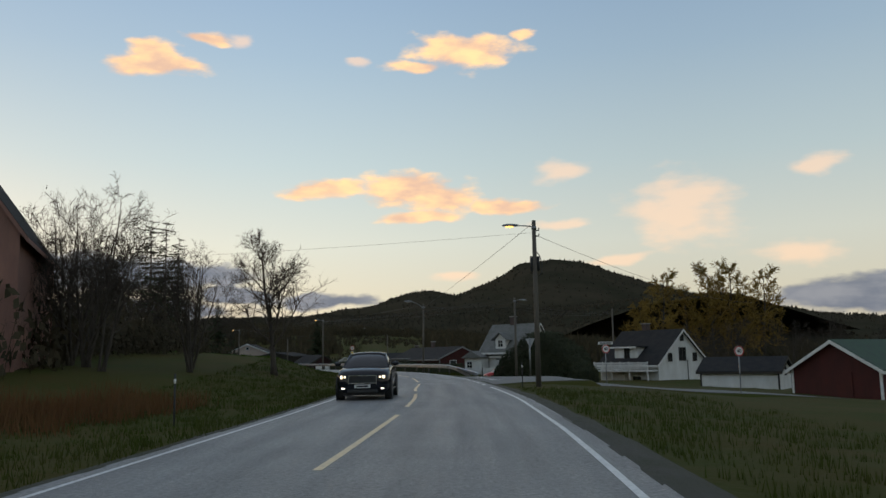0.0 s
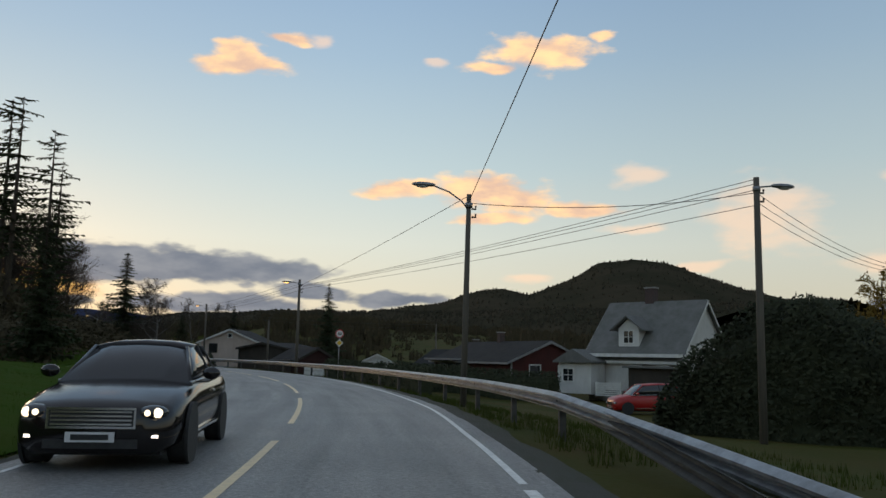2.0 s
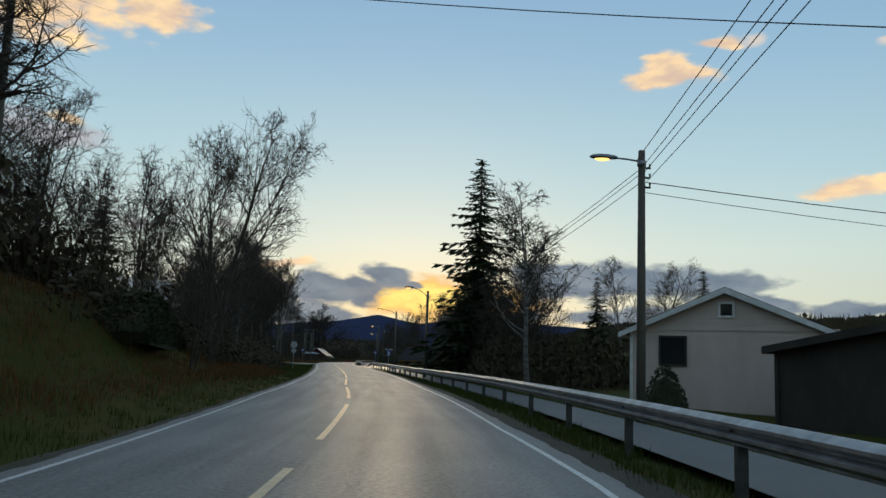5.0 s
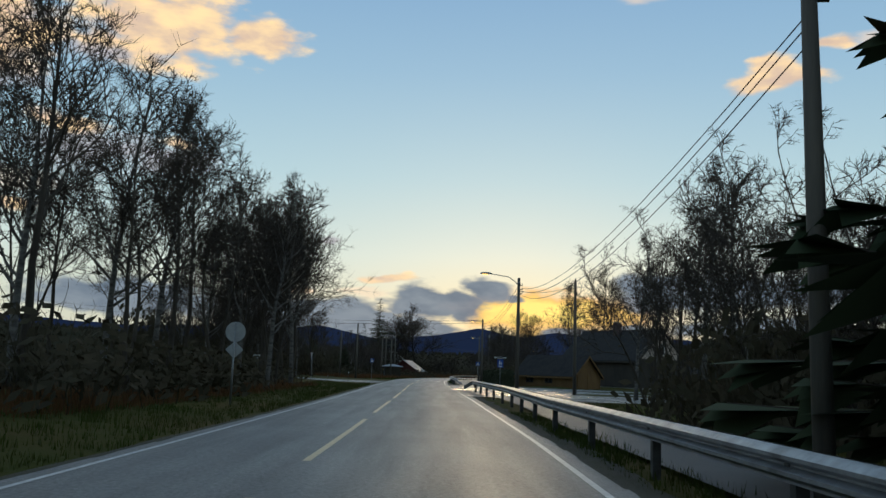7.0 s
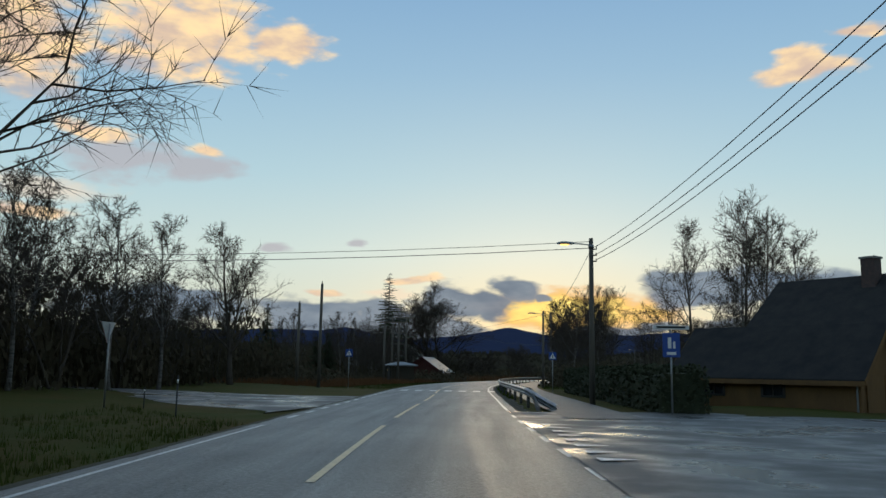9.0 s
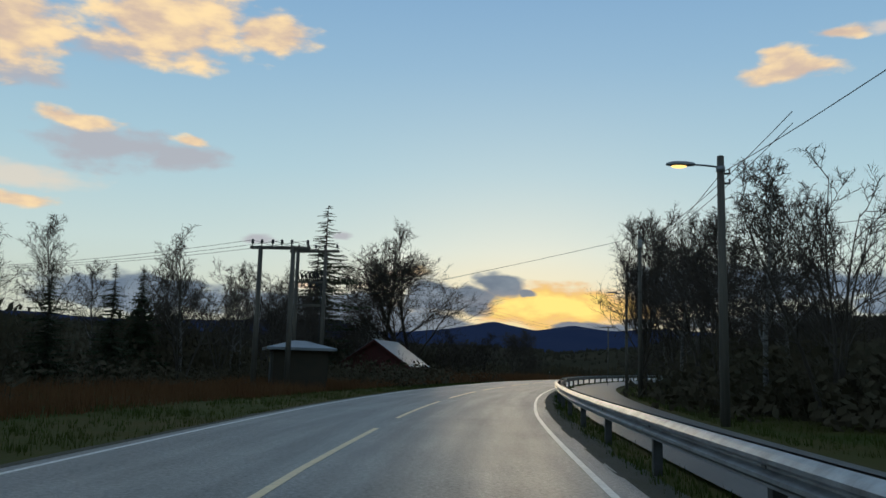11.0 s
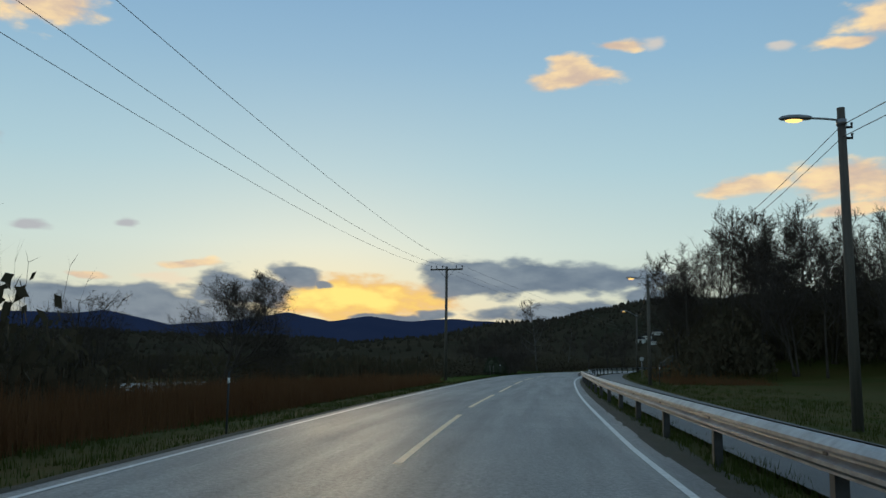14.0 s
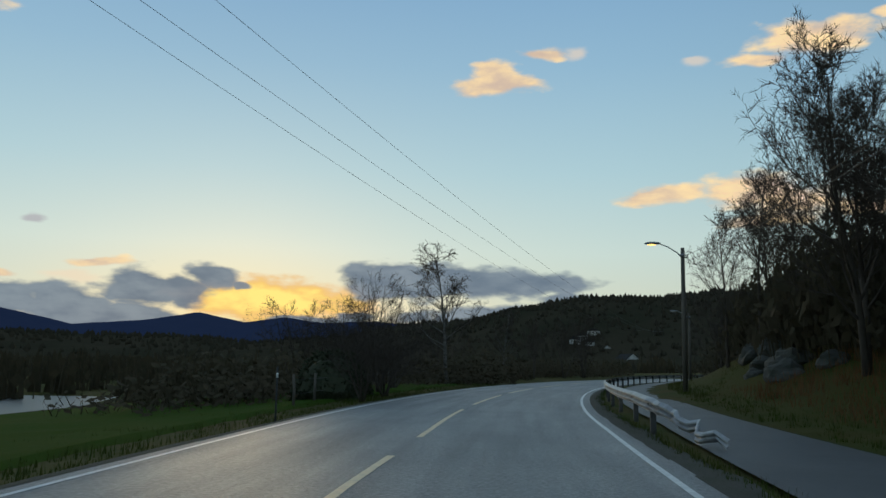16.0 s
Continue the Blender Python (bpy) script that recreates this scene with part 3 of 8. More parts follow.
def table(*rows):
    """A value that changes along the road: rows of station and value."""
    return lambda s: float(np.interp(s, [r[0] for r in rows], [r[1] for r in rows]))


LINE_L = table((0, -3.15), (13, -3.07), (21, -2.95), (41, -2.9), (55, -2.8), (62, -2.66), (79, -2.55), (100, -2.75), (108, -2.52), (116, -2.6), (131, -2.6), (138, -2.42), (150, -2.62), (157, -2.85), (170, -3.15), (200, -2.8), (235, -2.5), (275, -2.6), (320, -3.45), (340, -3.6), (358, -3.5), (367, -3.25), (380, -3.05), (398, -3.5), (450, -3.48), (600, -3.48))
LINE_R = table((8, 3.2), (16, 3.36), (27, 3.36), (37, 3.16), (43, 3.06), (51, 2.99), (62, 2.95), (72, 3.15), (79, 3.42), (108, 3.53), (123, 3.55), (135, 3.7), (142, 3.53), (150, 3.6), (158, 3.36), (180, 3.3), (215, 3.8), (240, 3.95), (268, 3.9), (290, 3.6), (339, 3.2), (353, 3.25), (372, 3.42), (385, 3.5), (399, 3.15), (420, 3.05), (431, 3.13), (445, 3.22), (476, 3.48), (486, 3.65))
RAIL = table((63, 4.6), (70, 4.8), (80, 5.08), (88, 4.95), (105, 5.1), (115, 5.0), (135, 5.18), (150, 5.1), (200, 4.75), (220, 4.75), (235, 5.2), (258, 5.05), (290, 4.5), (315, 4.2), (337, 4.1), (355, 4.1), (368, 4.15), (376, 3.9), (400, 3.85), (432, 3.95), (476, 3.95), (490, 4.7))


def strip(name, s_list, offsets, z_of, mat, parent=None, uv=True, kind=None):
    """A ribbon along the road between offsets, with its own coordinates across and along."""
    verts, faces, uvs = [], [], []
    m = len(offsets)
    for i, s in enumerate(s_list):
        for o in offsets:
            o = o(s) if callable(o) else o
            p = along(s, o)
            verts.append((p.x, p.y, z_of(s, o)))
            uvs.append((o, s))
    for i in range(len(s_list) - 1):
        for k in range(m - 1):
            a = i * m + k
            faces.append((a, a + 1, a + m + 1, a + m))
    me = raw_mesh(name, verts, faces, mat)
    if uv:
        lay = me.uv_layers.new(name="strip")
        idx = [v for f in faces for v in f]
        lay.data.foreach_set("uv", [c for v in idx for c in uvs[v]])
    ob = new(name, me)
    ob.parent = parent
    return ob

# ---- the ground: one sheet out to the horizon ----
def graded(lo, hi, step, far):
    mid = list(np.arange(lo, hi + 0.1, step))
    out_ = []
    d, p = step, hi
    while p < far:
        d *= 1.22
        p += d
        out_.append(p)
    back = []
    d, p = step, lo
    while p > -far:
        d *= 1.22
        p -= d
        back.append(p)
    return np.array(back[::-1] + mid + out_)


GX, GY = graded(-330, 120, 2.8, 4600), graded(-60, 600, 2.8, 4600)
gxx, gyy = np.meshgrid(GX, GY, indexing="ij")
gs, go = road_coords(np.stack([gxx.ravel(), gyy.ravel()], 1))
gz = land(gs, go)
gz_blur = gz.reshape(gxx.shape).copy()
for _ in range(10):
    b_ = gz_blur.copy()
    b_[1:-1, 1:-1] = (gz_blur[:-2, 1:-1] + gz_blur[2:, 1:-1] + gz_blur[1:-1, :-2] + gz_blur[1:-1, 2:]) / 4
    gz_blur = b_
near = np.clip((np.abs(go) - 14) / 20, 0, 1)
gz = gz * (1 - near) + gz_blur.ravel() * near
out_far = np.clip((np.abs(go) - 140) / 300, 0, 1)
gz = gz * (1 - out_far) + out_far * -3.0
wob = np.array([noise.noise(Vector((x * 0.09, y * 0.09, 0))) * 0.35 + noise.noise(Vector((x * 0.31, y * 0.31, 5))) * 0.10 for x, y in zip(gxx.ravel(), gyy.ravel())])
gz += wob * np.clip((np.abs(go) - 9) / 8, 0, 1) * np.where((go < 0) & (((gs > 56) & (gs < 132)) | ((gs > 474) & (gs < 540))), 0.12, 1.0)
gz -= 0.35 * np.clip((9.0 - np.abs(go)) / 1.5, 0, 1)          # the verges lie over it beside the road
ny = len(GY)
gi = np.arange(gxx.size).reshape(gxx.shape)
quads = np.stack([gi[:-1, :-1].ravel(), gi[1:, :-1].ravel(), gi[1:, 1:].ravel(), gi[:-1, 1:].ravel()], 1)
GROUND = new("ground", raw_mesh("ground", np.stack([gxx.ravel(), gyy.ravel(), gz], 1).tolist(), quads.tolist(), MAT["grass"], True))
tagged(GROUND, "rough autumn grassland and fields beside the road", "ground", kind="structure")

# ---- road, verges, path ----
S_ALL = list(np.arange(-28, S_END, 2.0))
ROAD = thing("road", "damp grey two-lane asphalt road with painted lines", "road", kind="structure")


def crown(s, o):
    return 0.03 - 0.018 * abs(o - 0.35) / 3.5


strip("carriageway", S_ALL, [lambda s: LINE_L(s) - 0.3, -2.2, -1.2, 0.0, 1.2, 2.4, lambda s: LINE_R(s) + 0.38], lambda s, o: crown(s, o), MAT["asphalt"], ROAD)


def verge_z(s, o):
    return float(land(s, o)[0]) + (0.05 * noise.noise(Vector((s * 0.7, o * 0.9, 3))) if abs(o - 0.3) > 4.2 else 0.0) - (0.02 if abs(o - 0.3) < 3.8 else 0)


S_FINE = list(np.arange(-28, S_END, 1.0))
V_L = strip("verge_left", S_FINE, [-9.6, -8.4, -7.2, -6.2, -5.4, -4.7, -4.1, lambda s: LINE_L(s) - 0.55, lambda s: LINE_L(s) - 0.25], verge_z, MAT["grass"])
V_R = strip("verge_right", S_FINE, [lambda s: LINE_R(s) + 0.3, lambda s: LINE_R(s) + 0.6, lambda s: LINE_R(s) + 0.95, 5.1, 5.7, 6.4, 7.2, 8.3, 9.6], verge_z, MAT["grass"])
for v_ in (V_L, V_R):
    tagged(v_, "short damp grass verge along the road edge", "verge", kind="structure")
G_L = strip("shoulder_left", S_FINE, [lambda s: LINE_L(s) - 0.6 - 0.12 * noise.noise(Vector((s * 0.4, 0, 7))), lambda s: LINE_L(s) - 0.42, lambda s: LINE_L(s) - 0.25], lambda s, o: 0.012 + 0.012 * noise.noise(Vector((s, o * 4, 1))) - (0.04 if o < LINE_L(s) - 0.45 else 0), MAT["gravel"])
G_R = strip("shoulder_right", S_FINE, [lambda s: LINE_R(s) + 0.33, lambda s: LINE_R(s) + 0.6, lambda s: LINE_R(s) + 0.95 + 0.2 * noise.noise(Vector((s * 0.4, 0, 8)))], lambda s, o: 0.012 + 0.012 * noise.noise(Vector((s, o * 4, 2))) - (0.05 if o > LINE_R(s) + 0.7 else 0), MAT["gravel"])
for v_ in (G_L, G_R):
    tagged(v_, "narrow dirty gravel shoulder at the asphalt edge", "shoulder", kind="structure")

LAWN = strip("lawn", list(np.arange(58, 127, 1.5)), [-23, -20, -17, -14, -11.5, -9.6, -8.4, -7.2, -6.2, -5.4, -4.7, -4.1, lambda s: LINE_L(s) - 0.7],
             lambda s, o: verge_z(s, o) + 0.05 - 0.12 * max(0.0, (abs(s - 92.5) - 31) / 3.5), MAT["lawn"])
MEADOW = strip("meadow", list(np.arange(473, 530, 1.5)), [-46, -42, -38, -34, -30, -26, -22, -18, -15, -12, -9.6, -8.4, -7.2, -6.4, -5.8],
               lambda s, o: verge_z(s, o) + 0.10 - 0.3 * max(0.0, (abs(s - 501) - 25) / 3.5) - (0.16 if o < -43 or o > -6 else 0.0), MAT["lawn"])
tagged(MEADOW, "green meadow sloping down to the lake", "meadow", kind="structure")
tagged(LAWN, "short mown green lawn on the inside of the bend", "lawn", kind="structure")

for p0, p1 in ((150, 250), (281, S_END)):
    PATHWAY = strip("footpath", list(np.arange(p0, p1, 2.0)), [lambda s: RAIL(s) + 0.55, 5.8, 6.4, 7.0, 7.6], lambda s, o: max(float(land(s, o)[0]), -0.2) * 0.5 * min(1.0, max(0.0, (s - 286) / 12) + (s < 260)) + 0.048, MAT["path"])
    tagged(PATHWAY, "damp asphalt footpath behind the guardrail", "footpath", kind="structure")


def lane(name, pts, widths, mat, lift, label, z_at=None):
    """A side road: a ribbon along its own line, laid on the land."""
    line = spline(pts, 10)
    t = np.gradient(line, axis=0)
    t /= np.hypot(*t.T)[:, None]
    w = np.interp(np.linspace(0, 1, len(line)), np.linspace(0, 1, len(widths)), widths)
    verts, faces, n = [], [], 7
    for p, d, h in zip(line, t, w):
        for k in range(n):
            u = (k / (n - 1) - 0.5) * h
            x, y = p[0] + d[1] * u, p[1] - d[0] * u
            s, o = road_coords([(x, y)])
            z = float(land(s, o)[0])
            if abs(float(o[0])) < 9.6:
                z = max(z, -0.01)
            verts.append((x, y, z + lift))
    for i in range(len(line) - 1):
        for k in range(n - 1):
            a = i * n + k
            faces.append((a, a + 1, a + n + 1, a + n))
    ob = new(name, raw_mesh(name, verts, faces, mat))
    for side in (0, n - 1):               # sloping grass banks down to the land
        bv, bf = [], []
        for i, d in enumerate(t):
            sg = -1 if side == 0 else 1
            x, y, z = verts[i * n + side]
            for w_, dz in ((0.0, -0.012), (0.7, -0.10), (2.4, -1.1)):
                bv.append((x + d[1] * w_ * sg, y - d[0] * w_ * sg, z + dz))
        for i in range(len(line) - 1):
            for k in range(2):
                a = i * 3 + k
                bf.append((a, a + 1, a + 4, a + 3))
        child("bank", raw_mesh("bank", bv, bf, MAT["grass"], True), ob, "grass bank along the side road")
    return tagged(ob, label, "side road", kind="structure")


def w2(s, o):
    p = along(s, o)
    return (p.x, p.y)


lane("side_road_1", [w2(51.5, 3.0), w2(51.5, 6), w2(51, 10), w2(49, 18), w2(46, 32), w2(42, 60), w2(36, 110)], [19, 13, 9.5, 6.5, 6, 6, 6], MAT["path"], 0.02, "grey asphalt side road joining the main road")
lane("side_road_2", [w2(265, 3.9), w2(265, 6.5), w2(265, 11), w2(265, 20), w2(265, 45)], [40, 40, 44, 38, 8], MAT["yard"], 0.035, "wide damp asphalt yard entrance beside the road")
lane("side_road_3", [w2(292.5, -2.4), w2(293, -5.5), w2(295, -9.5), w2(298.5, -16), w2(300, -30), w2(300, -70)], [22, 15, 9, 6, 5, 5], MAT["yard"], 0.02, "grey asphalt side road joining the main road")


# ---- painted lines, 9 m strokes and 3 m gaps along the middle ----
def stroke(name, s0, s1, o, w, mat, parent, step=1.5):
    o = o if callable(o) else (lambda s, k=o: k)
    n = max(2, int((s1 - s0) / step) + 1)
    ob = strip(name, list(np.linspace(s0, s1, n)), [lambda s: o(s) - w / 2, lambda s: o(s) + w / 2], lambda s, q: crown(s, q) + 0.005, mat, parent, uv=False)
    return ob


MARKS = thing("road_markings", "worn yellow and white painted road lines", "road marking", kind="structure")
MIDDLE = table((-30, -0.35), (10, -0.36), (20, -0.11), (28, -0.08), (37, -0.3), (44, -0.1), (51, -0.17), (62, -0.08), (86, 0.0), (109, 0.05), (123, -0.04), (138, 0.11), (150, 0.02), (165, -0.06), (181, -0.4), (210, -0.1), (237, 0.14), (265, 0.25), (300, 0.18), (325, -0.35), (338, -0.38), (352, -0.32), (366, -0.15), (373, 0.04), (385, 0.2), (399, -0.36), (416, -0.27), (431, -0.41), (445, -0.27), (476, -0.31), (484, -0.14), (600, -0.1))
STROKES = [(-15.9, 3), (23.7, 1), (34.6, 2), (60.2, 4), (113.3, 2), (140.2, 1), (154.4, 14), (349.6, 4), (403.6, 2), (430.8, 4), (483.1, 10), (620, 0)]
for (a_, n_), (b_, _) in zip(STROKES, STROKES[1:]):
    for k in range(n_):
        q = (b_ - a_) / n_
        stroke("centre_stroke", a_ + k * q, a_ + k * q + q * 0.75, MIDDLE, 0.12, MAT["yellow_line"], MARKS)
for s0, s1 in ((-28, 38.5), (66, 259), (286, S_END - 2)):
    stroke("edge_line", s0, s1, LINE_R, 0.10, MAT["white_line"], MARKS)
for s0, s1 in ((-28, 276), (319, S_END - 2)):
    stroke("edge_line", s0, s1, LINE_L, 0.085, MAT["white_line"], MARKS)
for s0, s1, o in ((41, 66, LINE_R), (261, 285, LINE_R), (279, 317, LINE_L)):
    q = s0
    while q < s1 - 1:
        stroke("edge_dash", q, q + 1.4, o, 0.14, MAT["white_line"], MARKS)
        q += 2.9


def flat_poly(name, pts, z, mat, parent):
    return child(name, raw_mesh(name, [(x, y, z) for x, y in pts], [tuple(range(len(pts)))], mat), parent)


for k in range(8):          # give-way teeth across the two right-hand mouths
    for s_mid, spread in ((53.0, 1.15), (273.5, 1.25)):
        sc = s_mid + (k - 3.5) * spread
        p = [along(sc - 0.25, 4.2), along(sc + 0.25, 4.2), along(sc, 4.85)]
        flat_poly("give_way_tooth", [(q.x, q.y) for q in p], 0.03 if s_mid < 100 else 0.048, MAT["white_line"], MARKS)
for k in range(7):          # the crossing
    o = -2.7 + k * 1.0
    p = [along(312.5, o), along(312.5, o + 0.5), along(315.5, o + 0.5), along(315.5, o)]
    flat_poly("crossing_bar", [(q.x, q.y) for q in p], 0.036, MAT["white_line"], MARKS)

# ---- guardrails ----
W_OUT = [(0.0, -0.155), (0.0, -0.13), (0.075, -0.085), (0.075, -0.05), (0.0, -0.01), (0.0, 0.01), (0.075, 0.05), (0.075, 0.085), (0.03, 0.122), (-0.004, 0.142), (-0.028, 0.150)]


def guardrail(s0, s1, label, start_down=0.0, end_down=0.0, spacing=4.6, crumple=0.0):
    rail = thing("guardrail", label, "guardrail", tuple(along(s0, RAIL(s0))), kind="structure")
    inv = rail.matrix_world.inverted()
    ss = np.arange(s0, s1 + 0.01, 1.0)
    if crumple:
        ss = np.concatenate([np.arange(s0, s0 + crumple, 0.25), np.arange(s0 + crumple, s1, 1.0)])
    verts, faces = [], []
    n = len(W_OUT)
    for s in ss:
        off = RAIL(s)
        z = 0.62 + LIFT(s)
        o = off
        if start_down and s < s0 + start_down:
            f = 1 - (s - s0) / start_down
            z, o = z - 0.55 * f, off + 0.9 * f
        if crumple and s < s0 + crumple:
            f = 1 - (s - s0) / crumple
            z, o = z - 0.5 * f ** 1.3 + 0.09 * f * math.sin(s * 7.0), off + 0.75 * f + 0.16 * f * math.sin(s * 5.1)
        if end_down and s > s1 - end_down:
            f = 1 - (s1 - s) / end_down
            z, o = z - 0.60 * f ** 1.2, off - 0.75 * f
        bent = max(0.0, 1 - (s - s0) / crumple) if crumple else 0.0
        for back in (0.0, 0.006):
            for d, h in W_OUT:
                p = along(s, o - d * (1 - 0.6 * bent) + back + bent * 0.25 * h * math.sin(s * 9), z + h * (1 - 0.35 * bent))
                verts.append(tuple(inv @ p))
    m = 2 * n
    for i in range(len(ss) - 1):
        a, b = i * m, (i + 1) * m
        for k in range(n - 1):
            faces.append((a + k, a + k + 1, b + k + 1, b + k))
            faces.append((a + n + k, b + n + k, b + n + k + 1, a + n + k + 1))
        faces.append((a + n - 1, a + 2 * n - 1, b + 2 * n - 1, b + n - 1))
        faces.append((a, b, b + n, a + n))
    for a in (0, (len(ss) - 1) * m):
        for k in range(n - 1):
            faces.append((a + k, a + n + k, a + n + k + 1, a + k + 1))
    child("beam", raw_mesh("beam", verts, faces, MAT["galv"]), rail, "galvanised W-shaped steel beam")
    if not crumple:                       # a second beam on the back of the posts
        back_v = []
        for s in ss:
            f = max(0.0, 1 - (s - s0) / max(start_down, 0.1), 1 - (s1 - s) / max(end_down, 0.1))
            for thick in (0.0, 0.006):
                for d, h in W_OUT:
                    back_v.append(tuple(inv @ along(s, RAIL(s) + 0.22 + d - thick, 0.60 + LIFT(s) - 0.62 * min(f, 1.0) + h)))
        child("beam", raw_mesh("beam", back_v, faces, MAT["post"]), rail, "dull grey rear beam on the back of the posts")
    bm = bmesh.new()
    prism(bm, [(-0.06, -0.6), (0.06, -0.6), (0.06, 0.70), (-0.06, 0.70)], -0.06, 0.06)
    post = mesh_of(bm, "post", MAT["post"])
    bm = new_box(-0.11, -0.05, 0.52, -0.06, 0.05, 0.72)
    block = mesh_of(bm, "spacer", MAT["post"])
    q = s0 + max(start_down, crumple, 0.4)
    while q < s1 - (end_down if end_down else 0.2):
        m4 = inv @ Matrix.Translation(along(q, RAIL(q) + 0.10, LIFT(q))) @ pose(0, 0, 0, 0, 0, heading(q))
        po = child("post", post, rail, "", m4)
        child("spacer", block, po)
        q += spacing
    return rail


LIFT = table((100, 0.0), (135, 0.06), (170, 0.08), (200, 0.03), (255, 0.05), (300, 0.0))
guardrail(63, 259.4, "weathered galvanised steel guardrail along the road bend", 9.0, 1.2)
guardrail(286.5, 472.3, "weathered galvanised steel guardrail along the road", 3.0, 1.2)
guardrail(482, 600, "galvanised steel guardrail with a crumpled end", 0.0, 0.0, 4.6, 4.0)

# ---- hills and far ridges ----
def hill(name, label, cx, cy, dist, depth, profile, mat, base=-6.0, rough=6.0, step=0.5, trees=0, tree_h=9.0, seed=1):
    """A ridge as seen from (cx, cy): its crest stands at dist, with heights given as angles over the compass."""
    a0, a1 = profile[0][0], profile[-1][0]
    na, nr = int((a1 - a0) / step) + 1, 9
    verts, faces = [], []
    for i in range(na):
        a = a0 + (a1 - a0) * i / (na - 1)
        e = np.interp(a, [p[0] for p in profile], [p[1] for p in profile])
        top = dist * math.tan(radians(e))
        for k in range(nr):
            f = k / (nr - 1) * 1.6          # past 1 it falls away behind
            r = dist - depth * (1 - f)
            h = math.sin(min(f, 1.0) * math.pi / 2) ** 1.3 if f <= 1 else 1 - (f - 1) * 0.9
            x, y = cx - r * math.sin(radians(a)), cy + r * math.cos(radians(a))
            n = noise.fractal(Vector((x / dist * 14, y / dist * 14, seed)), 1.0, 2.0, 4)
            verts.append((x, y, base + (top - base) * h + rough * n * (0.25 if k == nr - 1 else min(f * 1.5, 1.0) * (0.5 if abs(f - 1) < 0.1 else 1.0))))
    for i in range(na - 1):
        for k in range(nr - 1):
            a = i * nr + k
            faces.append((a, a + nr, a + nr + 1, a + 1))
    ob = tagged(new(name, raw_mesh(name, verts, faces, mat, True)), label, "hill", kind="structure")
    if trees:
        rnd = random.Random(seed)
        tv, tf = [], []
        for _ in range(trees):
            i, f = rnd.random() * (na - 1), rnd.random() ** 0.55 * (nr - 1) * 0.66
            i0, k0 = int(i), int(f)
            p = Vector(verts[i0 * nr + k0]).lerp(Vector(verts[min(i0 + 1, na - 1) * nr + k0]), i - i0)
            q = Vector(verts[i0 * nr + k0 + 1]).lerp(Vector(verts[min(i0 + 1, na - 1) * nr + k0 + 1]), i - i0)
            p = p.lerp(q, f - k0)
            h = tree_h * rnd.uniform(0.5, 1.2)
            w = h * rnd.uniform(0.28, 0.55)
            b0 = len(tv)
            for z, s in ((-0.2, 0.7), (0.3, 1.0)):
                for k in range(3):
                    t = k * math.pi / 1.5 + rnd.random()
                    tv.append((p.x + math.cos(t) * w * s, p.y + math.sin(t) * w * s, p.z + h * z))
            tv.append((p.x, p.y, p.z + h))
            for k in range(3):
                tf.append((b0 + k, b0 + (k + 1) % 3, b0 + 3 + (k + 1) % 3, b0 + 3 + k))
                tf.append((b0 + 3 + k, b0 + 3 + (k + 1) % 3, b0 + 6))
        tagged(new("far_woods", raw_mesh("far_woods", tv, tf, MAT["farwood"])), "dark conifer wood covering the far hillside", "woodland", kind="stuff")
    return ob


HILL_N = hill("hill_north", "dark wooded hill with a rounded summit beyond the village", 0, 60, 1250, 700,
     [(-100, 2.0), (-60, 2.2), (-45, 2.0), (-34, 2.0), (-27, 2.5), (-20, 3.8), (-14, 5.5), (-11, 6.4), (-9, 6.7), (-6.8, 6.3), (-4.5, 5.3), (-2, 4.45), (0, 4.7), (1.5, 4.6), (4, 3.7), (7, 3.3), (10, 2.8), (14, 2.9), (18, 2.6), (24, 2.1), (30, 1.3), (34, 0.8), (38, 0.2), (43, -0.3)],
     MAT["hill"], -6, 7, 0.5, 8000, 3.2, 3)
# no haze in the air here: this ridge carries it as blue colour
hill("hill_far_blue", "distant mountain ridge coloured blue for air haze under the evening sky", -170, 320, 4100, 900,
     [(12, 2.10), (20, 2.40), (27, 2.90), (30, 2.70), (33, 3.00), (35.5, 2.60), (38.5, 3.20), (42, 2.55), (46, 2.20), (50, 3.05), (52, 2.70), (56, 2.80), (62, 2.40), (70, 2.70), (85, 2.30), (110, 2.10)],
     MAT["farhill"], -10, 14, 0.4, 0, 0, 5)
HILL_R = hill("hill_right", "low dark wooded ridge beyond the fields", -200, 400, 520, 260,
     [(-60, 5.35), (-30, 5.35), (-10, 5.35), (2, 5.15), (8, 4.95), (13, 4.65), (16, 4.45), (19, 3.85), (22, 2.90), (25, 2.10), (30, 1.10)],
     MAT["hill"], -4, 4, 0.6, 6500, 2.6, 8)
hill("hill_left", "dark low wooded rise beyond the lake", -180, 330, 900, 420,
     [(30, 0.75), (34, 1.25), (38, 1.55), (44, 1.45), (50, 1.65), (58, 1.85), (66, 2.25), (78, 2.65), (95, 2.95), (120, 2.95)],
     MAT["hill"], -6, 3, 0.6, 3200, 4, 11)
hill("hill_behind", "wooded rise behind the village road", -60, 120, 900, 400,
     [(110, 2.0), (140, 2.5), (180, 3.0), (220, 2.6), (262, 2.0)], MAT["hill"], -6, 5, 1.0, 300, 10, 13)

FAR_BODY = mesh_of(new_box(-4.5, -3.5, -3.0, 4.5, 3.5, 3.2), "wall", MAT["trim"])
bm = bmesh.new()
prism(bm, [(-5.0, 3.1), (5.0, 3.1), (0, 6.2)], -4.0, 4.0)
FAR_ROOF = mesh_of(bm, "roof", MAT["roof_dark"])
FAR_PANE = mesh_of(new_box(-0.6, -3.56, 0.9, 0.6, -3.5, 2.2), "window", MAT["pane"])


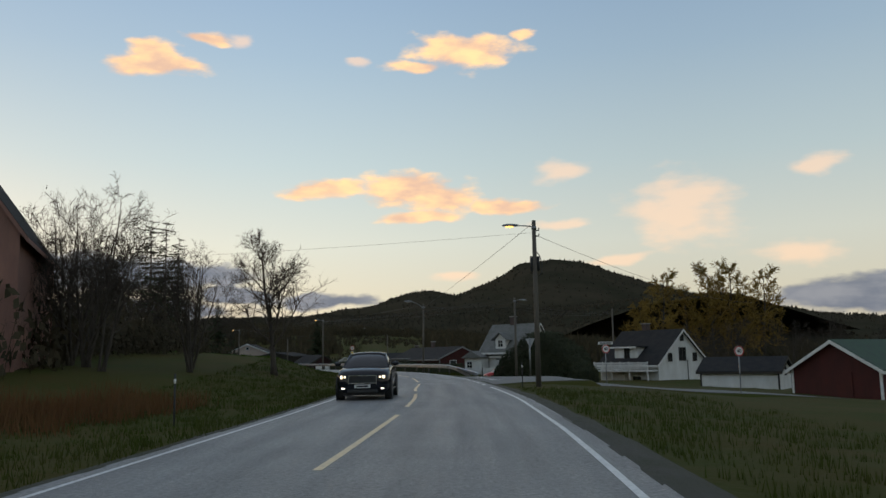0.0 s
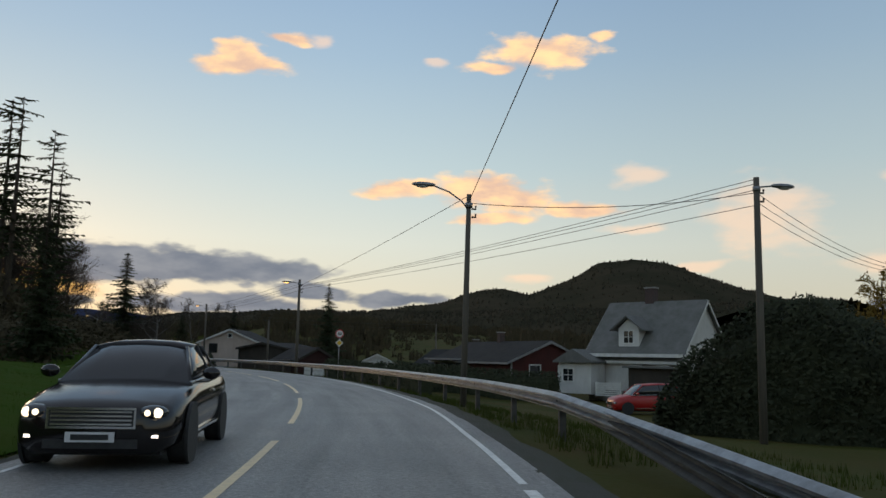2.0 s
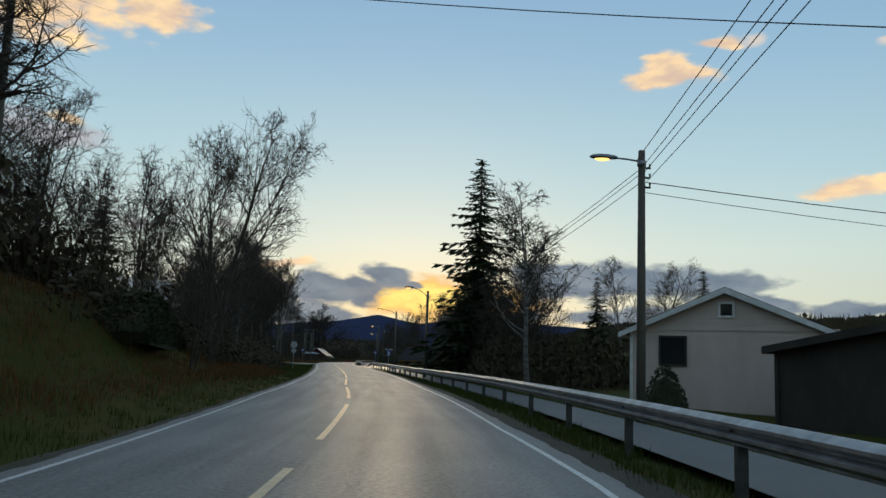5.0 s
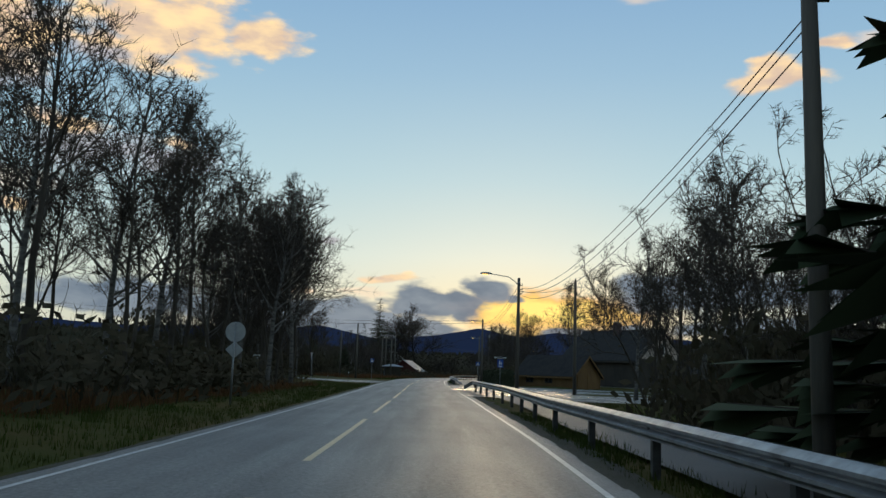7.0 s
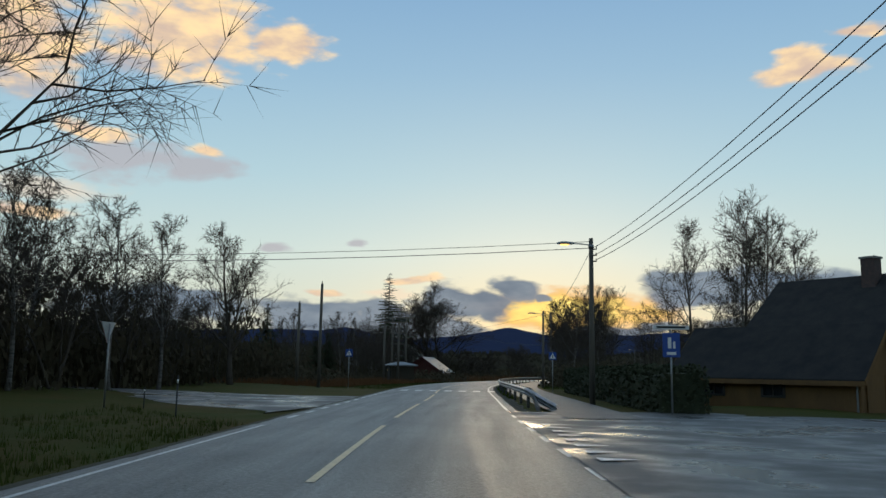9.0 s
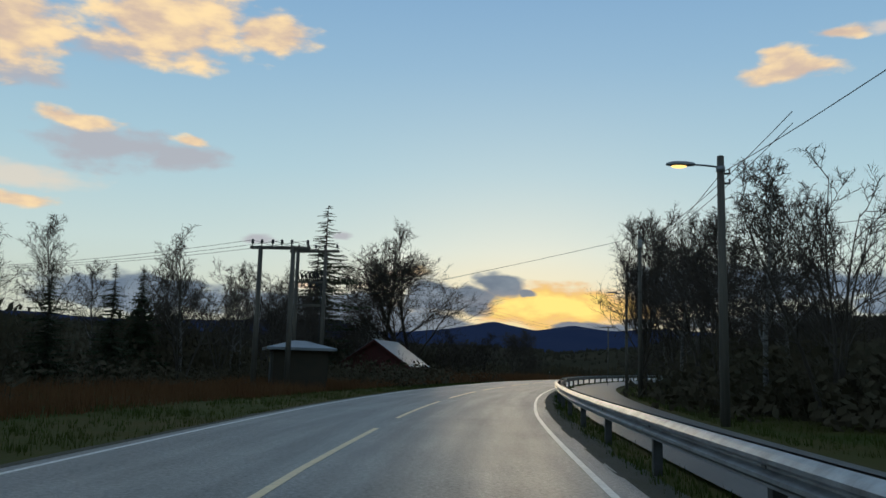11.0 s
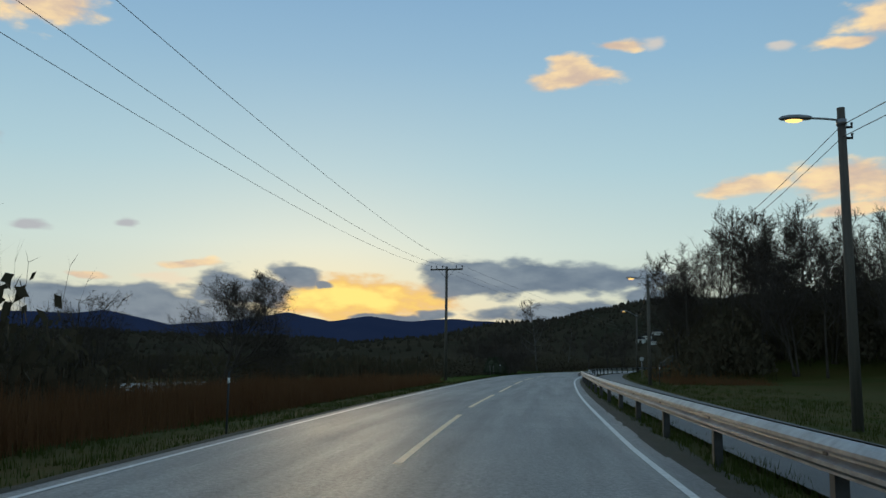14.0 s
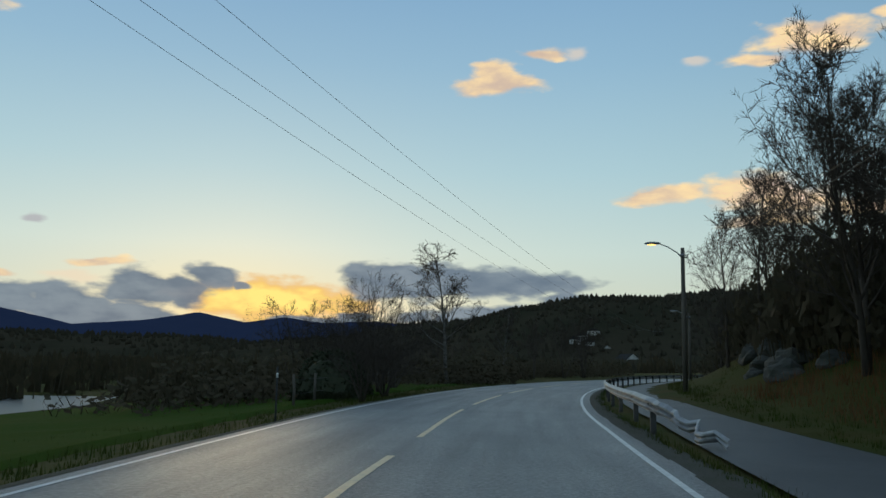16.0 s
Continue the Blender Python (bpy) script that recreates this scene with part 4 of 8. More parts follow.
def far_village(slope, cx, cy, spots, seed, size=1.0):
    """Small white houses standing on a hillside, told by compass angle and rise as seen from (cx, cy)."""
    rnd = random.Random(seed)
    for a, e in spots:
        d = Vector((-math.sin(radians(a)), math.cos(radians(a)), math.tan(radians(e)))).normalized()
        ok, p, *_ = slope.ray_cast(Vector((cx, cy, 1.35)), d)
        if not ok:
            continue
        k = size * rnd.uniform(0.75, 1.15)
        h = thing("far_house", "small white house with dark roof on the far hillside", "house", tuple(p), a + rnd.uniform(-30, 30), group="houses of the far village")
        grow = Matrix.Diagonal((k * rnd.uniform(0.8, 1.3), k, k, 1))
        child("wall", FAR_BODY, h, "", grow)
        child("roof", FAR_ROOF, h, "", grow)
        for x_ in (-2.4, 0.2, 2.6):
            child("window", FAR_PANE, h, "", grow @ pose(x_, 0, 0))


far_village(HILL_N, 0, 60, ((7.0, 1.7), (6.5, 1.45), (6.1, 1.6), (5.7, 1.3), (5.3, 1.42), (4.9, 1.2), (4.5, 1.35), (4.2, 1.1), (3.8, 1.22), (3.4, 0.98), (3.0, 1.12), (2.5, 0.85), (2.2, 1.0), (5.5, 1.05), (4.7, 0.95), (6.7, 1.15)), 21)
far_village(HILL_R, -207, 387, ((13.5, 1.6), (13.0, 1.85), (12.3, 2.2), (12.6, 1.5)), 22, 0.42)
LAKE = new("lake", raw_mesh("lake", [(-268, 438, -3.35), (-284, 426, -3.35), (-312, 436, -3.35), (-316, 474, -3.35), (-292, 486, -3.35), (-278, 466, -3.35)], [(0, 1, 2, 3, 4, 5)], MAT["water"]))
tagged(LAKE, "still grey lake beyond the green field", "lake", kind="structure")

# ---- trees ----
def bare_tree_meshes(seed, height, spread=0.5, stems=1, n1=12, n2=7, n3=6, n4=3, lift=0.55, droop=0.0, low=0.25, bark="bark", crown="twig", girth=0.019, fine=1.0):
    """A leafless broadleaf tree: tapered stems and limbs, and a crown of twigs."""
    rnd = random.Random(seed)
    tv, tf, cv, cf = [], [], [], []

    def way(d, ang):
        a = d.orthogonal().normalized()
        a.rotate(Matrix.Rotation(rnd.uniform(0, 2 * math.pi), 3, d))
        return (d * math.cos(ang) + a * math.sin(ang)).normalized()

    def limb(p, d, length, r, segs, curl, up, thin):
        pts, rad = [p.copy()], [r]
        q = p.copy()
        for i in range(segs):
            d = (d + Vector((rnd.uniform(-curl, curl), rnd.uniform(-curl, curl), rnd.uniform(-curl, curl) + up))).normalized()
            q = q + d * (length / segs)
            pts.append(q.copy())
            rad.append(max(r * (1 - (i + 1) / segs * (1 - thin)), 0.008))
        return pts, rad

    def inside(pts, f):
        k = min(int(f * (len(pts) - 1)), len(pts) - 2)
        return pts[k].lerp(pts[k + 1], f * (len(pts) - 1) - k), (pts[k + 1] - pts[k]).normalized()

    for st in range(stems):
        lean = way(Vector((0, 0, 1)), rnd.uniform(0.05, 0.12) if stems == 1 else rnd.uniform(0.12, 0.38))
        hgt = height * rnd.uniform(0.78, 0.92) if stems == 1 else height * rnd.uniform(0.6, 0.9)
        trunk, trad = limb(Vector((rnd.uniform(-.15, .15) * (stems > 1), rnd.uniform(-.15, .15) * (stems > 1), -0.25)), lean, hgt, height * girth / (stems ** 0.35), 9, 0.09, 0.05, 0.16)
        tube_data(trunk, [trad[0] * 1.35] + trad[1:], 8, tv, tf)
        for i in range(max(3, n1 // stems)):
            f1 = low + (1 - low) * (i + rnd.random()) / max(3, n1 // stems)
            f1 = min(f1, 0.98)
            p, d = inside(trunk, f1)
            len1 = height * spread * (1.05 - 0.62 * (f1 - low) / (1 - low)) * rnd.uniform(0.75, 1.15)
            r1 = max(np.interp(f1, [0, 1], [trad[0], trad[-1]]) * 0.55, 0.02)
            b1, q1 = limb(p, way(d, rnd.uniform(0.6, 1.05)), len1, r1, 6, 0.20, lift * 0.16, 0.25)
            tube_data(b1, q1, 5, tv, tf, False)
            for j in range(n2):
                f2 = 0.22 + 0.78 * (j + rnd.random()) / n2
                p2, d2 = inside(b1, min(f2, 0.99))
                len2 = len1 * rnd.uniform(0.42, 0.66) * (1.15 - 0.45 * f2)
                b2, q2 = limb(p2, way(d2, rnd.uniform(0.45, 0.95)), len2, max(r1 * 0.42, 0.014), 3, 0.24, lift * 0.14 - droop * 0.1, 0.3)
                tube_data(b2, q2, 3, cv, cf, False)
                for k in range(n3):
                    f3 = 0.2 + 0.8 * (k + rnd.random()) / n3
                    p3, d3 = inside(b2, min(f3, 0.99))
                    len3 = len2 * rnd.uniform(0.32, 0.55)
                    b3, q3 = limb(p3, way(d3, rnd.uniform(0.5, 1.15)), len3, 0.013, 2, 0.5, lift * 0.1 - droop * 0.25, 0.5)
                    s3 = (b3[2] - b3[0]).cross(Vector((rnd.random() - .5, rnd.random() - .5, rnd.random() - .5))).normalized() * 0.012 * fine
                    b0 = len(cv)
                    cv.extend((tuple(b3[0] + s3), tuple(b3[0] - s3), tuple(b3[1] - s3 * 0.8), tuple(b3[1] + s3 * 0.8), tuple(b3[2])))
                    cf.extend(((b0, b0 + 1, b0 + 2, b0 + 3), (b0 + 3, b0 + 2, b0 + 4)))
                    for m in range(n4):
                        p4, d4 = inside(b3, rnd.uniform(0.2, 0.98))
                        e = way(d4, rnd.uniform(0.4, 1.1)) + Vector((0, 0, lift * 0.15 - droop * 0.5))
                        e = p4 + e.normalized() * rnd.uniform(0.4, 0.75) * max(len3, 0.35)
                        s = (e - p4).cross(Vector((rnd.random(), rnd.random(), rnd.random()))).normalized() * 0.009 * fine
                        b0 = len(cv)
                        cv.extend((tuple(p4 + s), tuple(p4 - s), tuple(e)))
                        cf.append((b0, b0 + 1, b0 + 2))
    return raw_mesh("trunk", tv, tf, MAT[bark], True), raw_mesh("crown", cv, cf, MAT[crown])


def conifer_meshes(seed, height, width=0.2, whorls=34, per=7, droop=0.25, first=0.08, sparse=0.0, mat="needle", blade=1.0, shape=0.85, n=4):
    """A conifer: a straight stem, and whorls of ragged drooping sprays."""
    rnd = random.Random(seed)
    tv, tf, cv, cf = [], [], [], []
    tube_data([(0, 0, -0.3), (0.05, 0, height * 0.5), (0, 0.03, height * 0.99)], [height * 0.016, height * 0.009, 0.012], 7, tv, tf)
    for i in range(whorls):
        f = first + (1 - first) * (i + rnd.random() * 0.6) / whorls
        z = height * f
        reach = height * width * (1.02 - f) ** shape * rnd.uniform(0.6, 1.25) + 0.12
        for k in range(per):
            if rnd.random() < sparse:
                continue
            a = 2 * math.pi * (k + rnd.random() * 0.8) / per + i
            L = reach * rnd.uniform(0.5, 1.25)
            d = Vector((math.cos(a), math.sin(a), 0))
            side = Vector((-math.sin(a), math.cos(a), 0))
            dr, zb = droop * rnd.uniform(0.1, 1.9), z + height * rnd.uniform(-0.6, 0.6) / whorls
            pts = [Vector((0, 0, zb)) + d * (L * t / n) + Vector((0, 0, -dr * L * (t / n) + 0.55 * dr * L * (t / n) ** 3)) for t in range(n + 1)]
            tube_data(pts, [0.03 * (1 - 0.8 * q / n) for q in range(n + 1)], 3, tv, tf, False)
            for t in range(1, n + 1):
                for sgn in (-1, 1):
                    w = L * 1.36 / n * blade * (1.1 - 0.55 * t / n) * rnd.uniform(0.6, 1.2)
                    for hang in (0.0, -0.25, -0.6):
                        p = pts[t]
                        b0 = len(cv)
                        tip = p + side * sgn * w * (1.0 if hang == 0 else 0.5) + d * w * rnd.uniform(0.2, 0.7) + Vector((0, 0, hang * w + rnd.uniform(-0.18, 0.05) * w))
                        back = pts[t - 1] + (p - pts[t - 1]) * rnd.uniform(0.1, 0.5)
                        cv.extend((tuple(back), tuple(p + d * w * 0.12), tuple(tip)))
                        cf.append((b0, b0 + 1, b0 + 2))
    return raw_mesh("trunk", tv, tf, MAT["bark"], True), raw_mesh("crown", cv, cf, MAT[mat])


def thicket_mesh(seed, lx, ly, h, stems, leaves, leaf=0.16):
    """A tangle of thin stems with some dead leaves."""
    rnd = random.Random(seed)
    v, f = [], []
    for _ in range(stems):
        x, y = rnd.uniform(-lx, lx) / 2, rnd.uniform(-ly, ly) / 2
        top = h * rnd.uniform(0.35, 1.1) * (1 - 0.5 * (abs(2 * x / lx) ** 3)) * (1 - 0.4 * (abs(2 * y / ly) ** 3))
        p = Vector((x, y, -0.3))
        d = Vector((rnd.uniform(-.4, .4), rnd.uniform(-.4, .4), 1))
        for s in range(3):
            q = p + d * (top / 3)
            w = Vector((rnd.uniform(-1, 1), rnd.uniform(-1, 1), 0.2)).normalized() * (0.022 - 0.006 * s)
            b0 = len(v)
            v.extend((tuple(p + w), tuple(p - w), tuple(q - w * 0.6), tuple(q + w * 0.6)))
            f.append((b0, b0 + 1, b0 + 2, b0 + 3))
            for _ in range(2):
                e = q + Vector((rnd.uniform(-.6, .6), rnd.uniform(-.6, .6), rnd.uniform(0.1, .7))) * (top * 0.25)
                b0 = len(v)
                v.extend((tuple(q + w), tuple(q - w), tuple(e)))
                f.append((b0, b0 + 1, b0 + 2))
            p, d = q, d + Vector((rnd.uniform(-.35, .35), rnd.uniform(-.35, .35), 0))
    for _ in range(leaves):
        x, y = rnd.uniform(-lx, lx) / 2, rnd.uniform(-ly, ly) / 2
        z = rnd.random() ** 1.2 * h * 0.8 * (1 - 0.6 * (abs(2 * x / lx) ** 2)) * (1 - 0.5 * (abs(2 * y / ly) ** 2))
        c = Vector((x, y, z))
        a = Vector((rnd.uniform(-1, 1), rnd.uniform(-1, 1), rnd.uniform(-1, 1))).normalized() * leaf * rnd.uniform(0.5, 1.4)
        b = a.orthogonal().normalized() * leaf * 0.6
        b0 = len(v)
        v.extend((tuple(c - a), tuple(c + b), tuple(c + a), tuple(c - b)))
        f.append((b0, b0 + 1, b0 + 2, b0 + 3))
    return v, f


TREE = {}


def template(key, name, label, category, meshes):
    ob = thing(name, label, category, (0, 0, -400))
    child("trunk", meshes[0], ob)
    child("crown", meshes[1], ob)
    TREE[key] = ob


template("round", "broadleaf_tree", "leafless round-crowned broadleaf tree with fine twigs", "tree", bare_tree_meshes(11, 10, 0.40, 1, 18, 9, 7, 5, 0.7, 0, 0.22))
template("wide", "broadleaf_tree", "large leafless spreading tree with dark bare branches", "tree", bare_tree_meshes(23, 10, 0.44, 2, 20, 9, 7, 5, 0.6, 0, 0.18))
template("oak", "broadleaf_tree", "large spreading leafless tree with dense fine twigs", "tree", bare_tree_meshes(29, 10, 0.42, 2, 30, 10, 9, 7, 0.45, 0, 0.16, "bark", "twig", 0.017, 0.75))
template("birch", "birch_tree", "tall slender leafless birch with fine drooping twigs", "tree", bare_tree_meshes(37, 10, 0.26, 1, 24, 7, 5, 4, 0.8, 0.3, 0.28, "birchbark", "twig", 0.011))
template("alder", "alder_tree", "leafless many-stemmed alder with upright branches", "tree", bare_tree_meshes(41, 10, 0.27, 4, 28, 6, 5, 4, 0.8, 0, 0.28, "bark", "twig", 0.012))
template("alder2", "alder_tree", "leafless narrow alder with dense upright twigs", "tree", bare_tree_meshes(57, 10, 0.30, 3, 27, 6, 5, 4, 0.7, 0, 0.3, "bark", "twig", 0.013))
template("scrub", "scrub_tree", "low leafless scrub tree with tangled twigs", "tree", bare_tree_meshes(61, 10, 0.45, 5, 25, 7, 6, 5, 0.5, 0, 0.12))
template("spruce", "spruce_tree", "tall dark green spruce with drooping branches", "tree", conifer_meshes(71, 10, 0.22, 44, 8, 0.35))
template("fir", "spruce_tree", "ragged dark spruce with uneven spreading branches", "tree", conifer_meshes(73, 10, 0.22, 46, 9, 0.22, 0.05, 0.12, "needle", 1.05, 0.85, 8))
template("pine", "pine_tree", "tall thin-crowned conifer with bare lower stem", "tree", conifer_meshes(83, 10, 0.20, 42, 8, 0.05, 0.12, 0.26, "needle", 1.1, 0.55))
template("tallpine", "pine_tree", "tall sparse conifer with bare lower stem", "tree", conifer_meshes(85, 10, 0.17, 34, 5, 0.05, 0.30, 0.48, "needle", 0.75, 0.45))
template("larch", "larch_tree", "larch with sparse yellowed needles", "tree", bare_tree_meshes(89, 10, 0.30, 1, 24, 7, 6, 4, 0.35, 0.1, 0.15, "bark", "larch", 0.016, 3.2))
template("ragged", "larch_tree", "tall ragged conifer with uneven thin branches", "tree", conifer_meshes(87, 10, 0.26, 40, 8, 0.12, 0.10, 0.30, "needle", 0.8, 0.75, 7))
template("upright", "broadleaf_tree", "leafless broadleaf tree with many steep upright branches", "tree", bare_tree_meshes(139, 10, 0.40, 2, 28, 9, 8, 6, 1.3, 0, 0.16, "bark", "twig", 0.015, 0.8))
template("stand", "broadleaf_tree", "tall slender leafless tree with a clear stem and upright crown", "tree", bare_tree_meshes(101, 10, 0.30, 1, 15, 7, 6, 5, 0.9, 0, 0.40, "bark", "twig", 0.011))
template("stand2", "broadleaf_tree", "tall leafless two-stemmed tree with an upright crown", "tree", bare_tree_meshes(113, 10, 0.28, 2, 18, 7, 6, 5, 0.9, 0, 0.38, "bark", "twig", 0.010))
template("sweep", "larch_tree", "leaning larch with long level branches and dense hanging twigs", "tree", bare_tree_meshes(131, 10, 0.50, 1, 26, 12, 9, 6, -0.05, 0.25, 0.30, "bark", "twig", 0.018, 1.3))
template("baldlarch", "larch_tree", "bare larch with long sweeping branches and fine twigs", "tree", bare_tree_meshes(97, 10, 0.36, 1, 34, 9, 6, 5, 0.15, 0.1, 0.15))
_tree_rnd = random.Random(5)


def plant(key, x, y, h, sink=0.0, z=None, turn=None, wide=1.0, lean=0.0, group=""):
    ob = TREE[key]
    k = h / 10.0
    rz = _tree_rnd.uniform(0, 360) if turn is None else turn
    zz = (ground_z(x, y) if z is None else z) - sink
    new_ob = copy_thing(ob, pose(x, y, zz, lean, 0, rz) @ Matrix.Diagonal((k * wide, k * wide, k, 1)))
    if group:
        new_ob["group"] = group
    return new_ob


def plant_s(key, s, o, h, **k):
    p = along(s, o)
    return plant(key, p.x, p.y, h, **k)


THICK = {}
for key, seed, dims in (("a", 1, (9, 5, 2.6, 90, 300, 0.17)), ("b", 2, (8, 5, 3.6, 100, 420, 0.21)), ("c", 3, (7, 4, 1.5, 100, 240, 0.12))):
    v_, f_ = thicket_mesh(seed, *dims)
    THICK[key] = raw_mesh("thicket", v_, f_, MAT["leaf"])


def thicket(key, s, o, scale=1.0, hscale=1.0, turn=None):
    p = along(s, o)
    if (-230 < p.x < -209 and 334 < p.y < 350) or (222 < s < 262 and 0 < o < 17):      # the farmhouse garden and the yard are clear
        return None
    ob = new("thicket", THICK[key])
    rz = heading(s) + 90 + _tree_rnd.uniform(-25, 25) if turn is None else turn
    ob.matrix_world = pose(p.x, p.y, ground_z(p.x, p.y), 0, 0, rz) @ Matrix.Diagonal((scale, scale, scale * hscale, 1))
    return tagged(ob, "dense dark leafless undergrowth beside the road", "thicket", kind="stuff")


# by the first bend
plant("round", -8.4, 45.0, 7.6, wide=1.2)
plant("scrub", -16.0, 39.0, 9.2, wide=0.8)
plant("alder2", -11.6, 40.4, 6.6)
plant("alder", -20.0, 44.0, 8.5)
plant("scrub", -24.0, 38.0, 7.5)
for x, y, h in ((-38, 118.9, 18.5), (-37.2, 122.5, 17), (-38.5, 126.5, 15.0), (-41.5, 123, 18.5)):
    plant("tallpine", x, y, h, group="tall conifers above the bend")
plant("spruce", -26.5, 104.0, 8.5)
for x, y, h in ((51.8, 138.3, 19), (46.5, 136, 18), (57, 142, 18), (41, 133, 14), (35.4, 126.7, 16), (33, 131, 12)):
    plant("larch", x, y, h, group="larches behind the houses")
for x, y, h in ((44, 118, 9), (38, 115, 8), (52, 120, 9), (60, 122, 10), (68, 118, 10)):
    plant("scrub", x, y, h)
# the bank on the inside of the bend
plant("sweep", -52.5, 143.5, 12.5, wide=1.1, turn=200, lean=-10)
plant("baldlarch", -46.5, 143.0, 11.2, wide=0.75)
for s, o, h, k in ((165, -14, 8, "pine"), (171, -15, 9, "alder"), (177, -14, 8, "alder2")):
    plant_s(k, s, o, h)
plant("alder2", -57.5, 157.0, 8.5)
for s, o, h, k in ((150, -20, 13, "pine"), (162, -22, 14, "birch"), (144, -22, 13, "baldlarch"), (168, -24, 13, "birch")):
    plant_s(k, s, o, h)
for x, y, h, k in ((-18, 42, 9.0, "scrub"), (-22, 47, 9.5, "alder"), (-14.5, 37, 8, "alder2"), (-27, 44, 9, "scrub"), (-12.2, 42.5, 7, "scrub")):
    plant(k, x, y, h)
plant("scrub", -52.5, 156.0, 4.5)
plant("wide", -60.9, 164.2, 15.5, wide=0.72)
for s, o, h, k in ((168, -14, 10, "birch"), (174, -13, 9, "alder"), (180, -15, 11, "birch"), (186, -13, 9, "alder2"), (192, -12, 10, "birch"), (198, -14, 11, "alder"), (166, -18, 11, "pine"), (204, -12, 9, "birch"), (148, -13, 13, "baldlarch"), (210, -14, 10, "alder2"), (172, -20, 12, "spruce"), (184, -20, 12, "alder")):
    plant_s(k, s, o, h)
# right of the bend, past the houses
plant("spruce", -63.4, 193.6, 18.6, wide=1.15)
plant("birch", -51.6, 180.5, 14.0, wide=1.2)
plant("birch", -58.5, 193.5, 14.5, wide=1.2)
for s, o, h, k in ((198, 12, 9, "alder"), (204, 15, 11.5, "birch"), (210, 27, 10.5, "round"), (216, 26, 13, "birch"), (222, 16, 9, "alder2"), (214, 11, 8, "alder"), (206, 20, 9, "spruce")):
    plant_s(k, s, o, h)
plant("spruce", -22.6, 166.5, 11.8, wide=0.85)
plant("spruce", -51.0, 213.8, 11.0)
# birch wood before the junction
for s, o, h, k in ((214, -10, 14.4, "stand2"), (218, -13, 15.6, "birch"), (222, -10, 14.4, "stand"), (226, -12, 16.2, "birch"), (229, -9.5, 14.4, "stand2"), (233, -12, 16.8, "birch"), (236, -10, 15.0, "stand"), (240, -12, 17.4, "birch"), (243, -9.5, 15.6, "stand2"), (246, -12, 16.8, "stand"), (250, -10, 15.6, "birch"), (257, -10, 14.5, "stand"), (228, -15, 14, "stand"), (236, -17, 14, "stand2"), (242, -18, 14, "stand"), (248, -17, 14, "stand2"), (231, -20, 14, "birch")):
    plant_s(k, s, o, h * 0.93, group="bare wood beside the road")
for s, o, h, k in ((232, 13, 12, "birch"), (237, 16, 13, "birch"), (242, 13.5, 11, "alder"), (246, 17, 13, "birch"), (251, 15, 12, "birch"), (240, 21, 12, "alder2"), (228, 15, 12, "alder"), (250, 22, 12, "birch"), (260, 19, 11, "birch")):
    plant_s(k, s, o, h, group="birches behind the footpath")
for s, o, h, k in ((270, -12, 15.5, "round"), (266, -14, 15.5, "stand2"), (272, -18, 15.5, "birch"), (277, -19, 14.5, "stand")):
    plant_s(k, s, o, h, group="bare wood beside the road")
for s, o, h, k in ((198, 11, 9, "alder2"), (202, 13, 10, "alder"), (207, 11, 9.5, "alder2"), (211, 15, 10, "alder"), (218, 12, 9, "alder"), (224, 12, 10, "alder2"), (229, 11, 9, "alder")):
    plant_s(k, s, o, h, group="bare trees behind the footpath")
for s, o, h, k in ((378, 44, 9.8, "stand"), (386, 46, 10.4, "stand2"), (394, 43, 10.4, "stand"), (402, 45, 11.1, "alder2"), (410, 42, 10.4, "stand2"), (418, 44, 11.1, "stand"), (426, 41, 11.7, "stand"), (434, 42, 11.1, "stand2"), (442, 40, 11.7, "stand"), (450, 38, 11.7, "alder2"), (458, 36, 11.7, "stand2"), (465, 33, 11.7, "stand"), (470, 40, 13.0, "stand"), (478, 38, 13.0, "stand2"), (486, 34, 13.0, "stand"), (494, 32, 13.0, "alder2"), (502, 30, 13.0, "stand2")):
    plant_s(k, s, o, h, group="bare wood beyond the field")
for s, o, h, k in ((252, -8, 14.4, "stand2"), (256, -7.6, 14.5, "birch"), (259.5, -8.2, 14.5, "stand"), (248, -7.8, 14.4, "birch")):
    plant_s(k, s, o, h, group="bare wood beside the road")
for s, o, h, k in ((286, -19, 12, "birch"), (289, -23, 12.5, "alder"), (292, -20, 12, "alder2"), (295, -19, 11.5, "birch"), (299, -22, 12, "alder"), (290, -28, 12, "birch"), (296, -29, 12, "alder2"), (303, -18, 10, "alder"), (305, -24, 11, "birch"), (309, -20, 9, "alder2"), (314, -19, 8.5, "alder"), (320, -21, 8.5, "birch"), (327, -24, 8.5, "alder2")):
    plant_s(k, s, o, h, group="bare trees beyond the side road")
for s, o, h, k in ((150, -15.5, 9, "alder2"), (155, -17, 10, "alder"), (159, -14, 9, "birch"), (164, -17, 10, "alder2"), (169, -13, 9, "alder"), (174, -17, 10, "birch"), (180, -13, 9.5, "alder2"), (186, -17, 10, "alder"), (191, -15, 10, "fir"), (161, -20, 11, "spruce")):
    plant_s(k, s, o, h)
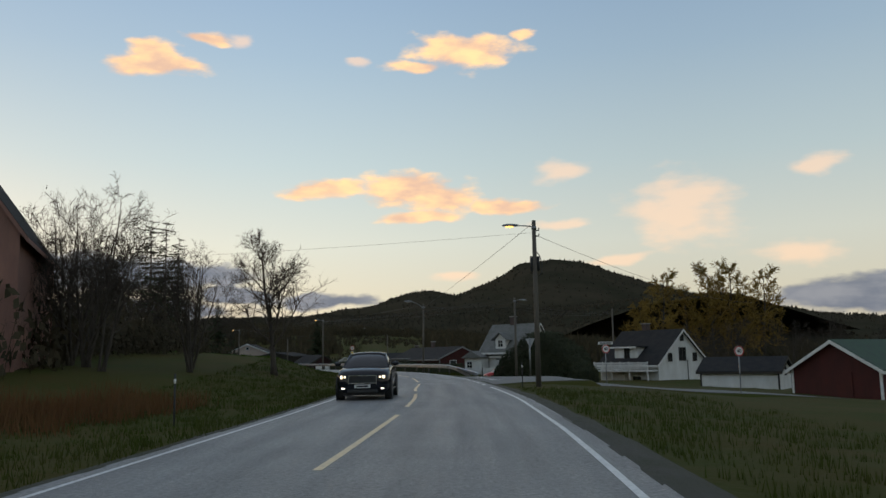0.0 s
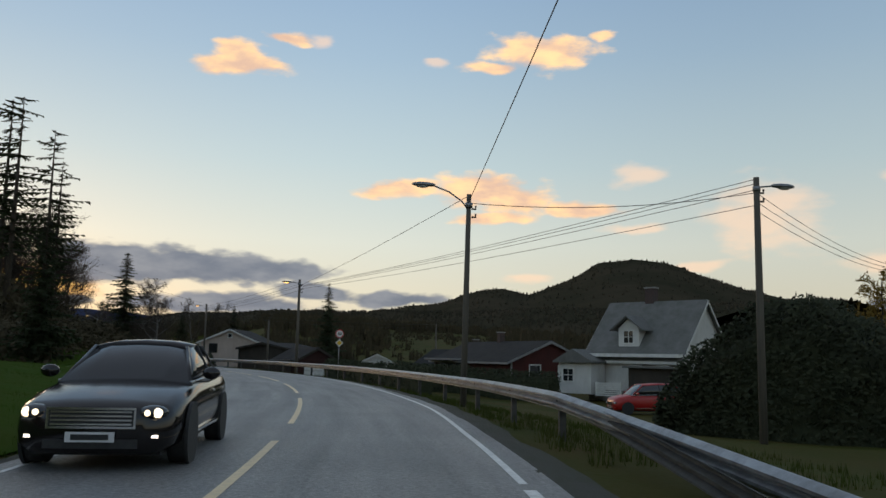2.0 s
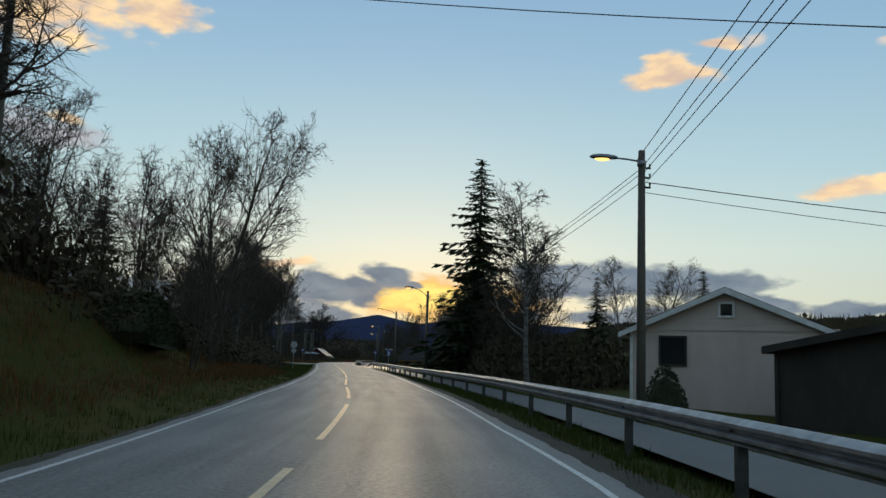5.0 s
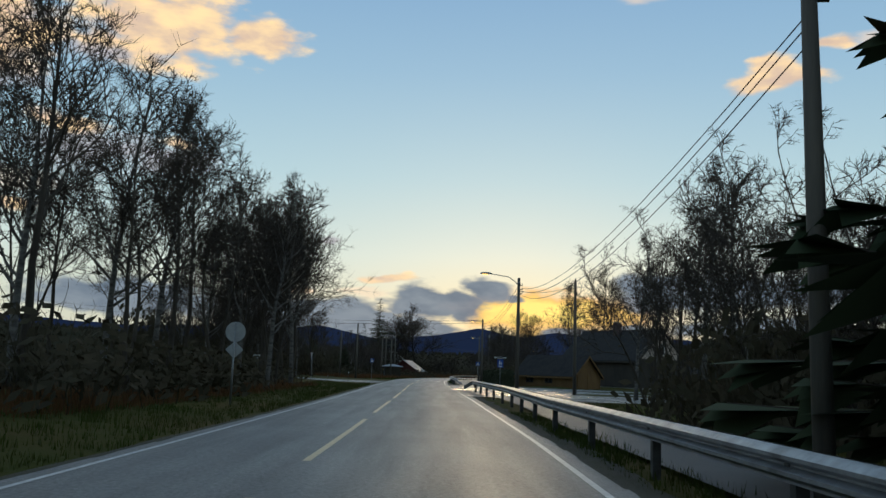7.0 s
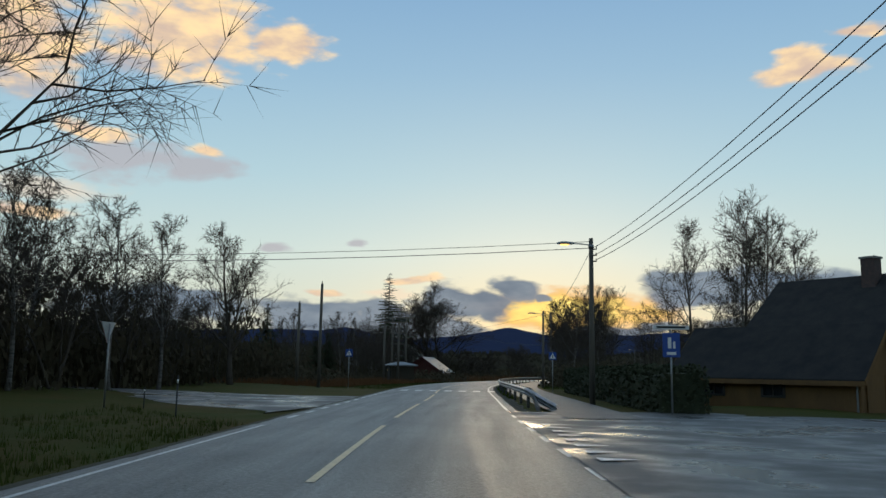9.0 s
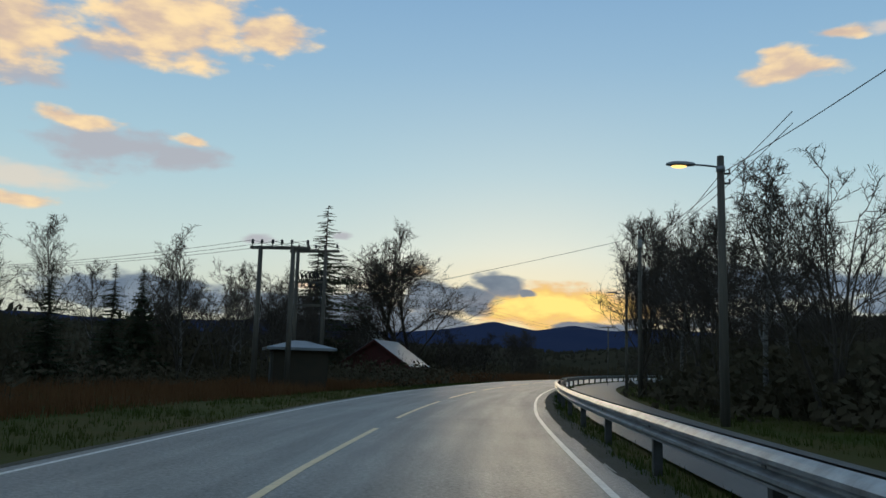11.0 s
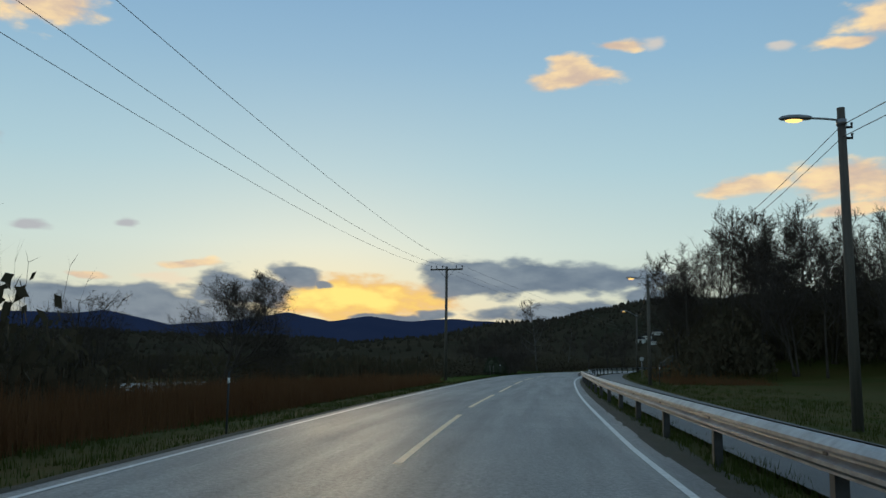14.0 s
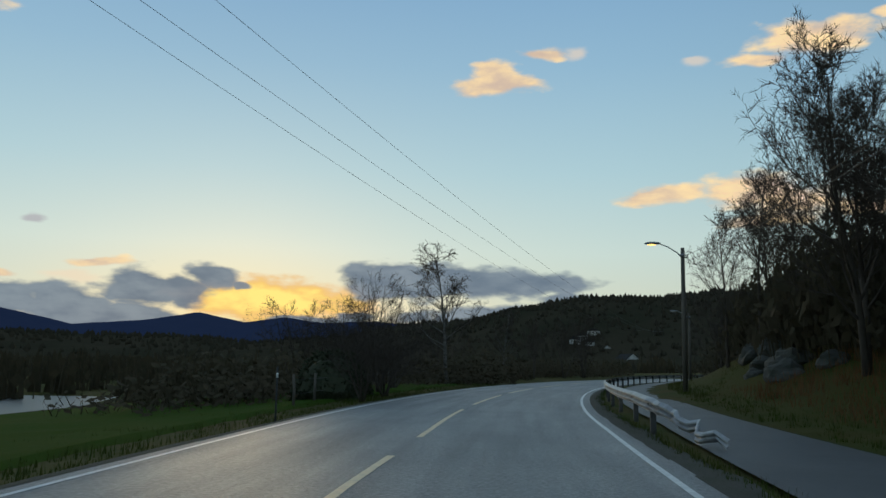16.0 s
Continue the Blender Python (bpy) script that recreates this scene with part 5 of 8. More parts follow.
# round the junction
for s, o, h, k in ((291, -17.5, 11, "birch"), (294, -17, 10.5, "alder"), (297.5, -16, 11, "birch"), (301.5, -15, 10.5, "birch"), (288, -20, 11, "alder2"), (285, -24, 12, "birch"), (296, -24, 11, "alder"), (316, -15.4, 11.5, "round"), (311, -24, 8, "scrub"), (318, -22, 7, "scrub"), (326, -20, 6.5, "scrub"), (333, -26, 8, "alder")):
    plant_s(k, s, o, h)
for s, o, h, k in ((315, 21, 13, "birch"), (312, 24, 12, "birch"), (322, 18, 10.5, "alder"), (318, 28, 11, "alder2"), (326, 24, 10, "birch"), (330, 17, 8, "scrub")):
    plant_s(k, s, o, h)
plant("oak", -124.5, 228.8, 17.5, wide=0.98, turn=120, group="bare wood beside the road")
# past the substation
for x, y, h, k in ((-180.6, 287.6, 6.0, "fir"), (-185.4, 291.7, 6.5, "spruce"), (-177, 283, 5.5, "fir"), (-190, 300, 9, "alder"), (-196, 306, 9, "birch"), (-201, 312, 9.5, "alder2"), (-206, 318, 8.5, "birch"), (-192, 292, 8, "birch"), (-199, 301, 9, "alder"),
                   (-213.6, 328.7, 20.0, "ragged"), (-210.5, 325.0, 15.0, "ragged"), (-216, 324, 15, "alder"), (-221.0, 341.0, 14.0, "birch"), (-223, 333, 11, "alder2")):
    plant(k, x, y, h)
for s, o, h, k in ((387.8, 13.9, 17.0, "upright"), (372, 11, 10.0, "alder2"), (366, 10.8, 10.5, "alder2"), (361, 10.5, 10.5, "birch"), (356, 11, 11, "alder"), (351, 10.8, 10.5, "alder2"), (346, 11.5, 10.5, "birch"), (341, 12, 10, "alder"), (363, 14, 11, "alder"), (354, 14.5, 11, "birch"), (348, 15, 11, "alder2"), (368, 14.5, 10.5, "birch")):
    plant_s(k, s, o, h, group="bare trees behind the footpath")
plant("upright", -166.6, 315.6, 12.6, wide=1.0)
plant("oak", -213.0, 343.6, 18.0, wide=1.55, turn=40)
plant("round", -215.6, 340.4, 18.5, wide=0.9, turn=70)
for x, y, h, w_ in ((-209, 352, 6.0, 1.5), (-212, 350, 6.5, 1.5), (-207.5, 347.5, 4.5, 1.4)):
    plant("round", x, y, h, wide=w_)
plant("oak", -238.7, 396.1, 11.3, wide=1.25)
for x, y, h, k in ((-183, 293, 9.5, "alder"), (-188, 296, 10, "birch"), (-178, 277, 8.5, "spruce"), (-182, 282, 9, "alder2"), (-186, 287, 9.5, "birch"), (-194, 299, 10, "alder2"), (-199, 307, 10.5, "birch"), (-203, 315, 11, "alder"), (-206, 321, 11, "alder2"), (-198, 314, 10, "scrub"), (-191, 305, 9, "scrub"), (-175, 271, 9, "alder"), (-171, 264, 9, "birch")):
    plant(k, x, y, h)
for x, y, h, k in ((-207.5, 428.5, 13.5, "stand2"), (-203.0, 429.0, 15.0, "stand"), (-199.0, 428.0, 15.0, "upright"), (-209.5, 433.5, 12.5, "upright"), (-205.0, 434.0, 13.0, "stand")):
    plant(k, x, y, h, group="bare trees on the bank")
# the fields
for s, o, h, k in ((402, -22, 7, "scrub"), (407, -25, 7.5, "wide"), (413, -21, 6.5, "scrub"), (420, -24, 7, "scrub"), (427, -21, 6, "scrub"), (398, -27, 8, "alder"), (434, -22, 6, "round"), (424, -27, 7, "scrub"), (431, -25, 6.5, "scrub"), (439, -27, 7, "scrub"), (447, -26, 6.0, "scrub"), (450.5, -24, 7.2, "scrub"), (454, -26, 5.5, "scrub"), (474, -32, 6.0, "scrub"), (462, -34, 6, "scrub"), (410, -30, 8, "alder"), (417, -32, 8, "scrub")):
    plant_s(k, s, o, h)
for s, o, h, k in ((514, 16, 11.7, "stand"), (520, 14, 10.4, "stand"), (526, 16, 10.4, "stand2"), (496, 22, 13.0, "stand"), (506, 24, 13.0, "alder2"), (517, 22, 11.7, "stand2"), (486, 20, 11.7, "stand"), (480, 24, 11.7, "stand"), (474, 28, 11.7, "stand2"), (482, 22, 13.0, "alder2"), (485, 27, 14.3, "stand2"), (489, 21, 14.3, "stand"), (494, 25, 14.3, "stand"), (499, 20, 13.7, "stand2"), (480, 29, 14.3, "stand"), (490, 33, 14.3, "alder2"), (503, 26, 13.0, "stand2"), (516, 13, 10.4, "stand"), (521, 15, 10.4, "stand2"), (526, 12, 10.4, "stand"), (486, 26, 11.7, "alder2"), (496, 30, 11.7, "stand2"), (506, 32, 11.7, "stand"), (514, 28, 11.7, "stand"), (480, 32, 10.4, "stand2"), (522, 24, 11.7, "stand")):
    plant_s(k, s, o, h, group="bare trees on the bank")
plant("birch", -235.0, 458.2, 11.4, wide=1.3)
for x, y, h, w_ in ((-229.0, 435.5, 3.8, 1.5), (-231.0, 439.0, 3.6, 1.5), (-227.5, 430.5, 3.0, 1.4), (-236.5, 450.0, 8.2, 0.9), (-241.0, 447.0, 6.6, 0.9), (-239.5, 452.0, 7.0, 1.0), (-233.5, 446.0, 4.6, 1.4)):
    plant("scrub", x, y, h, wide=w_, group="bushes at the meadow edge")
for x, y, h in ((-139, 310.5, 21), (-134.5, 306, 18), (-143, 306, 18)):
    plant("stand", x, y, h, group="tall bare trees behind the barn")
for s, o, h, k in ((537, -18, 6, "scrub"), (528, -17, 5.5, "scrub"), (545, -14, 8, "alder"), (552, -10, 8, "birch"), (560, -9, 8, "alder2"), (568, -8, 9, "alder"), (548, -22, 8, "alder2"), (576, -8, 9, "scrub"), (556, 11, 8, "alder"), (566, 11, 8, "alder2"), (536, 12, 8, "alder"), (546, 13, 8, "birch")):
    plant_s(k, s, o, h)
for key in list(TREE):                 # the patterns themselves are not part of the place
    for o_ in (*TREE[key].children, TREE[key]):
        bpy.data.objects.remove(o_)
_th = random.Random(9)
for s0, s1, o0, o1, n, keys, hs in ((128, 150, -10, -20, 9, "ab", 0.75), (150, 212, -12, -22, 40, "ab", 1.4), (208, 262, -9, -22, 30, "bab", 0.8), (196, 234, 10.5, 20, 34, "bba", 1.5), (226, 246, 12.5, 22, 10, "ab", 1.0),
                                   (284, 340, -19, -34, 44, "ab", 2.1), (326, 420, -12.5, -20, 40, "cca", 0.9), (165, 205, -8.0, -12, 12, "ca", 0.7), (128, 165, -13, -24, 22, "ba", 1.15), (30, 100, -15, -38, 36, "ab", 1.5), (318, 372, -20, -46, 40, "ba", 1.7), (372, 398, -26, -44, 16, "ba", 1.8), (440, 474, -24, -38, 18, "ab", 1.2), (370, 402, -8.5, -13, 16, "ca", 0.9), (518, 540, -18, -24, 6, "ca", 0.9), (338, 369, 10.5, 17, 26, "bb", 0.95), (320, 334, 14, 24, 8, "ab", 0.8), (395, 446, -19, -30, 44, "ab", 1.9),
                                   (520, 534, 11, 24, 8, "ba", 0.8), (494, 545, -7, -14, 14, "ab", 0.75), (530, 600, 10, 24, 22, "ba", 1.0), (535, 600, -7, -20, 22, "ba", 1.0), (0, 60, -14, -30, 14, "ca", 0.8), (70, 128, -24, -34, 20, "ab", 1.0), (113, 140, -9.5, -20, 16, "ba", 0.75), (440, 500, 33, 46, 34, "ba", 1.9), (372, 440, 38, 52, 40, "ba", 1.9), (484, 532, 13.5, 38, 92, "ba", 1.8), (262, 278, -11, -24, 12, "bab", 0.6)):
    for i in range(n):
        thicket(keys[i % len(keys)], s0 + (s1 - s0) * (i + _th.random()) / n, _th.uniform(o0, o1), _th.uniform(0.8, 1.25), hs)


def clump_wood(name, label, spots, mat, seed):
    """Far scrub and woodland: ragged clumps of upright slivers and leaf patches, one mesh."""
    rnd = random.Random(seed)
    v, f = [], []
    for x, y, z, h in spots:
        for _ in range(11):
            a, r = rnd.uniform(0, 2 * math.pi), h * rnd.uniform(0.0, 0.42)
            px, py = x + math.cos(a) * r, y + math.sin(a) * r
            b, w = rnd.uniform(0, math.pi), h * rnd.uniform(0.05, 0.13)
            t = h * rnd.uniform(0.55, 1.1) * (1 - 0.5 * r / h)
            b0 = len(v)
            v.extend(((px - math.cos(b) * w, py - math.sin(b) * w, z - 0.6), (px + math.cos(b) * w, py + math.sin(b) * w, z - 0.6), (px + rnd.uniform(-.1, .1) * h, py + rnd.uniform(-.1, .1) * h, z + t)))
            f.append((b0, b0 + 1, b0 + 2))
        for _ in range(7):
            a, r, q = rnd.uniform(0, 2 * math.pi), h * rnd.uniform(0.1, 0.45), h * rnd.uniform(0.1, 0.7)
            px, py, w, b = x + math.cos(a) * r, y + math.sin(a) * r, h * rnd.uniform(0.06, 0.16), rnd.uniform(0, math.pi)
            b0 = len(v)
            v.extend(((px - math.cos(b) * w, py - math.sin(b) * w, z + q), (px, py, z + q - w), (px + math.cos(b) * w, py + math.sin(b) * w, z + q + w * 0.3), (px, py, z + q + w)))
            f.append((b0, b0 + 1, b0 + 2, b0 + 3))
    return tagged(new(name, raw_mesh(name, v, f, mat)), label, "woodland", kind="stuff")


def spots_polar(n, cx, cy, a0, a1, d0, d1, h0, h1, seed, clear=26.0):
    rnd = random.Random(seed)
    pts = []
    for _ in range(n):
        a, d = radians(rnd.uniform(a0, a1)), math.sqrt(rnd.uniform(d0 * d0, d1 * d1))
        pts.append((cx - d * math.sin(a), cy + d * math.cos(a)))
    s_, o_ = road_coords(pts)
    z_ = land(s_, o_)
    far_ = np.clip((np.abs(o_) - 140) / 300, 0, 1)
    z_ = z_ * (1 - far_) - 3.0 * far_
    return [(p[0], p[1], float(z), rnd.uniform(h0, h1)) for p, o, z in zip(pts, o_, z_) if abs(o) > clear]


clump_wood("valley_scrub", "dark leafless scrub and copses across the valley floor", spots_polar(1900, 0, 60, -42, 0.5, 110, 520, 3.0, 7.5, 31, 45) + spots_polar(420, 0, 60, 8, 16, 110, 520, 3.0, 7.5, 37, 45) + spots_polar(300, 0, 60, 0.5, 8, 160, 520, 1.2, 2.6, 38, 45), MAT["leaf"], 32)
clump_wood("valley_scrub", "dark wood beyond the lakeside fields", spots_polar(1900, -180, 330, 22, 75, 178, 600, 3.0, 8.0, 33, 55), MAT["leaf"], 34)
clump_wood("valley_scrub", "dark wood beyond the roadside field", spots_polar(900, -190, 350, -50, 14, 70, 330, 4.0, 8.0, 35, 42), MAT["leaf"], 36)

# ---- houses ----
def window_part(parent, w, h, m, bars=(0, 0), frame_mat="trim", deep=0.05):
    """A window on a wall: frame proud of the cladding, pane set back, glazing bars. Its outside looks along -y."""
    win = child("window", None, parent, "", m)
    bm = bmesh.new()
    t = 0.09
    for x0, z0, x1, z1 in ((-w / 2 - t, -h / 2 - t, w / 2 + t, -h / 2), (-w / 2 - t, h / 2, w / 2 + t, h / 2 + t), (-w / 2 - t, -h / 2, -w / 2, h / 2), (w / 2, -h / 2, w / 2 + t, h / 2)):
        box(bm, x0, -0.06, z0, x1, 0.02, z1)
    part("window_frame", bm, MAT[frame_mat], win)
    part("pane", new_box(-w / 2, -0.02, -h / 2, w / 2, 0.0, h / 2), MAT["pane"], win)
    bm = bmesh.new()
    for k in range(bars[0]):
        x = -w / 2 + w * (k + 1) / (bars[0] + 1)
        box(bm, x - 0.025, -0.04, -h / 2, x + 0.025, -0.018, h / 2)
    for k in range(bars[1]):
        z = -h / 2 + h * (k + 1) / (bars[1] + 1)
        box(bm, -w / 2, -0.043, z - 0.025, w / 2, -0.021, z + 0.025)
    if bars != (0, 0):
        part("glazing_bar", bm, MAT[frame_mat], win)
    else:
        bm.free()
    return win


def house(name, label, x, y, z, rz, L, W, wall_h, roof_h, wall, roof, over=0.4, category="house", trim="trim", plinth=0.4, end_over=0.35, deep=1.5):
    """A gabled building: ridge along its x, base at z. Parts: plinth, walls, roof slopes, barge boards, fascias."""
    h = thing(name, label, category, (x, y, z), rz)
    part("plinth", new_box(-L / 2 + 0.04, -W / 2 + 0.04, -deep, L / 2 - 0.04, W / 2 - 0.04, plinth), MAT["concrete"], h)
    bm = bmesh.new()
    out = [(-W / 2, plinth), (W / 2, plinth), (W / 2, wall_h), (0, wall_h + roof_h - 0.05), (-W / 2, wall_h)]
    a = [bm.verts.new((-L / 2, p, q)) for p, q in out]
    b = [bm.verts.new((L / 2, p, q)) for p, q in out]
    bm.faces.new(a)
    bm.faces.new(b[::-1])
    for i in range(5):
        bm.faces.new((a[i], b[i], b[(i + 1) % 5], a[(i + 1) % 5]))
    part("wall", bm, MAT[wall], h)
    slope = roof_h / (W / 2)
    ln = math.hypot(1, slope)
    for sgn in (-1, 1):
        bm = bmesh.new()
        y0, z0 = 0.0, wall_h + roof_h + 0.06
        y1 = sgn * (W / 2 + over)
        z1 = wall_h - over * slope + 0.06
        nx, nz = sgn * slope / ln, 1 / ln
        th = 0.11
        for (ya, za, yb, zb) in ((y0, z0, y1, z1),):
            pts = [(ya, za + th / nz * 0.5), (yb, zb + th * 0.5), (yb - nx * 0, zb - th * 0.5), (ya, za - th * 0.5)]
            va = [bm.verts.new((-L / 2 - end_over, p, q)) for p, q in pts]
            vb = [bm.verts.new((L / 2 + end_over, p, q)) for p, q in pts]
            bm.faces.new(va)
            bm.faces.new(vb[::-1])
            for i in range(4):
                bm.faces.new((va[i], vb[i], vb[(i + 1) % 4], va[(i + 1) % 4]))
        part("roof_slope", bm, MAT[roof], h)
        part("fascia", new_box(-L / 2 - end_over, min(y1, y1 + sgn * 0.03), z1 - 0.20, L / 2 + end_over, max(y1, y1 + sgn * 0.03), z1 + 0.0), MAT[trim], h)
        for end in (-1, 1):
            bm = bmesh.new()
            xe = end * (L / 2 + end_over)
            pts = [(0, z0 + 0.03), (y1, z1 + 0.03), (y1, z1 - 0.20), (0, z0 - 0.22)]
            va = [bm.verts.new((xe, p, q)) for p, q in pts]
            vb = [bm.verts.new((xe + end * 0.035, p, q)) for p, q in pts]
            bm.faces.new(va)
            bm.faces.new(vb[::-1])
            for i in range(4):
                bm.faces.new((va[i], vb[i], vb[(i + 1) % 4], va[(i + 1) % 4]))
            part("barge_board", bm, MAT[trim], h)
    for sx in (-1, 1):
        for sy in (-1, 1):
            part("corner_board", new_box(sx * L / 2 - 0.07, sy * W / 2 - 0.07, plinth, sx * L / 2 + 0.07, sy * W / 2 + 0.07, wall_h - 0.02), MAT[trim], h)
    return h


def side_m(x, z, W, sgn=-1):
    """On the long side: sgn -1 faces -y."""
    return pose(x, sgn * W / 2, z, 0, 0, 0 if sgn < 0 else 180)


def gable_m(y, z, L, sgn=1):
    return pose(sgn * L / 2, y, z, 0, 0, 90 if sgn > 0 else -90)


def chimney(h, x, y, z0, z1, w=0.55):
    bm = new_box(x - w / 2, y - w / 2, z0, x + w / 2, y + w / 2, z1)
    c = part("chimney", bm, MAT["brick"], h)
    part("chimney_cap", new_box(x - w / 2 - 0.07, y - w / 2 - 0.07, z1 - 0.02, x + w / 2 + 0.07, y + w / 2 + 0.07, z1 + 0.1), MAT["concrete"], c)


def door_part(h, m, w=0.95, ht=2.05, mat="trim"):
    d = part("door", new_box(-w / 2, -0.05, 0, w / 2, 0.02, ht), MAT[mat], h, "", False, m)
    part("door_handle", new_box(w / 2 - 0.14, -0.10, 0.98, w / 2 - 0.06, -0.05, 1.02), MAT["steel"], d)
    return d


# white house with a dark roof, dormer and balcony
H1 = house("white_house", "white timber house with dark tiled roof, dormer and balcony", 26.4, 98.7, -2.9, -57.5, 9, 8, 3.4, 3.6, "white_wood", "roof_dark", 0.45)
chimney(H1, -1.2, 0.4, 5.6, 7.9, 0.7)
for y_, z_, w_, ht_ in ((0, 4.25, 1.0, 1.35), (-2.1, 3.9, 0.55, 0.8), (2.1, 3.9, 0.55, 0.8), (0, 6.1, 0.45, 0.6)):
    window_part(H1, w_, ht_, gable_m(y_, z_, 9), (1, 0), "dark_wood")
part("downpipe", new_box(4.54, 0.75, 0.2, 4.6, 0.82, 3.6), MAT["black"], H1)
dorm = part("dormer", new_box(-2.6, -3.6, 3.5, 1.0, -0.2, 5.15), MAT["white_wood"], H1)
bm = bmesh.new()
prism(bm, [(-2.95, 5.10), (1.35, 5.10), (1.35, 5.24), (-2.95, 5.24)], -4.1, 0.1)
part("dormer_roof", bm, MAT["roof_dark"], dorm)
part("dormer_fascia", new_box(-2.95, -4.14, 5.02, 1.35, -4.10, 5.2), MAT["trim"], dorm)
window_part(dorm, 0.7, 1.25, pose(-0.6, -3.6, 4.35), (1, 0), "dark_wood")
balc = part("balcony", new_box(-4.2, -5.6, 2.35, 4.3, -3.9, 2.5), MAT["trim"], H1, "white timber balcony with board railing")
for k in range(4):
    part("rail_board", new_box(-4.2, -5.62, 2.62 + k * 0.21, 4.3, -5.58, 2.76 + k * 0.21), MAT["trim"], balc)
for k in range(7):
    part("balcony_post", new_box(-4.16 + k * 1.4, -5.57, 2.5, -4.08 + k * 1.4, -5.5, 3.5), MAT["trim"], balc)
for k in range(4):
    part("column", new_box(-4.1 + k * 2.75, -5.55, 0.0, -3.98 + k * 2.75, -5.43, 2.35), MAT["trim"], H1)
window_part(H1, 1.3, 0.6, side_m(1.2, 1.5, 8), (0, 0), "trim")
door_part(H1, pose(-1.2, -4.0, 0.3), mat="trim")
bm = bmesh.new()
prism(bm, [(-1.9, 2.2), (-0.5, 2.2), (-0.5, 2.28), (-1.2, 2.62), (-1.9, 2.28)], -5.3, -4.0)
part("porch_roof", bm, MAT["trim"], H1)

SHED = house("garage", "white timber garage with grey metal roof", 29.5, 77.8, -2.2, -37, 7.0, 4.4, 1.95, 1.15, "white_wood", "roof_dark", 0.3, "garage", "dark_wood", 0.2)
window_part(SHED, 0.35, 0.7, gable_m(0.2, 1.9, 7.0), (0, 0), "dark_wood")
REDB = house("red_barn", "dark red timber barn with green metal roof", 31.0, 58.5, -2.2, -146, 9, 6.2, 2.4, 1.85, "red_wood", "roof_green", 0.35, "barn", "trim", 0.3)
part("barn_door", new_box(4.5, -1.2, 0.2, 4.56, 1.2, 2.2), MAT["red_wood"], REDB)

# tall faded barn by the start
OLDB = house("old_barn", "tall faded red timber barn with weathered boards", -23.2, 38.6, -0.3, -72, 12, 9.0, 7.4, 6.3, "pink_wood", "roof_dark", 0.4, "barn", "pink_wood", 0.3)
window_part(OLDB, 0.6, 1.0, gable_m(2.2, 4.8, 12), (1, 1), "trim")
window_part(OLDB, 0.6, 1.0, gable_m(2.4, 2.0, 12), (1, 1), "trim")

# white house with a slate roof below the bend
H2 = house("slate_house", "old white timber house with mossy slate roof and dormer", 12.9, 124.2, -1.2, -40, 8.0, 7.6, 3.1, 4.2, "white_wood", "roof_grey", 0.45)
chimney(H2, -0.6, 0.2, 6.6, 8.5, 0.75)
dorm = part("dormer", new_box(-1.5, -3.3, 3.6, 0.3, 0.0, 5.2), MAT["white_wood"], H2)
bm = bmesh.new()
for sgn in (-1, 1):
    pts = [(-0.6, 6.15), (-0.6 + sgn * 1.45, 5.05), (-0.6 + sgn * 1.45, 4.95), (-0.6, 6.03)]
    va = [bm.verts.new((p, -3.75, q)) for p, q in pts]
    vb = [bm.verts.new((p, 0.2, q)) for p, q in pts]
    bm.faces.new(va)
    bm.faces.new(vb[::-1])
    for i in range(4):
        bm.faces.new((va[i], vb[i], vb[(i + 1) % 4], va[(i + 1) % 4]))
part("dormer_roof", bm, MAT["roof_grey"], dorm)
bm = bmesh.new()
prism(bm, [(-1.5, 5.15), (0.3, 5.15), (-0.6, 6.0)], -3.3, -3.22)
part("dormer_gable", bm, MAT["white_wood"], dorm)
window_part(dorm, 0.8, 0.9, pose(-0.6, -3.3, 4.5), (1, 1), "trim")
porch = part("porch", new_box(-5.3, -5.9, 0.1, -2.3, -4.0, 2.5), MAT["white_wood"], H2, "white timber porch with slate lean-to roof")
bm = bmesh.new()
prism(bm, [(-5.6, 2.45), (-2.0, 2.45), (-2.0, 2.58), (-3.8, 3.5), (-5.6, 2.58)], -6.3, -3.9)
part("porch_roof", bm, MAT["roof_grey"], porch)
window_part(porch, 0.9, 0.9, pose(-4.4, -5.9, 1.5), (1, 1), "trim")
part("cornice", new_box(-4.3, -4.75, 2.95, 4.3, -4.0, 3.2), MAT["trim"], H2)
for x_ in (0.4, 2.6):
    window_part(H2, 1.0, 1.1, side_m(x_, 1.75, 8.0), (1, 1), "trim")
annex = part("annex", new_box(1.0, -6.0, 0.0, 4.6, -4.0, 2.2), MAT["dark_wood"], H2)
bm = bmesh.new()
prism(bm, [(0.7, 2.15), (4.9, 2.15), (4.9, 2.3), (0.7, 2.3)], -6.4, -3.8)
part("annex_roof", bm, MAT["roof_grey"], annex)
stack = part("slatted_gate", new_box(-1.6, -6.36, 0.0, -1.5, -6.30, 1.1), MAT["trim"], H2, "grey slatted gate beside the porch")
part("gate_post", new_box(0.5, -6.36, 0.0, 0.6, -6.30, 1.1), MAT["trim"], stack)
for k in range(7):
    part("slat", new_box(-1.6, -6.40, 0.06 + 0.145 * k, 0.6, -6.36, 0.15 + 0.145 * k), MAT["trim"], stack)

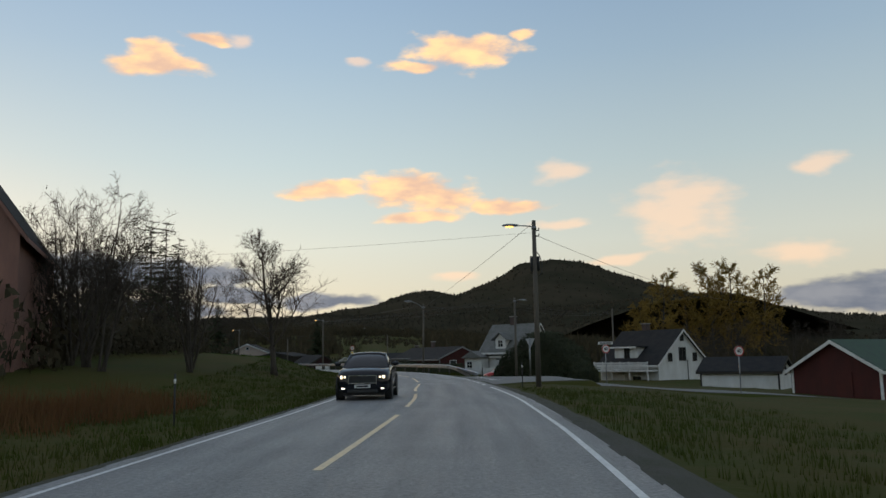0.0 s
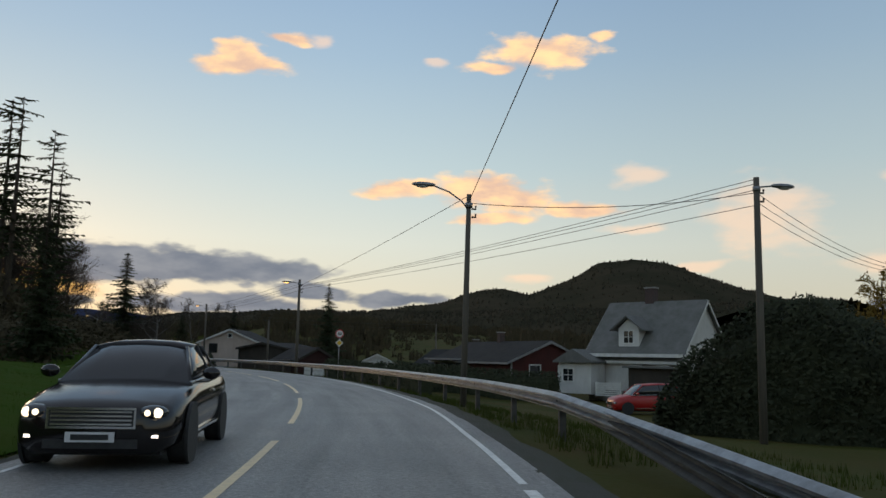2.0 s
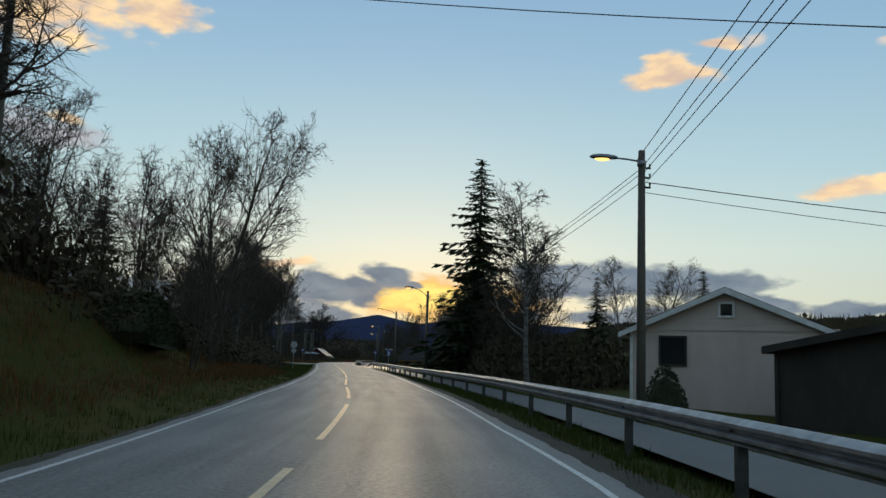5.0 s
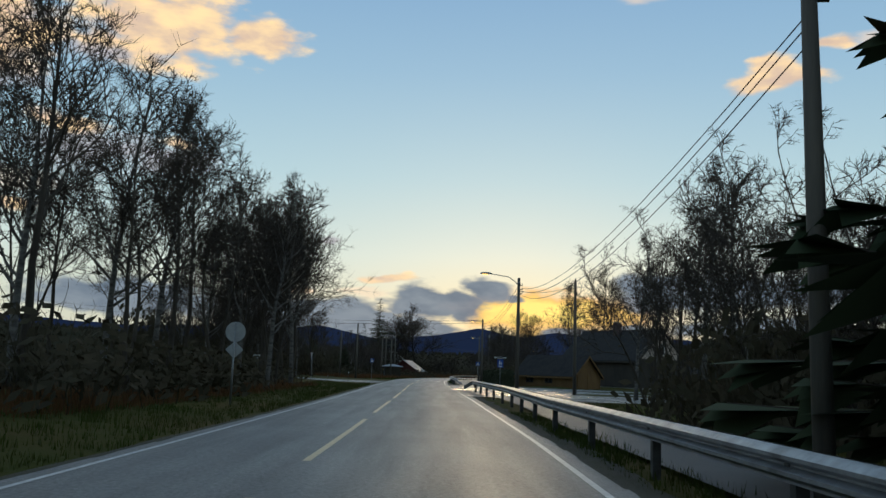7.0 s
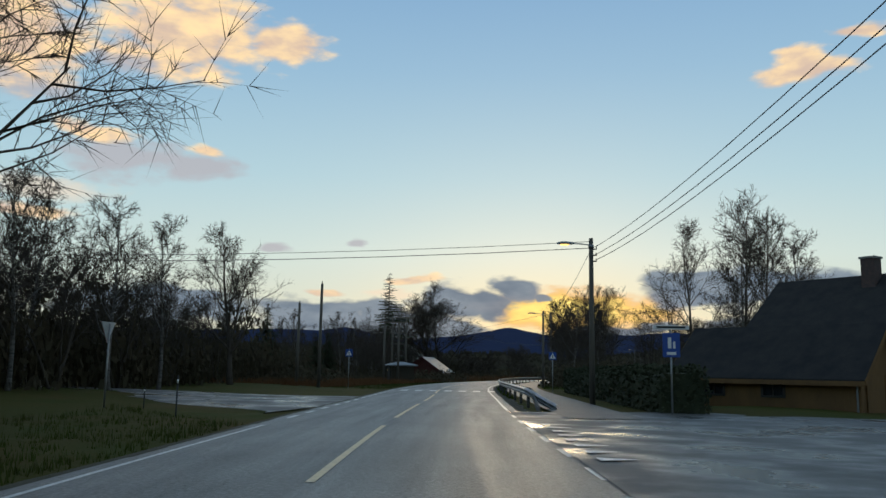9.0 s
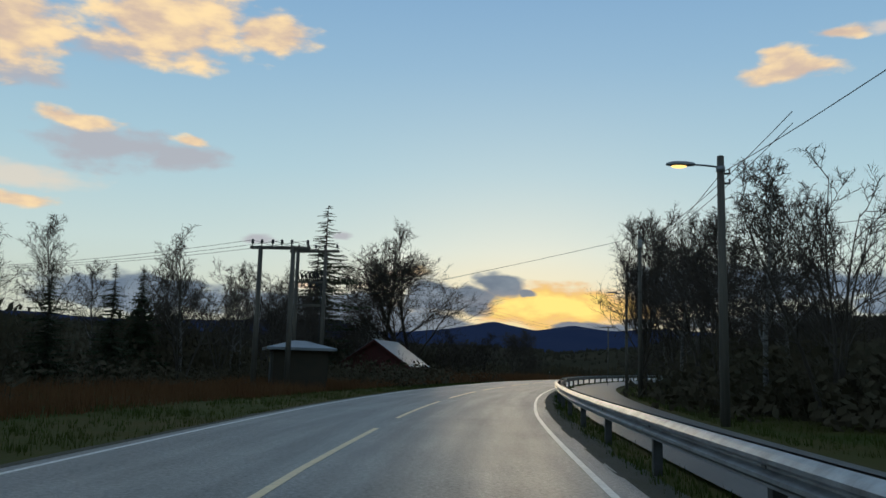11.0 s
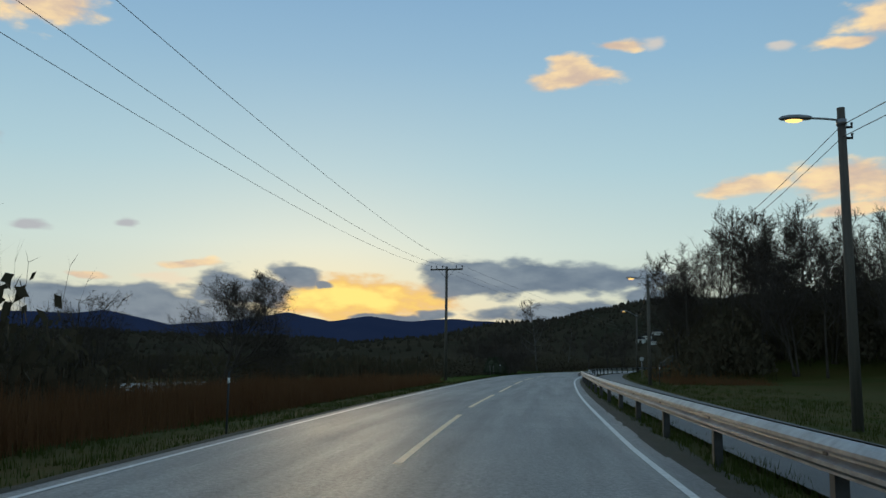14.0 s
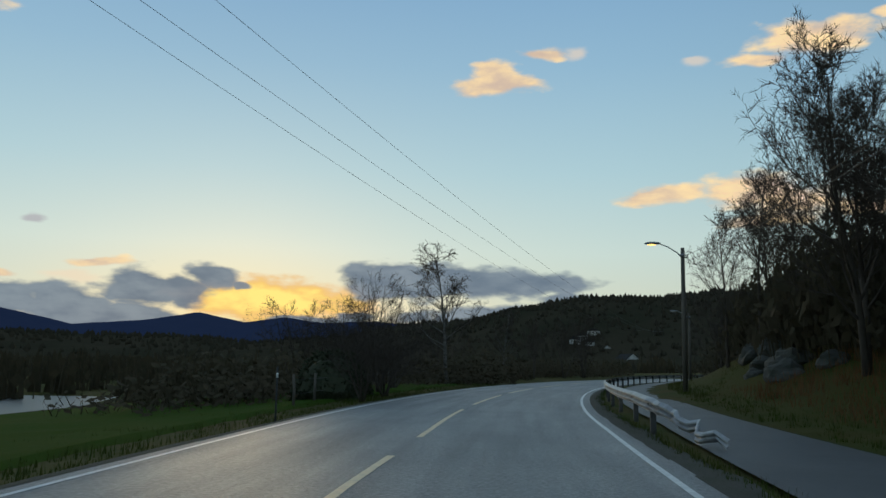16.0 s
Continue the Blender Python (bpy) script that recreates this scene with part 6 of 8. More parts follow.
# the long red house and its neighbours
H4 = house("red_house", "long dark red timber house with black roof", 1.0, 141.7, -1.4, -60, 16, 8.2, 2.75, 1.75, "red_wood", "roof_dark", 0.6, trim="grey_trim")
for y_, w_ in ((-1.6, 1.1), (1.3, 0.6)):
    window_part(H4, w_, 1.3, gable_m(y_, 1.65, 16), (0, 0), "trim")
chimney(H4, -1.0, 0.0, 4.2, 5.5)
for x_ in (-6.0, -4.2, -2.4):
    window_part(H4, 1.3, 0.8, side_m(x_, 1.9, 8.2), (0, 0), "grey_trim")
part("porch_fascia", new_box(-7.6, -5.6, 2.62, -1.2, -4.1, 2.8), MAT["grey_trim"], H4)
H5 = house("dark_roof_house", "low house with wide dark roof", -3.4, 160.4, -1.9, -35, 11, 9, 2.2, 2.1, "dark_wood", "roof_dark", 0.7, trim="dark_wood")
chimney(H5, 1.0, 0.0, 4.1, 5.6)
window_part(H5, 1.4, 0.9, side_m(0, 1.5, 9), (1, 0), "grey_trim")
HUT = house("small_garage", "small white garage with a blue door", -19.9, 194.2, -1.6, -82, 7, 5.6, 2.1, 1.3, "white_wood", "roof_dark", 0.4, "garage", "trim", 0.2)
part("garage_door", new_box(3.5, -1.4, 0.05, 3.56, 1.4, 1.9), MAT["steel"], HUT)
H3 = house("beige_house", "beige rendered gabled house with a small gable window", -37.95, 177.7, -0.8, -87, 11.4, 8.3, 3.85, 1.75, "cream_wood", "roof_dark", 0.5)
window_part(H3, 1.05, 1.15, gable_m(-2.3, 2.95, 11.4), (0, 0), "dark_wood")
window_part(H3, 0.5, 0.5, gable_m(0.0, 4.75, 11.4), (0, 0), "trim")
part("belt_board", new_box(5.7, -4.4, 3.85, 5.74, 4.4, 3.97), MAT["cream_wood"], H3)
house("dark_garage", "low black-stained timber garage with flat-pitched roof", -29.4, 168.1, -0.9, -112, 7.0, 8.0, 3.1, 0.7, "dark_wood", "roof_dark", 0.35, "garage", "dark_wood", 0.2)

RGAR = house("red_garage", "small dark red timber garage with a white door", -19.95, 143.2, -1.65, -53, 6.0, 4.5, 2.55, 1.2, "dark_red_wood", "roof_dark", 0.3, "garage", "dark_wood", 0.15)
gd = part("garage_door", new_box(3.0, -1.35, 0.02, 3.06, 1.35, 2.08), MAT["trim"], RGAR, "white panelled garage door")
for k in range(3):
    part("door_rib", new_box(3.06, -1.3, 0.50 + 0.5 * k, 3.075, 1.3, 0.53 + 0.5 * k), MAT["grey_trim"], gd)
part("door_frame", new_box(3.0, -1.47, 2.08, 3.08, 1.47, 2.2), MAT["dark_wood"], RGAR)

# ochre barn and the big house behind the junction
BARN = house("ochre_barn", "ochre timber outbuilding with dark roof and double doors", -116.8, 262.2, -0.35, -6, 8.4, 4.6, 1.85, 2.05, "ochre_wood", "roof_dark", 0.35, "outbuilding", "ochre_wood", 0.15)
for y_ in (-0.9, 0.9):
    part("door_leaf", new_box(4.2, y_ - 0.85, 0.05, 4.27, y_ + 0.85, 1.85), MAT["ochre_wood"], BARN)
for x_ in (-2.2, 0.6):
    window_part(BARN, 0.9, 0.55, side_m(x_, 1.2, 4.6), (1, 0), "dark_wood")
part("downpipe", new_box(4.1, -2.42, 0.0, 4.17, -2.34, 1.85), MAT["steel"], BARN)
BIG = house("big_house", "large dark timber house with white gable and brick chimney", -116.4, 276.4, -0.2, -12, 12.5, 8.6, 3.9, 3.6, "dark_wood", "roof_dark", 0.5, trim="dark_wood")
chimney(BIG, -0.2, -0.6, 6.6, 8.5, 0.8)
bm = bmesh.new()
va = [bm.verts.new((6.27, p, q)) for p, q in ((-4.2, 3.9), (4.2, 3.9), (0, 7.35))]
vb = [bm.verts.new((6.30, p, q)) for p, q in ((-4.2, 3.9), (4.2, 3.9), (0, 7.35))]
bm.faces.new(va)
bm.faces.new(vb[::-1])
for i in range(3):
    bm.faces.new((va[i], vb[i], vb[(i + 1) % 3], va[(i + 1) % 3]))
part("gable_cladding", bm, MAT["cream_wood"], BIG)
window_part(BIG, 0.9, 1.2, pose(6.3, 0, 5.1, 0, 0, 90), (1, 0), "trim")
part("roof_window", new_box(1.8, -2.75, 5.35, 2.6, -2.0, 5.55), MAT["pane"], BIG)
house("side_shed", "small ochre timber shed with dark roof", -96.5, 258.0, -0.3, -10, 5, 4, 1.9, 1.3, "ochre_wood", "roof_dark", 0.3, "shed", "ochre_wood", 0.15)

# substation kiosk
KIOSK = thing("substation_kiosk", "brown-green substation kiosk with a pale hipped roof", "kiosk", (-177.2, 296.6, -0.25), -32)
KIOSK.scale = (1.25, 1.25, 1.2)
part("body", new_box(-1.15, -1.15, -0.3, 1.15, 1.15, 1.85, 0.02), MAT["kiosk"], KIOSK)
part("slab", new_box(-1.35, -1.35, -0.4, 1.35, 1.35, 0.08, 0.02), MAT["concrete"], KIOSK)
bm = bmesh.new()
lo = [bm.verts.new(p) for p in ((-1.45, -1.45, 1.95), (1.45, -1.45, 1.95), (1.45, 1.45, 1.95), (-1.45, 1.45, 1.95))]
hi = [bm.verts.new((0.25 * a, 0.25 * b, 2.28)) for a, b in ((-1, -1), (1, -1), (1, 1), (-1, 1))]
dn = [bm.verts.new((a * 1.45, b * 1.45, 1.84)) for a, b in ((-1, -1), (1, -1), (1, 1), (-1, 1))]
bm.faces.new(hi)
bm.faces.new(dn[::-1])
for i in range(4):
    bm.faces.new((lo[i], lo[(i + 1) % 4], hi[(i + 1) % 4], hi[i]))
    bm.faces.new((dn[i], dn[(i + 1) % 4], lo[(i + 1) % 4], lo[i]))
part("roof", bm, MAT["roof_metal"], KIOSK)
part("door", new_box(-0.5, -1.19, 0.1, 0.5, -1.14, 1.75), MAT["post"], KIOSK)
part("warning_plate", new_box(-0.85, -1.17, 1.3, -0.65, -1.152, 1.5), MAT["yellow_sign"], KIOSK)

# farm at the second bend
house("red_barn", "red timber barn with grey metal roof", -205.6, 331.0, -0.7, -59, 9.5, 6.8, 2.1, 2.35, "red_wood", "roof_metal", 0.45, "barn", "red_wood", 0.2)
OW = house("farmhouse", "weathered white timber farmhouse with two chimneys", -231, 351.5, -0.3, -48, 9, 7.5, 4.4, 3.4, "white_wood", "roof_dark", 0.4)
chimney(OW, 2.0, -0.4, 6.9, 8.7)
chimney(OW, -1.0, 0.3, 6.9, 8.9)
for y_ in (-1.7, 1.7):
    window_part(OW, 0.8, 1.2, gable_m(y_, 2.9, 9), (1, 1), "trim")
window_part(OW, 0.7, 1.0, gable_m(0, 5.7, 9), (1, 1), "trim")

# small houses far off, on the slope under the hill
_hr = random.Random(21)
for t_ in range(22):
    a_, d_ = _hr.uniform(1.0, 7.0), _hr.uniform(560, 700)
    x_, y_ = -d_ * math.sin(radians(a_)), 60 + d_ * math.cos(radians(a_))
    z_ = 1.35 + d_ * math.tan(radians(_hr.uniform(0.7, 1.9))) - 2
    far = thing("far_house", "pale house far off on the hillside", "house", (x_, y_, z_), _hr.uniform(-70, -20), group="houses on the hillside")
    L_, W_, h_ = _hr.uniform(9, 15), _hr.uniform(7, 9), _hr.uniform(2.6, 4.5)
    wm = _hr.choice(("trim", "trim", "cream_wood", "red_wood", "roof_grey"))
    part("wall", new_box(-L_ / 2, -W_ / 2, -8, L_ / 2, W_ / 2, h_), MAT[wm], far)
    bm = bmesh.new()
    o_ = [(-W_ / 2 - .4, h_), (W_ / 2 + .4, h_), (0, h_ + 2.2)]
    va = [bm.verts.new((-L_ / 2 - .4, p, q)) for p, q in o_]
    vb = [bm.verts.new((L_ / 2 + .4, p, q)) for p, q in o_]
    bm.faces.new(va)
    bm.faces.new(vb[::-1])
    for i in range(3):
        bm.faces.new((va[i], vb[i], vb[(i + 1) % 3], va[(i + 1) % 3]))
    part("roof", bm, MAT[_hr.choice(("roof_dark", "roof_grey", "roof_metal"))], far)
    for k in range(3):
        part("window", new_box(-L_ / 2 + L_ * (k + 0.6) / 3.4, -W_ / 2 - 0.05, h_ - 1.9, -L_ / 2 + L_ * (k + 0.6) / 3.4 + 1.2, -W_ / 2 + 0.02, h_ - 0.7), MAT["pane"], far)
for x_, y_, z_, rz_ in ((-262, 690, 2.5, -40), (-275, 720, 6.0, -70), (-258, 735, 8.0, -30)):
    f_ = house("far_house", "white house far down the road", x_, y_, z_, rz_, 6, 5, 2.2, 1.7, "white_wood", "roof_dark", 0.4)
    f_["group"] = "white houses down the road"
    window_part(f_, 1.1, 1.1, gable_m(0, 1.6, 9), (1, 0), "trim")

# ---- poles, lamps, wires ----
def lamp_pole(s, o, top, arm=1.2, lit=False, bracket="short", label="weathered wooden lamp post with a street lamp", side=-1, fittings=0, lean=0.0, girth=1.0):
    p = along(s, o)
    z0 = ground_z(p.x, p.y)
    h = top - z0
    ob = thing("lamp_post", label, "lamp post", (p.x, p.y, z0), heading(s), group="lamp posts along the road")
    child("post", tube("post", [(0, 0, -0.5), (lean * h * 0.5, 0, h * 0.5), (lean * h, 0, h)], [0.135 * girth, 0.118 * girth, 0.095 * girth], 12, MAT["pole"]), ob)
    xl = lean * h
    if bracket == "curve":
        pts = [(xl, 0, h - 0.55), (xl + side * 0.25, 0, h - 0.25), (xl + side * 0.7, 0, h + 0.05), (xl + side * arm, 0, h + 0.22)]
        zl = h + 0.24
    else:
        pts = [(xl, 0, h - 0.32), (xl + side * 0.4, 0, h - 0.27), (xl + side * arm * 0.6, 0, h - 0.25)]
        zl = h - 0.25
        arm = arm * 0.6
    child("arm", tube("arm", pts, 0.028, 8, MAT["steel"]), ob)
    child("clamp", tube("clamp", [(xl, 0, h - 0.45), (xl, 0, h - 0.3)], 0.125, 12, MAT["steel"]), ob)
    bm = bmesh.new()
    n, rows = 10, []
    for i, (u, w, t) in enumerate(((0.0, 0.05, 0.05), (0.08, 0.09, 0.075), (0.3, 0.13, 0.10), (0.55, 0.14, 0.10), (0.72, 0.10, 0.07), (0.80, 0.03, 0.03))):
        rows.append([bm.verts.new((side * u, math.cos(2 * math.pi * k / n) * w, math.sin(2 * math.pi * k / n) * t * (1.0 if math.sin(2 * math.pi * k / n) > 0 else 0.55))) for k in range(n)])
    for a, b in zip(rows, rows[1:]):
        for k in range(n):
            bm.faces.new((a[k], a[(k + 1) % n], b[(k + 1) % n], b[k]))
    bm.faces.new(rows[0])
    bm.faces.new(rows[-1])
    head = part("lamp_head", bm, MAT["steel"], ob, "", True, pose(xl + side * arm * 0.98, 0, zl))
    bm = bmesh.new()
    bmesh.ops.create_uvsphere(bm, u_segments=12, v_segments=8, radius=1.0)
    bmesh.ops.scale(bm, vec=(0.22, 0.10, 0.06), verts=bm.verts)
    part("lamp_lens", bm, MAT["lampglass"] if lit else MAT["lampoff"], head, "", True, pose(side * 0.44, 0, -0.045))
    for k in range(fittings):
        child("insulator", tube("insulator", [(xl + 0.1, 0, h - 0.5 - 0.28 * k), (xl + 0.24, 0, h - 0.5 - 0.28 * k), (xl + 0.24, 0, h - 0.38 - 0.28 * k)], 0.035, 6, MAT["black"]), ob)
    return ob, Vector((p.x, p.y, top))


TOPS = {}
PA, TOPS["A"] = lamp_pole(40.0, 5.6, 8.0, 1.3, True, fittings=2)
for k in range(2):
    child("fuse_box", tube("fuse_box", [(-0.17 + 0.34 * k, 0, 5.6), (-0.17 + 0.34 * k, 0, 6.3)], 0.07, 8, MAT["black"]), PA)
child("cable_loop", tube("cable_loop", [(0.15, -0.1, 5.3), (0.3, -0.12, 5.5), (0.33, -0.12, 5.9), (0.24, -0.1, 6.3), (0.1, -0.1, 6.5)], 0.02, 5, MAT["wire"]), PA)
_, TOPS["B"] = lamp_pole(83.9, 5.3, 6.9, 1.2, False, "curve", fittings=2, lean=0.012, girth=0.82)
_, TOPS["C"] = lamp_pole(80.9, 14.15, 7.33, 0.9, False, side=1, fittings=2)
_, TOPS["D"] = lamp_pole(123.7, 5.36, 7.45, 1.1, True, fittings=3, lean=0.0)
_, TOPS["E"] = lamp_pole(163.2, 8.0, 7.5, 1.2, True, fittings=3)
_, TOPS["F"] = lamp_pole(208.0, 6.3, 7.0, 1.2, True, "curve", fittings=2)
_, TOPS["G"] = lamp_pole(253.9, 7.77, 7.83, 1.9, True, "curve", fittings=3)
_, TOPS["I"] = lamp_pole(293.6, 7.7, 7.5, 1.3, True, fittings=3)
_, TOPS["J0"] = lamp_pole(338.0, 8.2, 7.4, 1.2, True, fittings=2)
_, TOPS["K"] = lamp_pole(382.1, 8.38, 7.68, 1.2, True, fittings=2)
_, TOPS["K2"] = lamp_pole(427.4, 9.15, 7.78, 1.2, True, fittings=2)
_, TOPS["L"] = lamp_pole(465.1, 8.49, 7.53, 1.2, True, fittings=2)
_, TOPS["M"] = lamp_pole(511, 8.6, 7.5, 1.1, True, "curve", fittings=1)
_, TOPS["N"] = lamp_pole(556.0, 8.3, 7.0, 1.1, False, "curve", fittings=1)


def plain_pole(s, o, top, label="plain weathered wooden utility pole", box_on=False):
    p = along(s, o)
    z0 = ground_z(p.x, p.y)
    ob = thing("utility_pole", label, "utility pole", (p.x, p.y, z0), heading(s))
    child("post", tube("post", [(0, 0, -0.5), (0, 0, top - z0)], [0.14, 0.10], 12, MAT["pole"]), ob)
    if box_on:
        part("junction_box", new_box(-0.13, -0.32, top - z0 - 0.75, 0.13, -0.1, top - z0 - 0.3, 0.02), MAT["steel"], ob)
    child("insulator", tube("insulator", [(0, 0, top - z0), (0, 0, top - z0 + 0.18)], 0.04, 6, MAT["black"]), ob)
    return Vector((p.x, p.y, top))


TOPS["bare8"] = plain_pole(259.3, 12.63, 8.4)
TOPS["J"] = plain_pole(362.5, 8.6, 9.0, "tall wooden utility pole with a junction box", True)
TOPS["Q2"] = plain_pole(168.0, 46.0, 6.6)
TOPS["P45"] = plain_pole(163.5, -9.9, 12.2, "pale slanting wooden utility pole on the bank")
TOPS["Q"] = plain_pole(149.0, 10.6, 5.15)
TOPS["R"] = plain_pole(95.0, 34.0, 7.2)
TOPS["W9"] = plain_pole(318.8, -9.5, 7.9)
TOPS["W9b"] = plain_pole(326.0, -13.0, 7.0)
TOPS["V9"] = plain_pole(281.0, -16.8, 6.2)
TOPS["U"] = plain_pole(395.0, 12.9, 5.4)


def crossarm_pole(s, o, top, width, label):
    p = along(s, o)
    z0 = ground_z(p.x, p.y)
    ob = thing("power_pole", label, "power pole", (p.x, p.y, z0), heading(s) - 4)
    h = top - z0
    child("post", tube("post", [(0, 0, -0.5), (0, 0, h + 0.15)], [0.15, 0.11], 12, MAT["pole"]), ob)
    part("crossarm", new_box(-width / 2, -0.06, h - 0.18, width / 2, 0.06, h - 0.04, 0.01), MAT["pole"], ob)
    for sgn in (-1, 1):
        child("brace", tube("brace", [(sgn * 0.75, -0.05, h - 0.16), (0.0, -0.13, h - 0.95)], 0.02, 5, MAT["steel"]), ob)
    spots = []
    for x in (-width / 2 + 0.05, -width / 4 - 0.2, -width * 0.12, width * 0.3, width / 2 - 0.05):
        child("insulator", tube("insulator", [(x, 0, h - 0.05), (x, 0, h + 0.06), (x, 0, h + 0.10), (x, 0, h + 0.24)], [0.02, 0.02, 0.06, 0.045], 8, MAT["black"]), ob)
        spots.append(ob.matrix_world @ Vector((x, 0, h + 0.22)))
    return spots


T_SPOTS = crossarm_pole(480.1, -8.1, 9.75, 3.0, "dark wooden power pole with a crossarm and insulators")


def h_frame(x, y, top, rz, gap=2.3, gear=False):
    z0 = ground_z(x, y)
    ob = thing("double_power_pole", "wooden double power pole with crossarm" + (" and switch gear" if gear else " and insulators"), "power pole", (x, y, z0), rz)
    h = top - z0
    for sx in (-1, 1):
        child("post", tube("post", [(sx * gap / 2, 0, -0.5), (sx * gap / 2, 0, h)], [0.15, 0.115], 12, MAT["pole"]), ob)
    part("crossarm", new_box(-gap / 2 - 0.55, -0.1, h - 0.18, gap / 2 + 0.9, 0.1, h - 0.02, 0.01), MAT["pole"], ob)
    spots = []
    for xx in (-gap / 2 - 0.45, -gap / 2 + 0.05, -0.25, 0.25, gap / 2 - 0.1, gap / 2 + 0.75):
        child("insulator", tube("insulator", [(xx, 0, h), (xx, 0, h + 0.1), (xx, 0, h + 0.14), (xx, 0, h + 0.34)], [0.025, 0.025, 0.085, 0.06], 8, MAT["black"]), ob)
        spots.append(ob.matrix_world @ Vector((xx, 0, h + 0.3)))
    if gear:
        for zz in (h - 2.1, h - 3.6):
            part("crossbar", new_box(-gap / 2 - 0.3, -0.09, zz - 0.07, gap / 2 + 0.2, 0.09, zz + 0.07, 0.01), MAT["pole"], ob)
        for k in range(6):
            x0 = -0.75 + 0.28 * k
            child("switch_arm", tube("switch_arm", [(x0, 0, h - 2.05), (x0 - 0.05, -0.2, h - 1.6), (x0 + 0.12, -0.25, h - 1.45), (x0 + 0.16, -0.1, h - 1.8), (x0 + 0.1, 0, h - 2.05)], 0.045, 6, MAT["black"]), ob)
        for k in range(3):
            x0 = -0.55 + 0.5 * k
            child("arrester", tube("arrester", [(x0, -0.1, h - 2.15), (x0 + 0.1, -0.35, h - 2.4), (x0 + 0.3, -0.35, h - 2.3)], 0.05, 6, MAT["black"]), ob)
        child("earth_rod", tube("earth_rod", [(0.75, -0.05, 0), (0.75, -0.05, h - 2.2)], 0.02, 5, MAT["wire"]), ob)
    return spots


H1_SPOTS = h_frame(-176.4, 294.2, 7.35, 38, 1.75)
H2_SPOTS = h_frame(-182.9, 301.8, 8.55, 29, 1.92, True)


def wire(a, b, sag, r=0.014, n=14):
    a, b = Vector(a), Vector(b)
    pts = [a.lerp(b, k / n) - Vector((0, 0, sag * 4 * (k / n) * (1 - k / n))) for k in range(n + 1)]
    base = a.copy()
    ob = new("overhead_wire", tube("overhead_wire", [p - base for p in pts], r, 4, MAT["wire"]))
    ob.location = base
    return tagged(ob, "thin black overhead cable between poles", "cable", group="overhead cables")


def drop(k, dz):
    return TOPS[k] - Vector((0, 0, dz))


wire(drop("A", 0.1), drop("B", 0.45), 0.12, 0.012)
wire(drop("B", 0.1), drop("D", 0.5), 0.12, 0.012)
wire(drop("B", 0.3), drop("C", 0.5), 0.3, 0.012)
wire(drop("A", 0.6), drop("A", 0.6) + Vector((-60, 12, 1.0)), 0.9, 0.005)
wire(drop("A", 0.7), TOPS["R"] + Vector((18, 0, 0.5)), 0.8, 0.010)
for dz in (0.05, 0.2, 0.4, 0.9):
    wire(drop("C", dz), drop("D", 0.5 + dz * 0.3), 0.2, 0.011)
for dz in (0.5, 0.8, 1.1):
    wire(drop("C", dz), TOPS["R"] - Vector((0, 0, dz * 0.5)), 0.5, 0.012)
for k, (dz, dx) in enumerate(((0.1, -0.35), (0.35, 0.0), (0.5, 0.15), (0.75, 0.4))):
    wire(drop("D", dz) + Vector((dx, 0, 0)), drop("E", dz + 0.15) + Vector((dx * 0.4, 0, 0)), 0.25, 0.012)
    if k:
        wire(drop("E", dz + 0.15), drop("F", dz), 0.9, 0.012)
        wire(drop("F", dz + 0.6), drop("G", dz + 0.3), 1.05 + 0.13 * k, 0.012)
wire(drop("E", 0.9), TOPS["Q2"], 0.5)
wire(drop("E", 1.2), TOPS["Q2"] - Vector((0, 0, 0.5)), 0.6, 0.010)
wire(drop("Q", 0.05), drop("P45", 0.1), 0.35, 0.010)
for dz in (0.5, 0.85, 1.1):
    wire(drop("G", dz), drop("I", dz), 0.7, 0.014)
wire(drop("G", 0.9), drop("bare8", 0.3), 0.3)
wire(drop("I", 0.15), along(305, -58, 9.6), 1.2, 0.012)
wire(drop("I", 0.45), along(303, -60, 9.2), 1.3, 0.016)
wire(drop("I", 0.5), drop("J0", 0.5), 0.8, 0.012)
wire(drop("J0", 0.5), drop("J", 1.2), 0.3, 0.012)
wire(drop("J", 0.1) + Vector((0, 0, 0)), H2_SPOTS[5] - Vector((0, 0, 3.6)), 0.1, 0.012)
wire(drop("J", 0.4), drop("J", 0.6) + Vector((40, -10, 0.5)), 0.6, 0.014)
for dz in (0.45, 0.75):
    wire(drop("J", dz), drop("J0", dz) + Vector((2.5, -1.5, 0.9)), 0.4, 0.014)
    wire(drop("J", dz + 0.4), drop("K", dz), 0.3, 0.011)
    wire(drop("K", dz), drop("K2", dz), 0.8, 0.012)
    wire(drop("K2", dz), drop("L", dz), 0.7, 0.012)
    wire(drop("L", dz), drop("M", dz), 0.7, 0.012)
    wire(drop("M", dz), drop("N", dz), 0.7, 0.012)
for k in range(3):
    far_end = along(640 + 20 * k, -40, 10)
    wire(H1_SPOTS[2 * k], H2_SPOTS[2 * k], 0.15, 0.011)
    wire(H2_SPOTS[(1, 3, 5)[k]], T_SPOTS[(0, 2, 4)[k]], 2.4, 0.008, 22)
    wire(H1_SPOTS[(0, 3, 5)[k]], H1_SPOTS[(0, 3, 5)[k]] + Vector((-52, -20, 1.0)), 1.6, 0.011, 18)
    wire(T_SPOTS[(0, 2, 4)[k]], far_end, 2.4, 0.008, 22)


